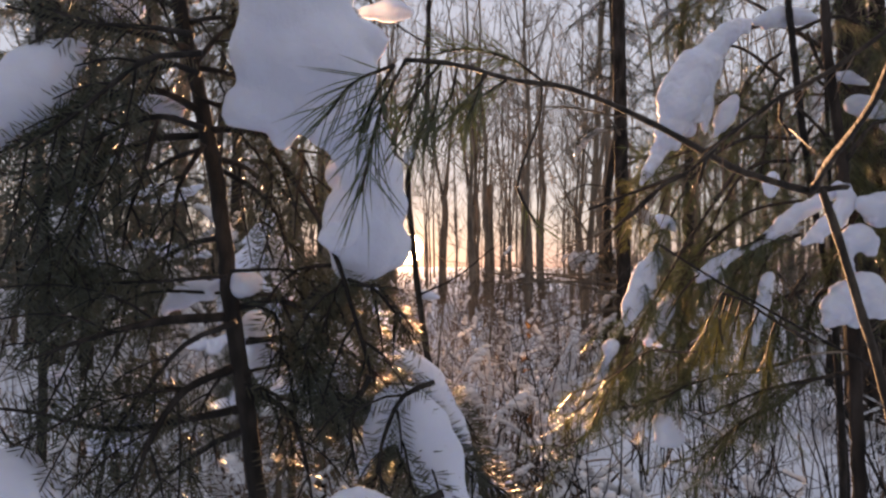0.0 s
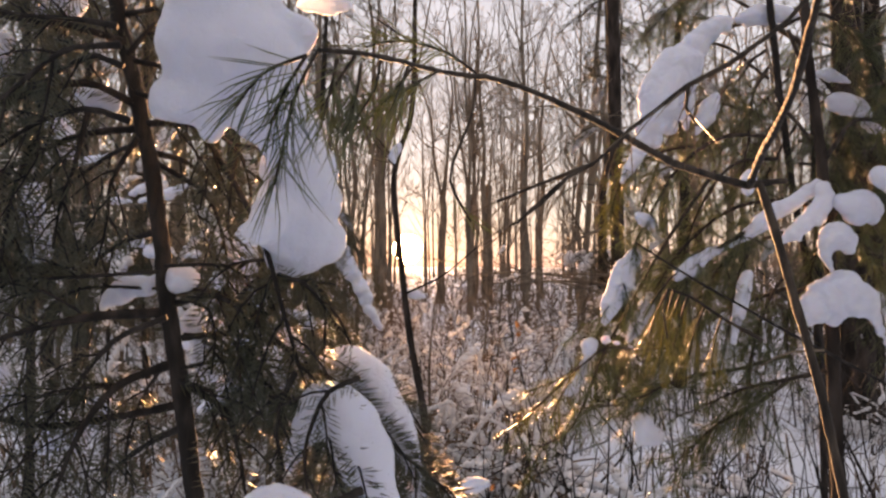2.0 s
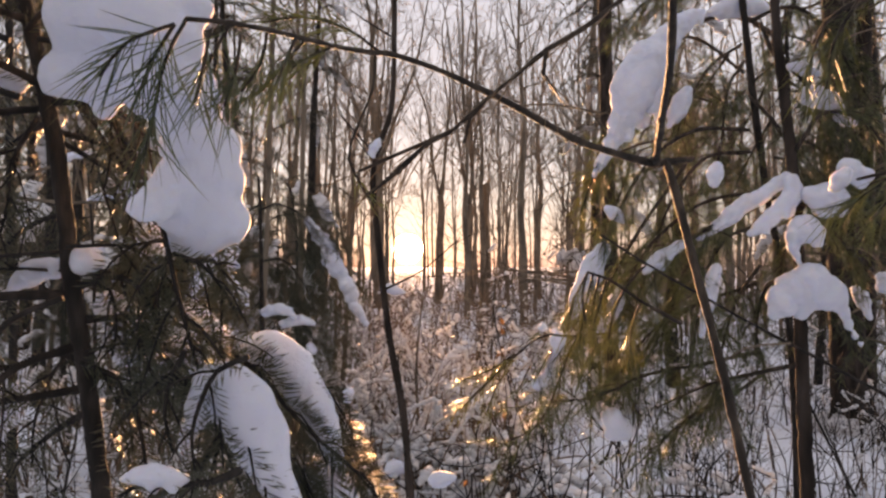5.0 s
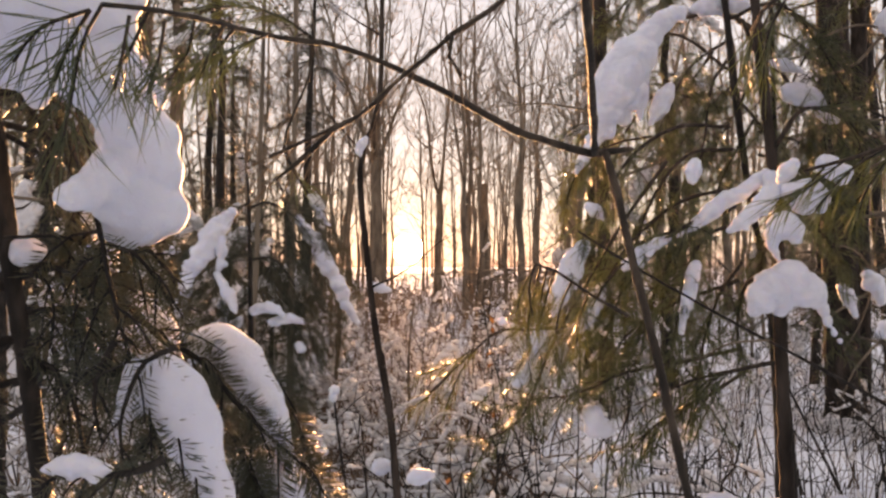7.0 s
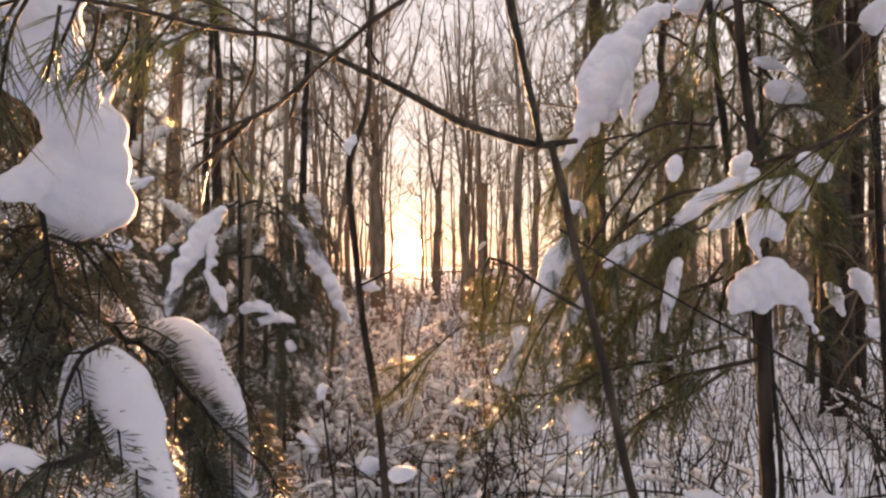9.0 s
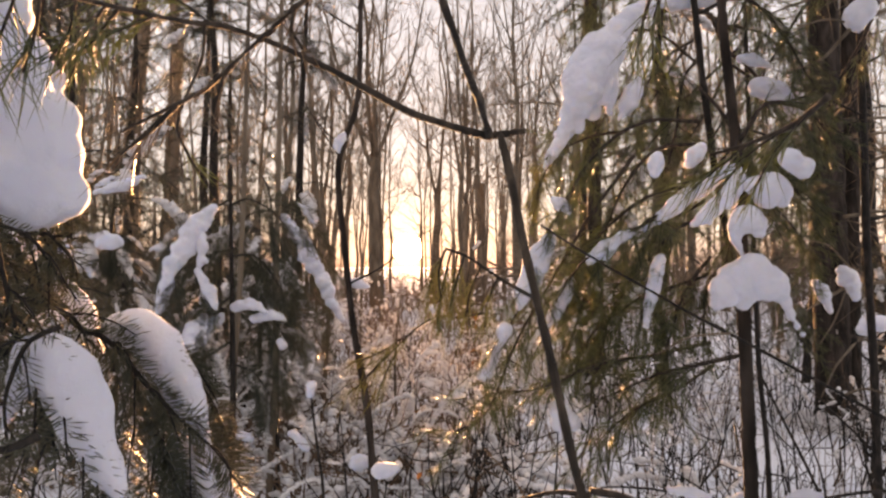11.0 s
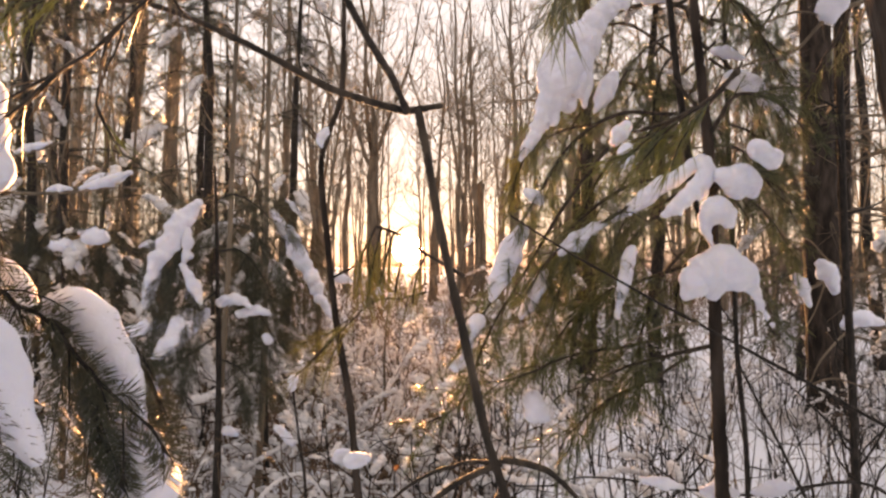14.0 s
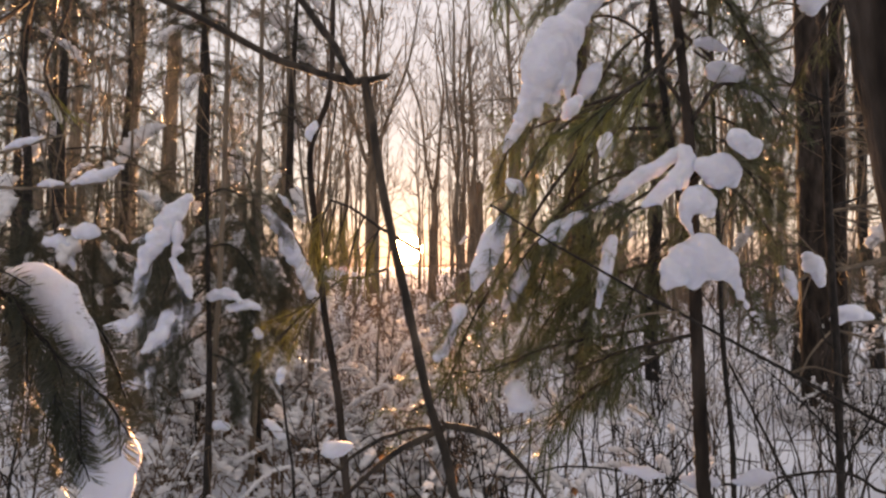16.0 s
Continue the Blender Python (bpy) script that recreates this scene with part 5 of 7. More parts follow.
near_wood("stem", rooted([(0.533, 0.718, 0.538), (0.507, 0.706, 0.788), (0.489, 0.699, 0.871), (0.482, 0.698, 0.904), (0.468, 0.697, 0.947), (0.454, 0.695, 1.008), (0.442, 0.694, 1.065), (0.429, 0.697, 1.121), (0.417, 0.706, 1.178), (0.407, 0.719, 1.238), (0.398, 0.728, 1.280)]), 0.0054, 0.0043, PINE, PINE_BARK, 5, 12, 0.06)
near_wood("leader", [(0.387, 0.728, 1.279), (0.375, 0.678, 1.299), (0.358, 0.607, 1.316), (0.344, 0.547, 1.335), (0.329, 0.496, 1.362), (0.315, 0.455, 1.384)], 0.0037, 0.0026, PINE, PINE_BARK, 6, 12, 0.09)
pine_branch(7, [(0.387, 0.728, 1.279), (0.349, 0.728, 1.289), (0.303, 0.727, 1.306), (0.238, 0.722, 1.340), (0.174, 0.716, 1.369), (0.128, 0.715, 1.385), (0.101, 0.710, 1.389), (0.072, 0.695, 1.389), (0.043, 0.655, 1.384), (0.028, 0.616, 1.377), (-0.002, 0.576, 1.371), (-0.030, 0.556, 1.367)],
            0.0042, 0.0020,
            [[(-0.030, 0.556, 1.367), (-0.040, 0.556, 1.349), (-0.052, 0.562, 1.324), (-0.060, 0.568, 1.293), (-0.067, 0.569, 1.262)], [(-0.002, 0.576, 1.371), (-0.014, 0.586, 1.358), (-0.030, 0.597, 1.337)], [(0.038, 0.636, 1.378), (0.031, 0.626, 1.355), (0.022, 0.627, 1.333)], [(0.043, 0.655, 1.384), (0.017, 0.656, 1.353), (0.001, 0.657, 1.335)], [(0.067, 0.685, 1.388), (0.048, 0.666, 1.372), (0.030, 0.656, 1.358)], [(0.105, 0.715, 1.391), (0.071, 0.715, 1.415), (0.025, 0.714, 1.426), (-0.010, 0.714, 1.420)],
             [(-0.039, 0.556, 1.363), (-0.056, 0.557, 1.336), (-0.067, 0.557, 1.308)], [(-0.018, 0.576, 1.366), (-0.026, 0.582, 1.335), (-0.034, 0.587, 1.309)], [(-0.002, 0.606, 1.372), (-0.006, 0.606, 1.342), (-0.016, 0.607, 1.311)], [(0.013, 0.635, 1.386), (0.007, 0.636, 1.356), (-0.010, 0.637, 1.331)], [(-0.039, 0.556, 1.363), (-0.072, 0.546, 1.345), (-0.092, 0.547, 1.320)]], size=0.060, per_m=430, width=0.0006, spread=1.15)
pine_branch(8, [(0.101, 0.710, 1.389), (0.098, 0.711, 1.351), (0.084, 0.707, 1.313), (0.076, 0.708, 1.282), (0.094, 0.709, 1.245)], 0.0018, 0.0012, [[(0.076, 0.708, 1.282), (0.086, 0.709, 1.259), (0.097, 0.709, 1.241)]], size=0.045, per_m=200)
pine_branch(9, [(0.387, 0.728, 1.281), (0.413, 0.728, 1.284), (0.422, 0.723, 1.284)], 0.0045, 0.0030, [], label="broken side stub")
# the thin twig that crosses in front
pine_branch(10, [(0.315, 0.455, 1.384), (0.299, 0.466, 1.359), (0.263, 0.477, 1.332), (0.239, 0.487, 1.320), (0.220, 0.497, 1.305), (0.198, 0.498, 1.289), (0.176, 0.498, 1.268), (0.157, 0.499, 1.258), (0.139, 0.499, 1.240), (0.121, 0.499, 1.226)], 0.0017, 0.0010,
            [[(0.176, 0.498, 1.268), (0.145, 0.509, 1.257), (0.109, 0.519, 1.243)], [(0.157, 0.499, 1.258), (0.139, 0.499, 1.240), (0.117, 0.500, 1.224)], [(0.198, 0.498, 1.289), (0.188, 0.498, 1.276), (0.184, 0.499, 1.260)], [(0.239, 0.487, 1.320), (0.237, 0.487, 1.305), (0.245, 0.488, 1.293)], [(0.299, 0.466, 1.359), (0.263, 0.477, 1.332), (0.239, 0.487, 1.320), (0.198, 0.498, 1.289)], [(0.198, 0.498, 1.289), (0.176, 0.498, 1.268), (0.157, 0.499, 1.258), (0.121, 0.499, 1.226)]], size=0.046, per_m=105, width=0.0005, spread=1.4, sag=0.2, fall=0.7, needle=OLD_NEEDLE)
# hanging tufts of yellow-green needles, sunlight on them put into their colour
pine_branch(11, [(0.450, 0.842, 1.107), (0.404, 0.846, 1.134), (0.365, 0.850, 1.161), (0.343, 0.855, 1.168)], 0.0024, 0.0016, [[(0.350, 0.855, 1.168), (0.343, 0.856, 1.140), (0.336, 0.857, 1.106), (0.333, 0.858, 1.078)], [(0.365, 0.850, 1.161), (0.355, 0.851, 1.127), (0.348, 0.852, 1.099)], [(0.343, 0.855, 1.168), (0.326, 0.856, 1.133), (0.320, 0.862, 1.099)], [(0.385, 0.848, 1.148), (0.372, 0.850, 1.118), (0.366, 0.851, 1.086)], [(0.404, 0.846, 1.134), (0.392, 0.840, 1.106), (0.388, 0.838, 1.076)], [(0.357, 0.853, 1.165), (0.352, 0.870, 1.128), (0.350, 0.876, 1.096)], [(0.343, 0.855, 1.168), (0.334, 0.845, 1.140), (0.338, 0.842, 1.108)]], needle=YOUNG_SUNLIT_NEEDLE, size=0.048, per_m=520, width=0.0004)
pine_branch(12, [(0.400, 0.972, 1.084), (0.361, 1.059, 1.072), (0.327, 1.101, 1.069), (0.298, 1.101, 1.052), (0.250, 1.112, 1.005), (0.210, 1.123, 0.966)], 0.002, 0.0012, [[(0.298, 1.101, 1.052), (0.267, 1.112, 1.022), (0.238, 1.113, 0.997)], [(0.250, 1.112, 1.005), (0.218, 1.123, 0.970), (0.189, 1.124, 0.945)], [(0.281, 1.101, 1.040), (0.242, 1.112, 1.013), (0.200, 1.113, 0.997)], [(0.267, 1.112, 1.013), (0.250, 1.113, 0.980), (0.238, 1.114, 0.947)]], needle=YOUNG_SUNLIT_NEEDLE, size=0.048, per_m=300, width=0.0006)
pine_branch(13, [(0.717, 0.697, 1.313), (0.705, 0.748, 1.294), (0.680, 0.798, 1.284), (0.646, 0.818, 1.275)], 0.0035, 0.0018, [[(0.686, 0.798, 1.287), (0.653, 0.809, 1.260), (0.626, 0.819, 1.236)], [(0.666, 0.808, 1.280), (0.646, 0.819, 1.255), (0.618, 0.829, 1.243)], [(0.705, 0.748, 1.294), (0.669, 0.768, 1.268), (0.638, 0.780, 1.226)], [(0.709, 0.718, 1.303), (0.681, 0.739, 1.263), (0.664, 0.750, 1.223)]], size=0.052, per_m=400, width=0.0006)
pine_branch(14, [(0.570, 0.614, 1.423), (0.551, 0.654, 1.419), (0.544, 0.695, 1.413), (0.542, 0.715, 1.398)], 0.003, 0.0016, [[(0.544, 0.695, 1.413), (0.537, 0.705, 1.389), (0.533, 0.716, 1.359)], [(0.551, 0.654, 1.419), (0.540, 0.675, 1.385), (0.544, 0.696, 1.348)]], size=0.048, per_m=400, width=0.0006)
# low side branches of the stem
pine_branch(15, [(0.481, 0.697, 0.928), (0.455, 0.708, 0.913), (0.427, 0.708, 0.899), (0.399, 0.709, 0.874), (0.370, 0.710, 0.846)], 0.0038, 0.002, [], per_m=0)
pine_branch(16, [(0.481, 0.697, 0.931), (0.517, 0.697, 0.924), (0.545, 0.708, 0.902), (0.574, 0.709, 0.868), (0.596, 0.710, 0.829)], 0.0036, 0.002, [], per_m=0)
pine_branch(17, [(0.481, 0.697, 0.927), (0.443, 0.728, 0.919), (0.394, 0.748, 0.891), (0.343, 0.769, 0.849)], 0.0028, 0.0016, [], per_m=0)
snow_lump("snow_lump", "small lump of snow on a pine twig", [(0.324, 1.100, 1.081, 0.009, 0.900), (0.341, 1.100, 1.076, 0.007, 0.600)], 0.002, uneven=0.002)
snow_lump("snow_lump", "small peaked lump of snow on a pine twig", [(0.632, 0.828, 1.276, 0.011, 1.000), (0.626, 0.829, 1.266, 0.008, 0.700), (0.639, 0.828, 1.284, 0.008)], 0.002, uneven=0.002)


# ---- the young pine bent under snow ----
BENT = thing("bent_pine", "young pine bowed down under loads of snow", "tree", at=(1.306, 2.427, 0.192))
base_at = np.array(BENT.location)
near_wood("trunk", rooted([(1.383, 2.429, 0.115), (1.375, 2.417, 0.579), (1.344, 2.405, 1.044), (1.273, 2.395, 1.431), (1.220, 2.385, 1.818), (1.186, 2.376, 2.166)]), 0.012, 0.012, BENT, SPRUCE_BARK, 9, 12)
BENT_BRANCHES = (
    [(1.354, 2.738, 1.939), (1.148, 2.678, 2.053), (0.993, 2.620, 2.013), (0.865, 2.567, 1.868), (0.804, 2.515, 1.688), (0.734, 2.461, 1.535)],
    [(1.215, 2.389, 1.644), (1.017, 2.339, 1.633), (0.855, 2.292, 1.530), (0.745, 2.246, 1.376), (0.648, 2.200, 1.211), (0.595, 2.205, 1.051), (0.515, 2.208, 0.909), (0.462, 2.212, 0.785)],
    [(1.234, 2.395, 1.431), (1.036, 2.346, 1.387), (0.873, 2.299, 1.270), (0.781, 2.302, 1.140), (0.707, 2.306, 1.010), (0.669, 2.308, 0.918)],
    [(1.234, 2.398, 1.315), (1.096, 2.299, 1.270), (0.994, 2.202, 1.158), (0.945, 2.156, 0.984)],
    [(1.244, 2.403, 1.121), (1.031, 2.405, 1.044), (0.876, 2.407, 0.947), (0.779, 2.411, 0.811)],
    [(1.343, 2.735, 2.051), (1.175, 2.623, 1.926), (1.058, 2.512, 1.770), (0.984, 2.458, 1.616)],
    [(1.253, 2.409, 0.889), (1.040, 2.310, 0.862), (0.826, 2.260, 0.832), (0.639, 2.212, 0.768), (0.479, 2.213, 0.750)],
    [(1.215, 2.386, 1.760), (1.263, 2.289, 1.641), (1.316, 2.243, 1.485), (1.331, 2.197, 1.335)],
    [(1.215, 2.380, 2.012), (1.319, 2.279, 2.030), (1.430, 2.281, 1.938), (1.523, 2.285, 1.789)],
    [(1.263, 2.411, 0.811), (1.115, 2.313, 0.751), (0.953, 2.264, 0.687), (0.799, 2.217, 0.573)],
    [(1.343, 2.732, 2.184), (1.164, 2.730, 2.274), (1.008, 2.730, 2.251), (0.874, 2.733, 2.117)],
    [(1.242, 2.441, 1.575), (1.069, 2.392, 1.547), (0.941, 2.345, 1.406), (0.865, 2.350, 1.216), (0.808, 2.355, 1.027), (0.752, 2.360, 0.856)],
    [(1.374, 2.799, 1.798), (1.098, 2.740, 1.850), (0.952, 2.686, 1.704), (0.855, 2.634, 1.500), (0.791, 2.639, 1.329)],
    [(1.252, 2.446, 1.378), (1.089, 2.399, 1.276), (0.960, 2.353, 1.121), (0.903, 2.357, 0.951)],
    [(0.966, 2.293, 1.511), (0.808, 2.248, 1.303), (0.681, 2.254, 1.086), (0.568, 2.208, 0.909), (0.479, 2.214, 0.697), (0.373, 2.216, 0.626)],
    [(1.253, 2.401, 1.179), (1.133, 2.304, 1.066), (1.062, 2.259, 0.904), (1.044, 2.262, 0.759)],
    [(1.354, 2.737, 1.984), (1.239, 2.625, 1.841), (1.199, 2.572, 1.660), (1.140, 2.519, 1.484)],
)


def hanging_shoots(p, seed, count, reach):
    """Short shoots that hang from a branch and point along it."""
    rng = rng_of(seed)
    b, t = along(curve(p, 0.03), count, rng, 0.25, 1.0)
    out = []
    for i in range(count):
        w = t[i] * 0.8 + rng.normal(size=3) * 0.5 + np.array([0, 0, -0.2])
        w /= np.linalg.norm(w)
        ln = reach * rng.uniform(0.6, 1.2)
        out.append([b[i], b[i] + w * ln * 0.5, b[i] + w * ln + np.array([0, 0, -0.15 * ln])])
    return out


for i, p in enumerate(BENT_BRANCHES):
    pine_branch(40 + i, p, 0.007, 0.0025, hanging_shoots(p, 60 + i, 34, 0.14), BENT, size=0.046, per_m=300, width=0.0007, spread=1.35)
for i, (p, r) in enumerate((
        ([(0.671, 2.200, 1.229), (0.625, 2.202, 1.140), (0.591, 2.204, 1.060), (0.577, 2.206, 1.016)], (0.025, 0.035, 0.03, 0.012)),
        ([(0.536, 2.207, 0.959), (0.518, 2.208, 0.909), (0.494, 2.210, 0.839), (0.465, 2.211, 0.803)], (0.025, 0.014, 0.014, 0.02)),
        ([(0.753, 2.303, 1.103), (0.716, 2.306, 1.010), (0.679, 2.307, 0.955)], (0.02, 0.028, 0.012)),
        ([(0.686, 2.216, 1.364), (0.722, 2.217, 1.337), (0.740, 2.218, 1.315)], (0.012, 0.022, 0.012)))):
    snow_strip("snow_strip", "thick snow sagging from a bowed pine branch", p, r, 0.007, "snow on the bowed pine", 0.95, 20 + i, 0.007, 0.45)
pine_branch(58, [(1.249, 2.194, 1.467), (1.144, 2.145, 1.402), (1.057, 2.117, 1.341), (0.954, 2.119, 1.278), (0.834, 2.120, 1.209), (0.748, 2.122, 1.144), (0.679, 2.125, 1.040)], 0.009, 0.003, hanging_shoots([(1.144, 2.145, 1.402), (0.954, 2.119, 1.278), (0.748, 2.122, 1.144)], 158, 18, 0.13), BENT, size=0.058, per_m=240, width=0.0008, spread=1.1)
snow_strip("snow_strip", "long roll of snow lying along a pine branch", [(1.207, 2.119, 1.450), (1.171, 2.120, 1.419), (1.128, 2.121, 1.388), (1.071, 2.122, 1.357), (1.021, 2.123, 1.314), (0.981, 2.124, 1.285), (0.945, 2.124, 1.266)], (0.0172, 0.0241, 0.0258, 0.0241, 0.0258, 0.0172, 0.0138), 0.005, "snow on the bowed pine", 0.85, 43, 0.006, 0.35)
snow_strip("snow_strip", "short roll of snow lying along a pine branch", [(0.914, 2.125, 1.250), (0.873, 2.125, 1.230), (0.835, 2.126, 1.206), (0.797, 2.127, 1.178), (0.778, 2.127, 1.157)], (0.0138, 0.0189, 0.0258, 0.0241, 0.0103), 0.005, "snow on the bowed pine", 0.9, 46, 0.006, 0.35)
snow_strip("snow_strip", "thin tongue of snow hanging on a pine shoot", [(1.000, 2.127, 1.178), (0.986, 2.128, 1.135), (0.976, 2.129, 1.083), (0.962, 2.131, 1.023), (0.952, 2.132, 0.963)], (0.0155, 0.0224, 0.0189, 0.0138, 0.0086), 0.005, "snow on the bowed pine", 0.95, 47, 0.006, 0.35)
snow_lump("snow_lump", "round lump of snow on a pine shoot", [(0.946, 2.000, 1.443, 0.0260, 1.10, 1.00), (0.942, 2.000, 1.420, 0.0195, 1.20, 1.00), (0.951, 1.999, 1.459, 0.0179, 1.00, 1.00)], 0.005, "snow on the bowed pine", 0.006, soft=5)
snow_lump("snow_lump", "round lump of snow low on a pine twig", [(0.714, 2.264, 0.690, 0.036, 1.100), (0.743, 2.265, 0.649, 0.040, 0.800), (0.720, 2.265, 0.649, 0.036)], 0.007, "snow on the bowed pine")
snow_lump("snow_lump", "rounded lump of snow on a twig above the ground", [(0.156, 2.118, 0.537, 0.037, 0.700), (0.190, 2.118, 0.545, 0.027, 0.600)], 0.007, "snow on the bowed pine")


pine_branch(59, [(0.981, 2.506, 1.634), (0.859, 2.507, 1.609), (0.747, 2.508, 1.552), (0.696, 2.510, 1.471), (0.672, 2.513, 1.380)], 0.005, 0.002, hanging_shoots([(0.859, 2.507, 1.609), (0.747, 2.508, 1.552), (0.696, 2.510, 1.471), (0.672, 2.513, 1.380)], 159, 16, 0.12), BENT, size=0.05, per_m=300, width=0.0009, spread=1.2, needle=YOUNG_SUNLIT_NEEDLE)
pine_branch(60, [(1.006, 2.415, 1.284), (0.908, 2.416, 1.245), (0.830, 2.418, 1.167), (0.772, 2.421, 1.050)], 0.004, 0.002, hanging_shoots([(0.908, 2.416, 1.245), (0.830, 2.418, 1.167), (0.772, 2.421, 1.050)], 160, 12, 0.10), BENT, size=0.05, per_m=300, width=0.0009, spread=1.2, needle=YOUNG_SUNLIT_NEEDLE)


# the crest, bent over and thickly laden
pine_branch(61, [(1.444, 2.609, 2.031), (1.275, 2.607, 2.116), (1.116, 2.608, 2.090), (1.000, 2.610, 2.006), (0.926, 2.613, 1.887), (0.862, 2.616, 1.756), (0.822, 2.620, 1.629), (0.767, 2.623, 1.524)], 0.011, 0.003, hanging_shoots([(1.275, 2.607, 2.116), (1.000, 2.610, 2.006), (0.926, 2.613, 1.887), (0.862, 2.616, 1.756), (0.767, 2.623, 1.524)], 161, 20, 0.12), BENT, size=0.046, per_m=300, width=0.0008, spread=1.35)
snow_strip("snow_strip", "thick snow over the crest of a bowed pine", [(1.067, 2.413, 2.056), (1.015, 2.413, 2.032), (0.954, 2.415, 1.981), (0.911, 2.416, 1.919), (0.876, 2.418, 1.868), (0.848, 2.419, 1.813), (0.821, 2.421, 1.754), (0.797, 2.422, 1.695), (0.774, 2.424, 1.641), (0.746, 2.425, 1.586), (0.715, 2.426, 1.535), (0.695, 2.427, 1.496)], (0.0176, 0.0294, 0.0333, 0.0431, 0.0646, 0.0764, 0.0627, 0.0450, 0.0313, 0.0255, 0.0176, 0.0098), 0.0060, "snow on the bowed pine", 0.95, 501, 0.014, 0.60)
snow_strip("snow_strip", "ragged edge of snow on a bowed pine", [(0.886, 2.399, 1.827), (0.898, 2.400, 1.769), (0.886, 2.402, 1.714)], (0.0388, 0.0311, 0.0155), 0.0060, "snow on the bowed pine", 0.95, 502, 0.012, 0.60)
snow_strip("snow_strip", "small hanging patch of snow on a bowed pine", [(0.919, 2.422, 1.809), (0.923, 2.423, 1.760), (0.915, 2.424, 1.712), (0.919, 2.425, 1.676)], (0.0203, 0.0264, 0.0203, 0.0102), 0.0063, "snow on the bowed pine", 0.95, 504, 0.006, 0.35)
snow_strip("snow_strip", "small hanging patch of snow on a bowed pine", [(1.018, 2.422, 1.786), (0.997, 2.423, 1.747), (0.978, 2.425, 1.702), (0.959, 2.426, 1.668)], (0.0183, 0.0305, 0.0264, 0.0122), 0.0063, "snow on the bowed pine", 0.95, 505, 0.006, 0.35)
snow_strip("snow_strip", "roll of snow on the crest of a bowed pine", [(1.299, 2.415, 2.064), (1.225, 2.414, 2.081), (1.153, 2.414, 2.076), (1.094, 2.415, 2.056)], (0.0203, 0.0305, 0.0325, 0.0163), 0.0063, "snow on the bowed pine", 0.95, 506, 0.006, 0.35)
snow_strip("snow_strip", "peaked cushion of snow on a side branch", [(1.342, 2.358, 1.854), (1.388, 2.358, 1.846), (1.434, 2.359, 1.831), (1.453, 2.359, 1.823)], (0.0134, 0.0229, 0.0191, 0.0076), 0.0059, "snow on the bowed pine", 0.80, 507, 0.006, 0.30)
snow_strip("snow_strip", "peaked cushion of snow on a side branch", [(1.392, 2.361, 1.732), (1.415, 2.361, 1.758), (1.449, 2.361, 1.745), (1.487, 2.361, 1.732), (1.525, 2.362, 1.712)], (0.0134, 0.0344, 0.0382, 0.0286, 0.0095), 0.0059, "snow on the bowed pine", 0.85, 508, 0.006, 0.30)
snow_strip("snow_strip", "peaked cushion of snow on a side branch", [(1.499, 2.362, 1.686), (1.533, 2.363, 1.670), (1.564, 2.363, 1.655)], (0.0115, 0.0229, 0.0115), 0.0059, "snow on the bowed pine", 0.80, 509, 0.006, 0.30)
pine_branch(62, [(1.253, 2.374, 2.010), (1.301, 2.377, 1.894), (1.368, 2.378, 1.840), (1.455, 2.381, 1.740), (1.551, 2.383, 1.659), (1.619, 2.386, 1.567)], 0.008, 0.003, hanging_shoots([(1.301, 2.377, 1.894), (1.368, 2.378, 1.840), (1.455, 2.381, 1.740), (1.551, 2.383, 1.659), (1.619, 2.386, 1.567)], 162, 16, 0.12), BENT, size=0.046, per_m=300, width=0.0008, spread=1.35)


# ---- the snow-capped young tree ----
POST = thing("capped_pine", "dark slim young tree topped with thick caps of snow", "tree", at=(1.274, 2.124, 0.311))
base_at = np.array(POST.location)
near_wood("trunk", rooted([(1.281, 2.128, 0.158), (1.270, 2.120, 0.446), (1.253, 2.114, 0.683), (1.243, 2.108, 0.920), (1.236, 2.104, 1.089), (1.241, 2.118, 1.293), (1.240, 2.142, 1.521), (1.228, 2.185, 1.796), (1.207, 2.179, 2.044)]), 0.027, 0.014, POST, OLD_PINE_BARK, 13, 12)
POST_BRANCHES = (
    [(1.236, 2.102, 1.140), (1.174, 2.163, 1.122), (1.169, 2.225, 1.033), (1.161, 2.228, 0.907)], [(1.236, 2.102, 1.157), (1.348, 2.163, 1.122), (1.433, 2.226, 1.015), (1.474, 2.228, 0.907)],
    [(1.233, 2.097, 1.343), (1.331, 2.155, 1.418), (1.429, 2.215, 1.408), (1.519, 2.218, 1.319)], [(1.228, 2.096, 1.377), (1.139, 2.156, 1.384), (1.053, 2.217, 1.337), (0.982, 2.220, 1.229)],
    [(1.233, 2.099, 1.258), (1.250, 2.220, 1.229), (1.228, 2.202, 1.158)], [(1.245, 2.109, 0.886), (1.122, 2.170, 0.844), (0.999, 2.231, 0.800), (0.838, 2.233, 0.728)],
    [(1.240, 2.142, 1.521), (1.304, 2.089, 1.630), (1.453, 2.150, 1.627), (1.572, 2.212, 1.552)])
for i, p in enumerate(POST_BRANCHES):
    pine_branch(80 + i, p, 0.008, 0.0025, hanging_shoots(p, 90 + i, 22, 0.12), POST, size=0.043, per_m=260, width=0.0007, spread=1.35)
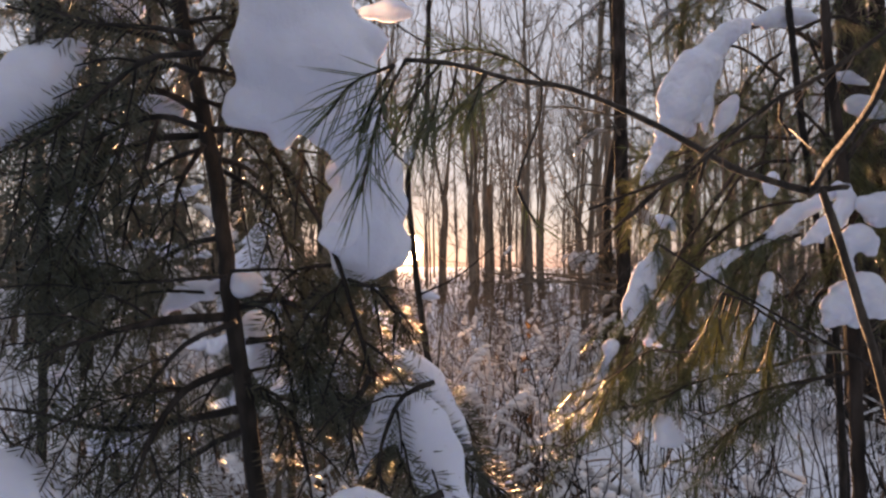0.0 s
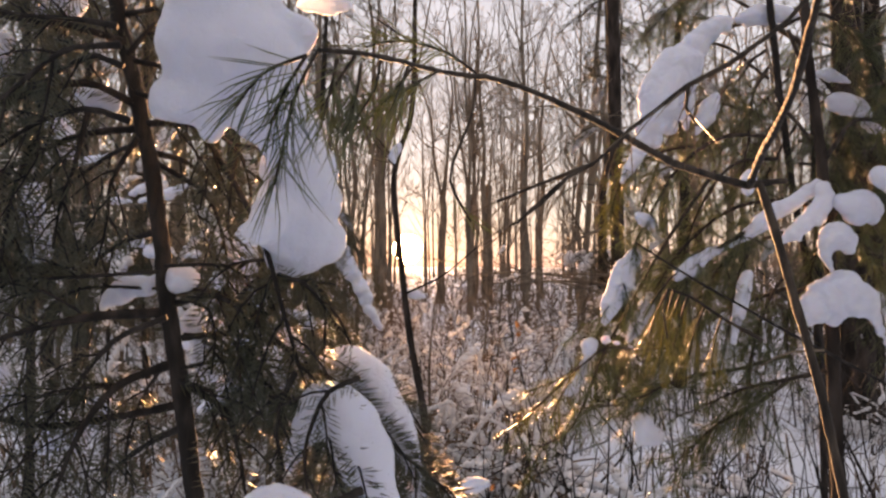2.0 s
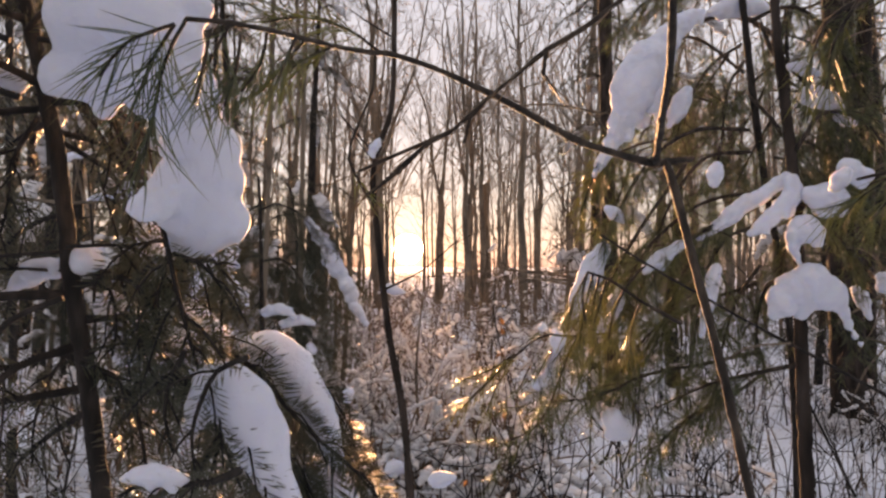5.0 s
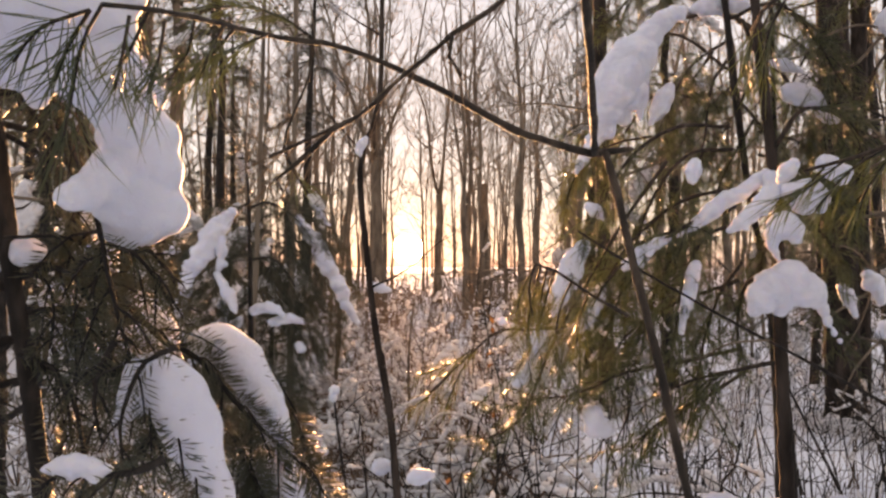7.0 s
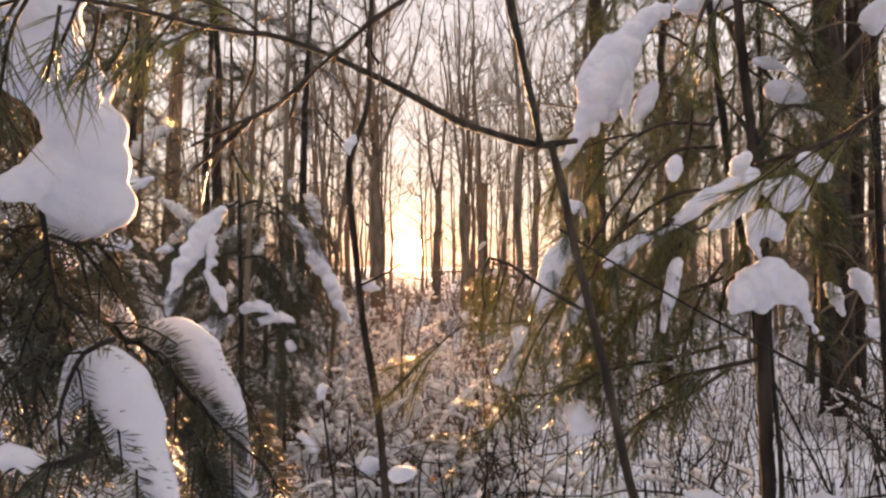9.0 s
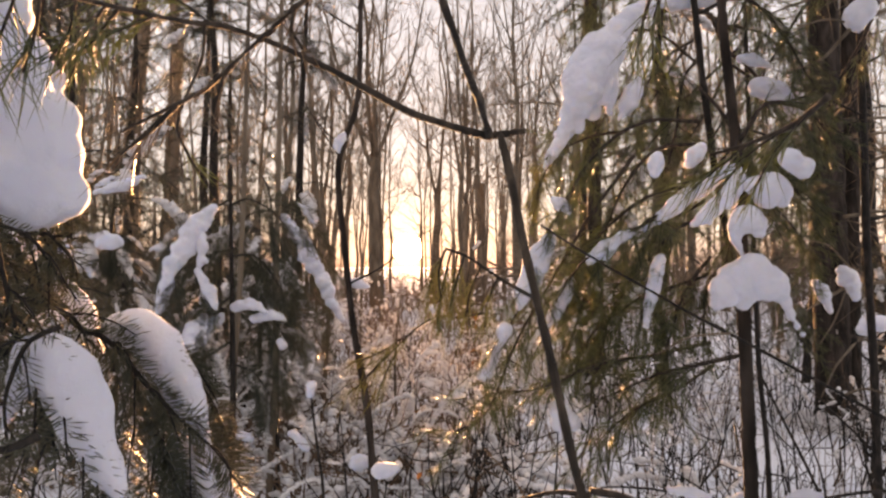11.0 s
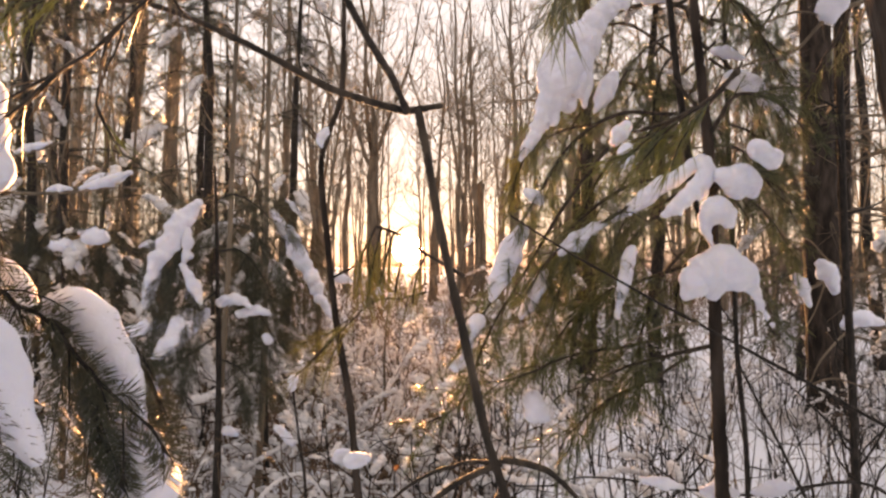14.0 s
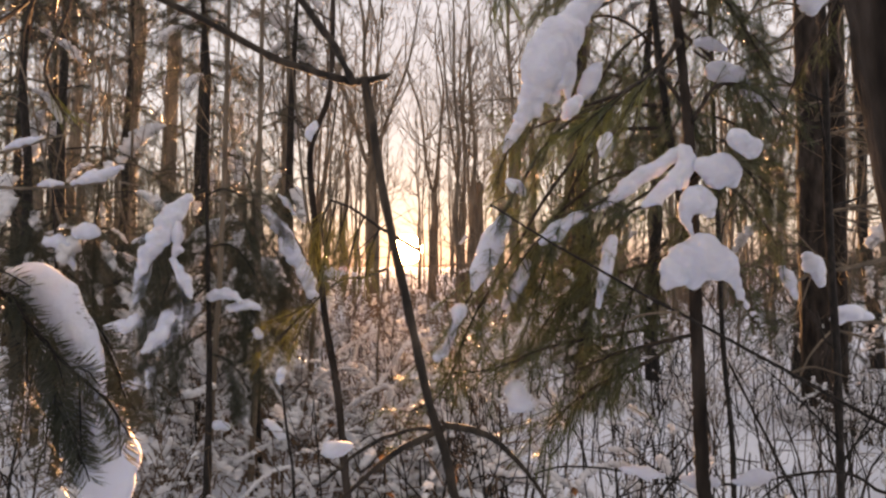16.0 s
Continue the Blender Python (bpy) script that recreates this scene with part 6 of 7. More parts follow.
# the dense inner boughs behind the cushions
for i, p in enumerate((
        [(1.488, 2.705, 1.999), (1.387, 2.738, 1.898), (1.262, 2.771, 1.771), (1.167, 2.805, 1.63)],
        [(1.447, 2.748, 1.901), (1.378, 2.782, 1.751), (1.296, 2.816, 1.598), (1.235, 2.849, 1.464)],
        [(1.462, 2.731, 1.761), (1.394, 2.765, 1.634), (1.335, 2.799, 1.48), (1.31, 2.833, 1.324)],
        [(1.313, 2.785, 2.026), (1.23, 2.818, 1.898), (1.156, 2.852, 1.744), (1.128, 2.886, 1.587)],
        [(1.448, 2.696, 1.598), (1.58, 2.726, 1.582), (1.705, 2.758, 1.497), (1.809, 2.792, 1.377)],
        [(1.469, 2.733, 1.695), (1.619, 2.764, 1.668), (1.768, 2.796, 1.571), (1.885, 2.831, 1.416)],
        [(1.463, 2.699, 1.466), (1.602, 2.731, 1.404), (1.727, 2.764, 1.295), (1.831, 2.797, 1.162)],
        [(1.444, 2.643, 2.066), (1.586, 2.674, 2.033), (1.709, 2.707, 1.933), (1.789, 2.74, 1.809)],
        [(1.447, 2.667, 1.921), (1.572, 2.699, 1.842), (1.662, 2.733, 1.717), (1.709, 2.765, 1.611)])):
    pine_branch(180 + i, p, 0.006, 0.002, hanging_shoots(p, 190 + i, 26, 0.12), POST, size=0.045, per_m=300, width=0.0009, spread=1.25, needle=(PINE_NEEDLE, SPRUCE_NEEDLE)[i % 2])
snow_lump("snow_lump", "thick domed cap of snow on a young tree", [(1.241, 2.058, 1.122, 0.0633, 1.00, 1.00), (1.198, 2.058, 1.105, 0.0550, 1.00, 1.00), (1.286, 2.058, 1.104, 0.0550, 1.00, 1.00), (1.165, 2.059, 1.079, 0.0433, 1.05, 1.00), (1.320, 2.059, 1.079, 0.0333, 1.10, 1.00), (1.140, 2.060, 1.045, 0.0217, 1.30, 1.00), (1.150, 2.060, 1.059, 0.0250, 1.00, 1.00), (1.216, 2.060, 1.050, 0.0250, 1.30, 1.00), (1.221, 2.059, 1.075, 0.0366, 1.00, 1.00), (1.265, 2.059, 1.075, 0.0300, 1.00, 1.00), (1.343, 2.060, 1.042, 0.0183, 1.20, 1.00), (1.358, 2.061, 1.009, 0.0150, 1.40, 1.00), (1.376, 2.062, 0.975, 0.0125, 1.40, 1.00), (1.391, 2.062, 0.950, 0.0083, 1.30, 1.00)], 0.006, "snow caps of the young tree", 0.013, soft=4)
snow_lump("snow_lump", "rounded cap of snow with a hooked tail", [(1.231, 2.054, 1.288, 0.0450, 0.90, 1.00), (1.203, 2.054, 1.265, 0.0283, 1.00, 1.00), (1.256, 2.054, 1.272, 0.0333, 1.00, 1.00), (1.196, 2.055, 1.235, 0.0183, 1.30, 1.00), (1.205, 2.056, 1.208, 0.0117, 1.40, 1.00), (1.213, 2.056, 1.188, 0.0083, 1.30, 1.00), (1.265, 2.055, 1.248, 0.0200, 1.00, 1.00)], 0.005, "snow caps of the young tree", 0.010, soft=4)
snow_lump("snow_lump", "broad cushion of snow on a young tree", [(1.290, 2.051, 1.378, 0.0550, 0.80, 1.00), (1.323, 2.052, 1.367, 0.0400, 0.90, 1.00), (1.253, 2.051, 1.388, 0.0333, 0.90, 1.00), (1.286, 2.052, 1.348, 0.0366, 0.80, 1.00), (1.333, 2.052, 1.345, 0.0233, 1.00, 1.00)], 0.006, "snow caps of the young tree", 0.013, soft=4)
snow_strip("snow_strip", "slanting roll of snow on a side twig", [(1.203, 2.080, 1.433), (1.210, 2.081, 1.396), (1.176, 2.082, 1.349), (1.132, 2.083, 1.312), (1.099, 2.084, 1.285), (1.080, 2.084, 1.271)], (0.0220, 0.0254, 0.0254, 0.0254, 0.0220, 0.0118), 0.005, "snow caps of the young tree", 0.9, 81, 0.006, 0.35)
snow_lump("snow_lump", "lump of snow on a side branch", [(1.332, 1.994, 1.454, 0.039, 0.800), (1.365, 1.995, 1.429, 0.032)], 0.008, "snow caps of the young tree", 0.013, soft=4)
snow_lump("snow_lump", "pointed tongue of snow on a dry twig", [(1.936, 3.004, 1.077, 0.022), (1.956, 3.005, 1.050, 0.032, 0.900), (1.973, 3.006, 1.018, 0.029, 1.100), (1.990, 3.007, 0.985, 0.019, 1.300), (1.999, 3.007, 0.958, 0.012, 1.400)], 0.006, "snow caps of the young tree", 0.012, soft=5)
snow_lump("snow_lump", "hanging clump of snow on a dry twig", [(2.053, 3.003, 1.130, 0.029, 0.800), (2.077, 3.004, 1.103, 0.044, 0.900), (2.096, 3.005, 1.065, 0.034, 1.100), (2.108, 3.006, 1.026, 0.022, 1.300), (2.048, 3.004, 1.089, 0.024, 1.200)], 0.006, "snow caps of the young tree", 0.014, soft=5)
snow_lump("snow_lump", "flat lump of snow on a dry twig", [(2.811, 4.011, 0.821, 0.084, 0.600), (2.746, 4.012, 0.789, 0.045, 0.800), (2.892, 4.012, 0.805, 0.058, 0.500)], 0.012, "snow caps of the young tree", 0.013, soft=4)
snow_lump("snow_lump", "lump of snow high on a branch", [(1.690, 2.281, 1.965, 0.041, 1.200), (1.718, 2.280, 1.993, 0.041)], 0.009, "snow caps of the young tree", 0.013, soft=4)

# a bare pole leaning across
POLE = thing("leaning_stem", "thin bare dead stem leaning across the undergrowth", "branch", at=(1.626, 1.989, 0.698))
base_at = np.array(POLE.location)
near_wood("stem", rooted([(1.946, 1.993, 0.535), (1.818, 1.992, 0.599), (1.626, 1.989, 0.698), (1.466, 1.987, 0.788), (1.306, 1.984, 0.874), (1.146, 1.982, 0.959), (0.986, 1.980, 1.045), (0.842, 1.978, 1.128), (0.730, 1.976, 1.191), (0.614, 1.974, 1.264)]), 0.0088, 0.0030, POLE, SPRUCE_BARK, 17, 8)
near_wood("twig", [(1.146, 1.982, 0.959), (1.034, 1.982, 0.948), (0.938, 1.984, 0.900)], 0.004, 0.002, POLE, TREE_BARK, 18, 6)
near_wood("twig", [(1.466, 1.987, 0.788), (1.530, 1.986, 0.804), (1.626, 1.987, 0.775)], 0.004, 0.002, POLE, TREE_BARK, 19, 6)


# a broken branch lying low over the snow
LOW = thing("fallen_branch", "thin dark broken branch lying low over the snow", "branch", at=(1.898, 2.324, 0.310))
base_at = np.array(LOW.location)
near_wood("limb", rooted([(2.047, 2.327, 0.198), (1.898, 2.323, 0.362), (1.758, 2.271, 0.426), (1.586, 2.221, 0.430), (1.444, 2.222, 0.405), (1.337, 2.222, 0.402), (1.194, 2.221, 0.419), (1.016, 2.220, 0.448), (0.856, 2.220, 0.455), (0.767, 2.221, 0.434)]), 0.0085, 0.003, LOW, SPRUCE_BARK, 61, 8)
near_wood("twig", [(1.586, 2.221, 0.430), (1.491, 2.172, 0.397), (1.381, 2.124, 0.328)], 0.004, 0.002, LOW, SPRUCE_BARK, 62, 6)
near_wood("twig", [(1.194, 2.221, 0.419), (1.138, 2.270, 0.455), (1.060, 2.319, 0.496)], 0.0035, 0.0015, LOW, SPRUCE_BARK, 63, 6)
near_wood("twig", [(1.758, 2.271, 0.426), (1.731, 2.320, 0.478), (1.721, 2.368, 0.559)], 0.004, 0.002, LOW, SPRUCE_BARK, 64, 6)
snow_strip("snow_strip", "small roll of snow on a fallen branch", [(1.176, 2.221, 0.428), (1.105, 2.221, 0.443), (1.043, 2.220, 0.451)], (0.010, 0.018, 0.008), 0.006, "snow on the fallen branch", 0.9, 71, 0.012, 0.8)
snow_strip("snow_strip", "small roll of snow on a fallen branch", [(1.355, 2.222, 0.405), (1.292, 2.221, 0.416), (1.239, 2.221, 0.416)], (0.012, 0.024, 0.012), 0.006, "snow on the fallen branch", 0.9, 72, 0.012, 0.8)
snow_strip("snow_strip", "small roll of snow on a fallen branch", [(1.524, 2.221, 0.430), (1.461, 2.221, 0.423), (1.399, 2.221, 0.409)], (0.010, 0.022, 0.010), 0.006, "snow on the fallen branch", 0.9, 73, 0.012, 0.8)


# ---- slim stems of the middle distance ----
def slim_stem(seed, p, r0, r1, label, twigs=10, bark=TREE_BARK):
    p = rooted(p)
    home = np.array(p[0])
    ob = thing("sapling", label, "tree", "slim bare saplings", home)
    rng = rng_of(seed)
    c = curve(np.asarray(p) - home, 0.04)
    s = Shape()
    tube(s, c, r0, r1, 9, rng, 0.05)
    part("stem", s.mesh("stem", bark), ob)
    for i in range(twigs):
        w = Shape()
        b = c[int(rng.uniform(0.25, 1) * (len(c) - 1))]
        way = rng.normal(size=3) * np.array([1, 1, 0.3]) + np.array([0, 0, 0.8])
        way /= np.linalg.norm(way)
        ln = rng.uniform(0.15, 0.5)
        q = curve([b, b + way * ln * 0.5 + rng.normal(size=3) * 0.02, b + way * ln + np.array([0, 0, 0.05])], 0.05)
        tube(w, q, r1 * 0.5, 0.0015, 4)
        for _ in range(3):
            e = q[int(rng.integers(1, len(q)))]
            tube(w, np.array([e, e + (way + rng.normal(size=3) * 0.6) * ln * 0.4]), 0.002, 0.001, 3)
        part("twig", w.mesh("twig", bark), ob)


slim_stem(1, [(0.094, 3.341, -0.323), (0.028, 3.333, -0.002), (-0.018, 3.320, 0.480), (-0.088, 3.360, 0.851), (-0.138, 3.400, 1.233), (-0.171, 3.391, 1.592), (-0.147, 3.436, 1.767), (-0.085, 3.480, 2.004), (-0.071, 3.466, 2.543)], 0.022, 0.012, "slim leaning sapling with a kinked stem", 6, OLD_PINE_BARK)
slim_stem(2, [(-0.924, 5.055, -0.836), (-0.891, 5.038, -0.188), (-0.859, 5.021, 0.459), (-0.851, 5.004, 1.107), (-0.831, 4.974, 2.240), (-0.810, 4.947, 3.293)], 0.026, 0.014, "slim upright bare sapling", 14)
slim_stem(3, [(-1.159, 4.853, -0.757), (-1.128, 4.837, -0.135), (-1.093, 4.820, 0.486), (-1.054, 4.804, 1.108), (-1.015, 4.776, 2.196), (-0.988, 4.749, 3.206)], 0.024, 0.012, "slim upright bare sapling", 14)
slim_stem(4, [(1.694, 2.933, -0.006), (1.683, 2.923, 0.369), (1.647, 2.913, 0.744), (1.631, 2.903, 1.118), (1.612, 2.892, 1.540), (1.589, 2.874, 2.242)], 0.013, 0.008, "thin dark sapling beside a thicker one", 10, SPRUCE_BARK)
slim_stem(5, [(-0.030, 5.553, -0.767), (-0.021, 5.539, -0.232), (-0.039, 5.523, 0.391), (0.006, 5.509, 0.926)], 0.018, 0.006, "short thin bare sapling", 8)
slim_stem(6, [(2.154, 3.236, -0.124), (2.025, 3.228, 0.186), (1.922, 3.222, 0.393), (1.792, 3.215, 0.651)], 0.011, 0.005, "thin bent twig rising from the snow", 6, SPRUCE_BARK)
slim_stem(7, [(2.081, 2.831, 0.034), (2.074, 2.822, 0.396), (2.060, 2.813, 0.757), (2.033, 2.801, 1.209), (2.017, 2.787, 1.752), (1.999, 2.772, 2.317)], 0.019, 0.014, "slim dark upright bare sapling", 14, SPRUCE_BARK)


# ---- snow-bent young spruces on the far side of the gap ----
def bent_spruce(at, label, trunk, boughs, loads, seed):
    """A young spruce of the middle distance: a stem, drooping boughs, and snow along some of them."""
    ob = thing("snowy_spruce", label, "tree", "snow-bent young spruces", at)
    home = np.array(at)
    s = Shape()
    tube(s, curve(np.asarray(rooted(trunk)) - home, 0.05), 0.028, 0.007, 9, rng_of(seed), 0.04)
    part("trunk", s.mesh("trunk", SPRUCE_BARK), ob)
    for i, p in enumerate(boughs):
        w, n = Shape(), Shape()
        spruce_fan(w, n, np.asarray(p) - home, rng_of(seed + i + 1), r0=0.006, twigs=17, reach=0.26, droop=0.5, size=0.024, per_m=420, width=0.0016)
        b = part("branch", w.mesh("branch", SPRUCE_BARK), ob)
        part("needles", n.mesh("needles", SPRUCE_NEEDLE, False), b, "dark green needles")
    for i, (p, r) in enumerate(loads):
        p, r = [(x, y - 0.05, z + 0.012) for x, y, z in p], [0.8 * v for v in r]
        snow_strip("snow_strip", "snow sagging along a young spruce's branch", p, r, 0.011, "snow on the bent spruces", 0.9, seed + 50 + i, 0.02, 1.0)


bent_spruce((-0.879, 4.036, -0.117), "young spruce with branches bent down by snow", [(-0.879, 4.039, -0.247), (-0.863, 4.022, 0.401), (-0.869, 4.005, 1.048), (-0.879, 3.992, 1.565), (-0.889, 3.988, 1.695)],
            [[(-0.879, 3.993, 1.533), (-0.942, 3.895, 1.460), (-1.050, 3.850, 1.269), (-1.169, 3.806, 1.021)], [(-0.876, 3.994, 1.501), (-0.766, 3.993, 1.533), (-0.604, 3.995, 1.436), (-0.474, 4.000, 1.242)], [(-0.873, 4.000, 1.242), (-0.958, 3.901, 1.207), (-1.034, 3.856, 1.020), (-1.077, 3.812, 0.806)], [(-0.869, 4.007, 0.983), (-0.989, 3.910, 0.861), (-1.096, 3.865, 0.677), (-1.169, 3.820, 0.499)],
             [(-0.869, 4.009, 0.918), (-0.701, 4.009, 0.918), (-0.572, 4.013, 0.756), (-0.507, 4.018, 0.562)], [(-0.869, 4.014, 0.724), (-1.057, 4.017, 0.595), (-1.219, 4.022, 0.401), (-1.284, 4.027, 0.206)], [(-0.869, 4.001, 1.209), (-0.761, 4.101, 1.211), (-0.629, 4.105, 1.045), (-0.562, 4.111, 0.846)], [(-0.863, 4.017, 0.595), (-0.733, 4.019, 0.530), (-0.604, 4.024, 0.336)]],
            [([(-0.926, 3.894, 1.466), (-1.022, 3.858, 1.332), (-1.089, 3.831, 1.206), (-1.175, 3.806, 1.006)], (0.03, 0.055, 0.05, 0.02)), ([(-0.991, 3.857, 1.363), (-0.975, 3.860, 1.238), (-0.991, 3.863, 1.129)], (0.02, 0.035, 0.015)), ([(-0.974, 3.910, 0.861), (-1.041, 3.883, 0.769), (-1.127, 3.866, 0.631)], (0.03, 0.055, 0.025)),
             ([(-0.847, 4.009, 0.902), (-0.750, 4.008, 0.934), (-0.669, 4.010, 0.886)], (0.025, 0.035, 0.02)), ([(-0.991, 3.864, 1.113), (-0.925, 3.857, 0.989), (-0.894, 3.859, 0.911)], (0.02, 0.04, 0.02)), ([(-1.190, 3.862, 0.802), (-1.246, 3.863, 0.740), (-1.283, 3.863, 0.771)], (0.03, 0.035, 0.02)), ([(-1.190, 3.871, 0.459), (-1.246, 3.872, 0.413)], (0.03, 0.04))], 300)
bent_spruce((-0.909, 5.235, -0.073), "young spruce with a long streak of snow down one side", [(-0.900, 5.240, -0.242), (-0.909, 5.217, 0.600), (-0.921, 5.198, 1.358), (-0.963, 5.188, 1.737), (-1.006, 5.186, 1.821)],
            [[(-0.942, 5.190, 1.653), (-0.752, 5.092, 1.560), (-0.586, 5.100, 1.271), (-0.421, 5.111, 0.859)], [(-0.934, 5.192, 1.569), (-1.111, 5.193, 1.527), (-1.279, 5.200, 1.274)], [(-0.917, 5.198, 1.358), (-0.732, 5.203, 1.148), (-0.563, 5.212, 0.811)], [(-0.917, 5.199, 1.316), (-1.069, 5.203, 1.148), (-1.195, 5.211, 0.853)], [(-0.913, 5.209, 0.937), (-0.690, 5.213, 0.769), (-0.521, 5.221, 0.474)], [(-0.913, 5.209, 0.937), (-1.069, 5.213, 0.769), (-1.174, 5.221, 0.474)]],
            [([(-0.814, 5.094, 1.499), (-0.669, 5.099, 1.313), (-0.545, 5.105, 1.065), (-0.380, 5.114, 0.735)], (0.03, 0.055, 0.05, 0.02)), ([(-0.710, 5.091, 1.602), (-0.648, 5.093, 1.540), (-0.595, 5.095, 1.457)], (0.015, 0.025, 0.015))], 330)
bent_spruce((-2.632, 5.640, -0.257), "young spruce half hidden in the wood, snow on its boughs", [(-2.632, 5.642, -0.348), (-2.623, 5.619, 0.559), (-2.641, 5.597, 1.376), (-2.678, 5.583, 1.920)],
            [[(-2.641, 5.597, 1.376), (-2.445, 5.497, 1.371), (-2.266, 5.500, 1.282), (-2.222, 5.506, 1.060)], [(-2.641, 5.595, 1.466), (-2.712, 5.497, 1.371), (-2.846, 5.503, 1.149)], [(-2.632, 5.604, 1.104), (-2.356, 5.509, 0.926), (-2.177, 5.517, 0.614)], [(-2.632, 5.607, 1.013), (-2.801, 5.510, 0.881), (-2.979, 5.518, 0.570)], [(-2.655, 5.588, 1.738), (-2.451, 5.588, 1.738), (-2.224, 5.587, 1.784)]],
            [([(-2.623, 5.500, 1.282), (-2.512, 5.500, 1.260), (-2.445, 5.503, 1.149), (-2.400, 5.506, 1.060)], (0.04, 0.06, 0.05, 0.02)), ([(-2.400, 5.497, 1.371), (-2.320, 5.497, 1.380), (-2.266, 5.498, 1.349)], (0.03, 0.045, 0.025)), ([(-2.428, 5.587, 1.761), (-2.337, 5.586, 1.806), (-2.247, 5.585, 1.838)], (0.02, 0.04, 0.02)), ([(-1.932, 5.500, 1.282), (-1.843, 5.500, 1.282)], (0.03, 0.04))], 360)


# tongues of snow on the drooping boughs
snow_strip("snow_strip", "tongue of snow on a young spruce's drooping bough", [(-0.924, 4.015, 0.870), (-0.979, 4.017, 0.821), (-1.044, 4.018, 0.756), (-1.126, 4.020, 0.675), (-1.197, 4.022, 0.603)], (0.0195, 0.0358, 0.0455, 0.0358, 0.0163), 0.0104, "snow on the bent spruces", 0.9, 400, 0.008, 0.5)
snow_strip("snow_strip", "tongue of snow on a young spruce's drooping bough", [(-1.464, 4.019, 0.740), (-1.369, 4.018, 0.759), (-1.262, 4.018, 0.772), (-1.171, 4.017, 0.788)], (0.0163, 0.0293, 0.0325, 0.0163), 0.0104, "snow on the bent spruces", 0.9, 401, 0.008, 0.5)
snow_strip("snow_strip", "tongue of snow on a young spruce's drooping bough", [(-1.223, 4.008, 1.162), (-1.243, 4.010, 1.064), (-1.265, 4.013, 0.973), (-1.285, 4.015, 0.892)], (0.0260, 0.0423, 0.0390, 0.0195), 0.0104, "snow on the bent spruces", 0.9, 402, 0.008, 0.5)
snow_strip("snow_strip", "tongue of snow on a young spruce's drooping bough", [(-1.581, 4.003, 1.318), (-1.516, 4.004, 1.285), (-1.613, 4.004, 1.285)], (0.0293, 0.0325, 0.0390), 0.0104, "snow on the bent spruces", 0.9, 403, 0.008, 0.5)
snow_strip("snow_strip", "tongue of snow on a young spruce's drooping bough", [(-1.035, 4.011, 1.016), (-1.015, 4.013, 0.960), (-0.989, 4.014, 0.902)], (0.0195, 0.0325, 0.0195), 0.0104, "snow on the bent spruces", 0.9, 404, 0.008, 0.5)
snow_strip("snow_strip", "tongue of snow on a young spruce's drooping bough", [(-0.589, 4.019, 0.714), (-0.563, 4.020, 0.691)], (0.0293, 0.0228), 0.0104, "snow on the bent spruces", 0.9, 407, 0.008, 0.5)
snow_strip("snow_strip", "tongue of snow on a young spruce's drooping bough", [(-0.534, 4.033, 0.203), (-0.489, 4.034, 0.155), (-0.443, 4.035, 0.106)], (0.0195, 0.0260, 0.0260), 0.0104, "snow on the bent spruces", 0.9, 408, 0.008, 0.5)
snow_strip("snow_strip", "tongue of snow on a young spruce's drooping bough", [(-0.814, 4.033, 0.181), (-0.762, 4.034, 0.161)], (0.0293, 0.0228), 0.0104, "snow on the bent spruces", 0.9, 409, 0.008, 0.5)
snow_strip("snow_strip", "tongue of snow on a young spruce's drooping bough", [(-0.752, 4.016, 0.853), (-0.638, 4.015, 0.870), (-0.567, 4.016, 0.844)], (0.0228, 0.0325, 0.0163), 0.0104, "snow on the bent spruces", 0.9, 410, 0.008, 0.5)
snow_strip("snow_strip", "tongue of snow on a young spruce's drooping bough", [(-1.197, 4.025, 0.480), (-1.217, 4.028, 0.398)], (0.0293, 0.0228), 0.0104, "snow on the bent spruces", 0.9, 411, 0.008, 0.5)
snow_strip("snow_strip", "cushion of snow on a low branch", [(-0.097, 3.433, 0.184), (-0.050, 3.433, 0.198), (-0.006, 3.433, 0.189)], (0.0249, 0.0387, 0.0221), 0.0088, "snow on the bent spruces", 0.9, 420, 0.008, 0.5)
snow_strip("snow_strip", "small cushion of snow in the crook of a sapling", [(-0.178, 3.392, 1.731), (-0.161, 3.392, 1.764), (-0.139, 3.391, 1.797)], (0.0193, 0.0221, 0.0111), 0.0088, "snow on the bent spruces", 0.9, 421, 0.008, 0.5)
snow_strip("snow_strip", "small cushion of snow on a twig", [(-0.122, 3.410, 1.073), (-0.078, 3.410, 1.068), (-0.023, 3.410, 1.051)], (0.0249, 0.0249, 0.0111), 0.0088, "snow on the bent spruces", 0.9, 422, 0.008, 0.5)
slim_stem(8, [(-0.206, 3.236, 0.055), (-0.232, 3.230, 0.289), (-0.258, 3.225, 0.497), (-0.266, 3.223, 0.580)], 0.010, 0.005, "thin dark stick with a round cap of snow", 3, SPRUCE_BARK)
snow_lump("snow_lump", "round cap of snow on a stick", [(-0.264, 3.222, 0.604, 0.026, 0.9, 1.0), (-0.269, 3.223, 0.570, 0.022, 1.1, 1.0)], 0.005, "snow on the bent spruces", 0.006, soft=5)
slim_stem(9, [(-2.435, 4.248, -0.370), (-2.418, 4.221, 0.654), (-2.435, 4.194, 1.677), (-2.441, 4.167, 2.701), (-2.455, 4.149, 3.383)], 0.03, 0.02, "slim upright bare sapling", 12, SPRUCE_BARK)
SIDE = thing("dead_branch", "level dry branch with rolls of snow", "branch", "dry branches", (-2.435, 4.194, 1.677))
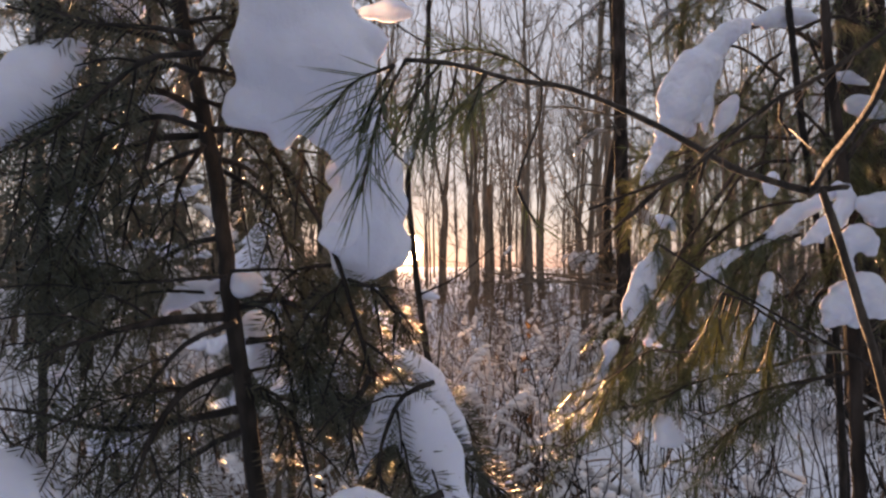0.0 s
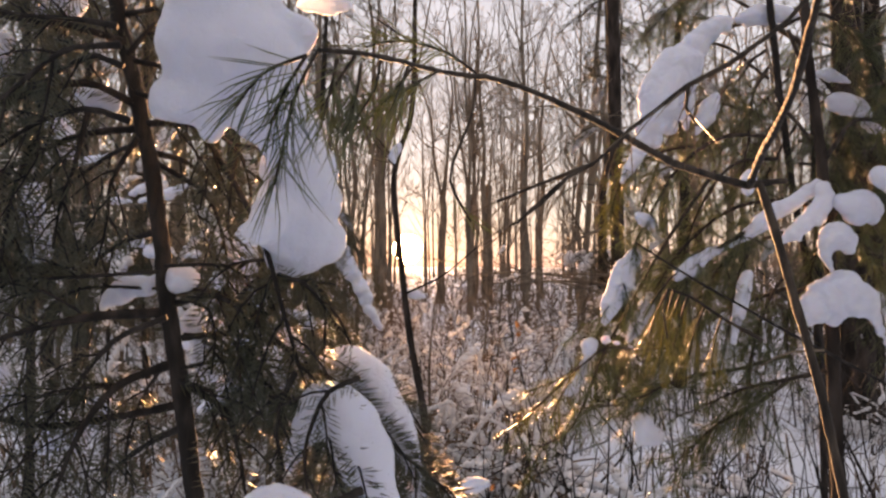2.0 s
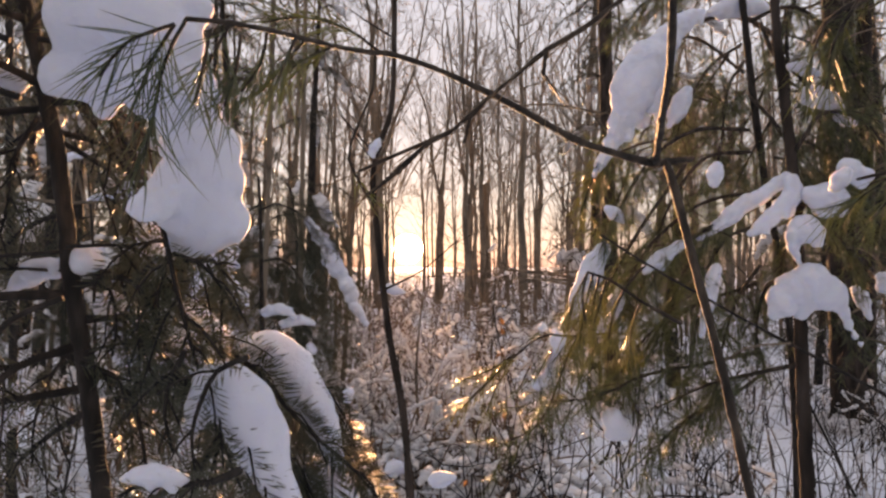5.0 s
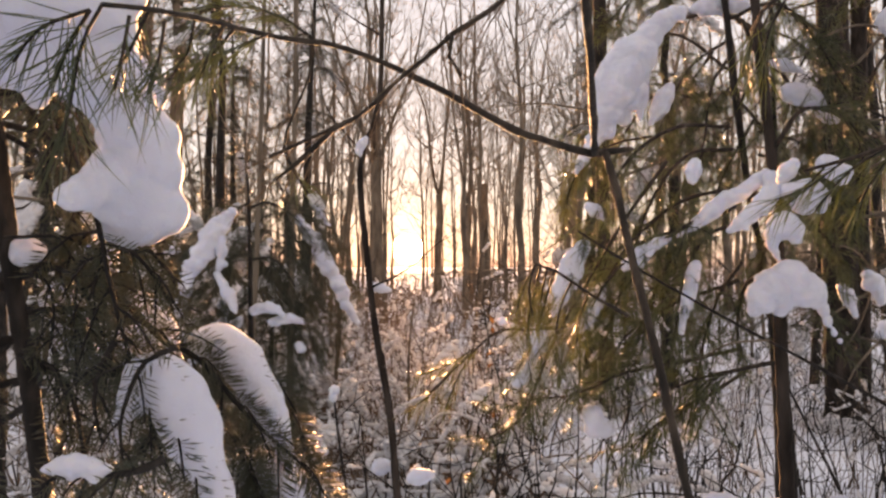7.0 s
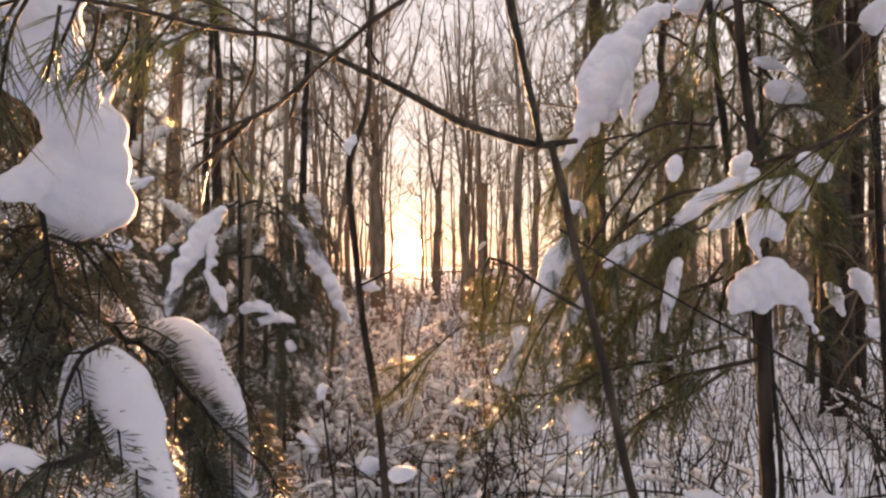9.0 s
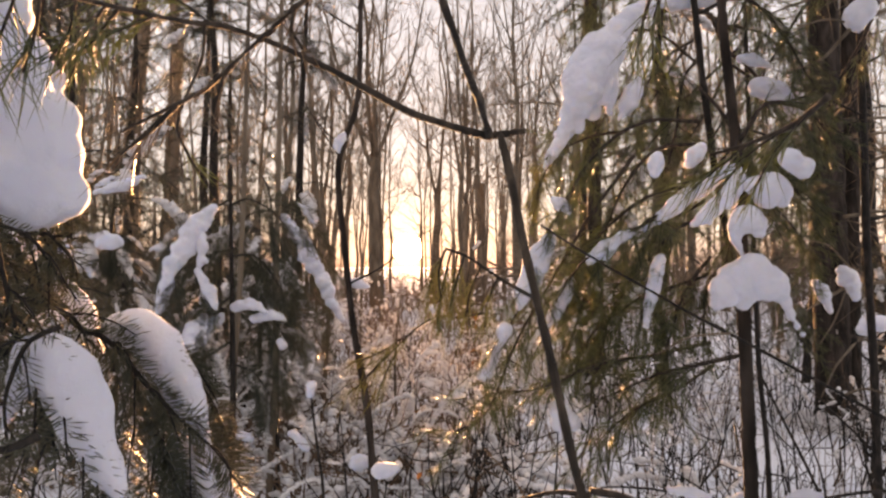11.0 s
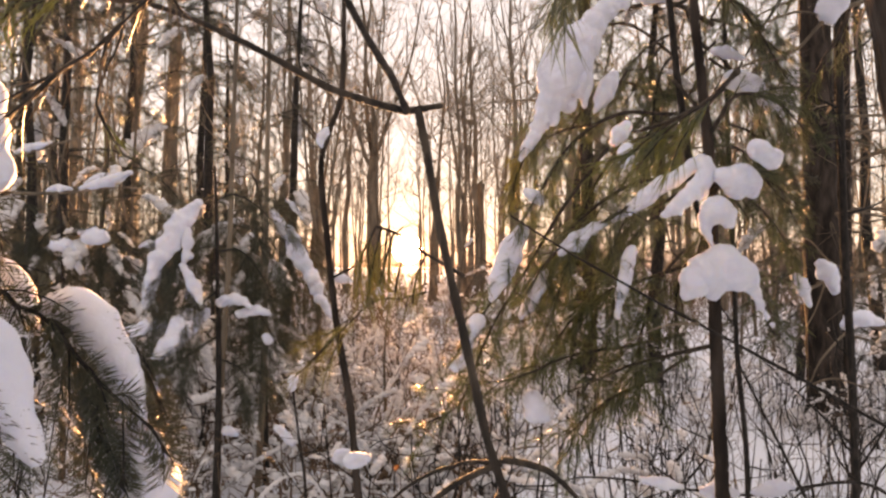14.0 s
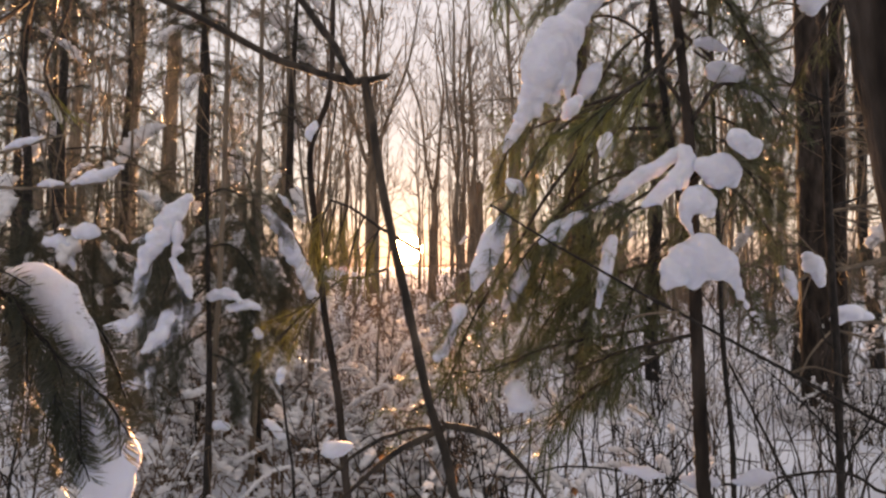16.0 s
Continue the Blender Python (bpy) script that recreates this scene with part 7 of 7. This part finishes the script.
base_at = np.array(SIDE.location)
near_wood("limb", [(-2.435, 4.194, 1.677), (-2.264, 4.192, 1.753), (-2.093, 4.191, 1.807), (-1.923, 4.189, 1.858), (-1.752, 4.188, 1.906), (-1.598, 4.186, 1.971)], 0.012, 0.004, SIDE, TREE_BARK, 38, 8)
near_wood("limb", [(-2.435, 4.196, 1.602), (-2.264, 4.197, 1.575), (-1.991, 4.197, 1.561), (-1.752, 4.197, 1.575), (-1.513, 4.196, 1.602), (-1.360, 4.197, 1.582)], 0.012, 0.004, SIDE, TREE_BARK, 39, 8)
snow_strip("snow_strip", "roll of snow on a level dry branch", [(-2.162, 4.191, 1.807), (-2.093, 4.190, 1.831), (-1.991, 4.189, 1.855), (-1.929, 4.189, 1.875)], (0.0137, 0.0239, 0.0205, 0.0102), 0.0109, "snow on the dry branches", 0.9, 430, 0.008, 0.5)
snow_strip("snow_strip", "roll of snow on a level dry branch", [(-1.964, 4.197, 1.582), (-1.889, 4.196, 1.596), (-1.813, 4.196, 1.592)], (0.0137, 0.0239, 0.0137), 0.0109, "snow on the dry branches", 0.9, 431, 0.008, 0.5)
snow_strip("snow_strip", "roll of snow on a level dry branch", [(-1.759, 4.196, 1.596), (-1.650, 4.196, 1.623), (-1.547, 4.195, 1.657), (-1.462, 4.194, 1.691)], (0.0171, 0.0307, 0.0307, 0.0171), 0.0109, "snow on the dry branches", 0.9, 432, 0.008, 0.5)


# ---- dry side branches that carry snow on the far right ----
DRY = thing("dead_branch", "dry leafless branch with clumps of snow", "branch", "dry branches", (2.455, 3.003, 1.142))
base_at = np.array(DRY.location)
near_wood("limb", [(2.455, 3.003, 1.142), (2.261, 3.004, 1.094), (2.067, 3.005, 1.057), (1.946, 3.006, 0.997), (1.849, 3.008, 0.924)], 0.012, 0.004, DRY, TREE_BARK, 31, 8)
near_wood("twig", [(2.213, 3.004, 1.089), (2.091, 3.003, 1.142), (1.994, 3.000, 1.239), (1.873, 2.999, 1.263)], 0.005, 0.002, DRY, TREE_BARK, 32, 6)
near_wood("twig", [(2.067, 3.005, 1.057), (2.019, 3.008, 0.924), (1.946, 3.011, 0.803)], 0.004, 0.002, DRY, TREE_BARK, 33, 6)
DRY = thing("dead_branch", "dry leafless branch with clumps of snow", "branch", "dry branches", (3.151, 4.014, 0.724))
base_at = np.array(DRY.location)
near_wood("limb", [(3.151, 4.014, 0.724), (2.924, 4.013, 0.773), (2.762, 4.013, 0.756), (2.600, 4.017, 0.595), (2.503, 4.022, 0.401)], 0.012, 0.004, DRY, TREE_BARK, 34, 8)
DRY = thing("dead_branch", "dry leafless branch with clumps of snow", "branch", "dry branches", (1.968, 2.279, 2.049))
base_at = np.array(DRY.location)
near_wood("limb", [(1.968, 2.279, 2.049), (1.820, 2.280, 1.993), (1.690, 2.281, 1.938), (1.578, 2.284, 1.826), (1.467, 2.285, 1.789)], 0.010, 0.003, DRY, TREE_BARK, 35, 8)
near_wood("twig", [(1.690, 2.281, 1.938), (1.597, 2.281, 1.956), (1.486, 2.282, 1.919), (1.393, 2.284, 1.845)], 0.004, 0.002, DRY, TREE_BARK, 36, 6)
near_wood("twig", [(1.820, 2.280, 1.993), (1.783, 2.283, 1.863), (1.820, 2.287, 1.715)], 0.004, 0.002, DRY, TREE_BARK, 37, 6)


# ---- a few dry leaves left on a twig ----
def leaf_mesh(seed):
    rng = rng_of(seed)
    bm = bmesh.new()
    n = 9
    rows = []
    for i in range(n):
        f = i / (n - 1)
        w = 0.010 * math.sin(math.pi * min(1, f * 0.96 + 0.03)) * (1 + 0.25 * math.sin(f * 22))
        curl = 0.012 * math.sin(f * 2.4) + rng.normal() * 0.0006
        rows.append([bm.verts.new((w * s, f * 0.034, curl + 0.006 * abs(s))) for s in (-1, -0.5, 0, 0.5, 1)])
    for a, b in zip(rows, rows[1:]):
        for k in range(4):
            bm.faces.new((a[k], a[k + 1], b[k + 1], b[k]))
    bmesh.ops.solidify(bm, geom=bm.faces[:], thickness=0.0005)
    me = bpy.data.meshes.new("leaf")
    bm.to_mesh(me)
    bm.free()
    me.materials.append(DRY_LEAF)
    return me


def leafy_twig(p, seed, count, size=1.0):
    p = rooted(p)
    ob = thing("leafy_twig", "thin twig with a few dry orange-brown leaves", "twig", "twigs with dry leaves", p[0])
    rng = rng_of(seed)
    home = np.array(p[0])
    s = Shape()
    c = curve(np.asarray(p) - home, 0.02)
    tube(s, c, 0.0028, 0.0011, 6, rng, 0.05)
    part("stem", s.mesh("stem", TWIG_BARK), ob)
    for i in range(count):
        b = c[int(len(c) * (0.55 + 0.44 * i / count))]
        leaf = part("leaf", leaf_mesh(seed + i % 3), ob)
        leaf.matrix_basis = pose(*b, float(rng.uniform(-120, -30)), float(rng.uniform(-40, 40)), float(rng.uniform(0, 360))) @ Matrix.Scale(size * float(rng.uniform(0.8, 1.2)), 4)


leafy_twig([(0.528, 1.014, 0.664), (0.480, 1.011, 0.775), (0.440, 1.010, 0.846), (0.413, 1.009, 0.874), (0.397, 1.008, 0.890)], 5, 5, 0.6)
leafy_twig([(0.570, 4.523, 0.371), (0.563, 4.516, 0.663), (0.534, 4.510, 0.883), (0.589, 4.508, 0.938)], 9, 8, 1.6)
leafy_twig([(0.922, 2.225, 0.259), (0.878, 2.222, 0.402), (0.855, 2.219, 0.491), (0.833, 2.219, 0.509)], 13, 4, 0.9)
leafy_twig([(0.267, 2.626, 0.239), (0.262, 2.622, 0.386), (0.250, 2.619, 0.491), (0.277, 2.618, 0.533)], 17, 4, 0.9)


# ---- pine boughs that hang in from above on the far right ----
HIGH = thing("pine_bough", "dark green pine bough hanging from a taller tree", "branch", "hanging pine boughs", (2.118, 2.666, 2.521))
base_at = np.array(HIGH.location)
for i, p in enumerate(([(2.118, 2.666, 2.521), (1.888, 2.623, 2.282), (1.686, 2.577, 2.115), (1.532, 2.533, 1.891), (1.444, 2.488, 1.675)], [(2.118, 2.666, 2.521), (1.812, 2.669, 2.412), (1.572, 2.673, 2.281), (1.463, 2.678, 2.085), (1.398, 2.682, 1.932)],
                       [(2.118, 2.666, 2.521), (1.987, 2.678, 2.085), (1.856, 2.684, 1.845), (1.768, 2.691, 1.583)], [(1.812, 2.669, 2.412), (1.717, 2.770, 2.390), (1.633, 2.872, 2.293), (1.587, 2.879, 2.058)])):
    pine_branch(120 + i, p, 0.010, 0.003, hanging_shoots(p, 130 + i, 13, 0.14), HIGH, size=0.06, per_m=260, width=0.0009, spread=1.1, home=base_at)
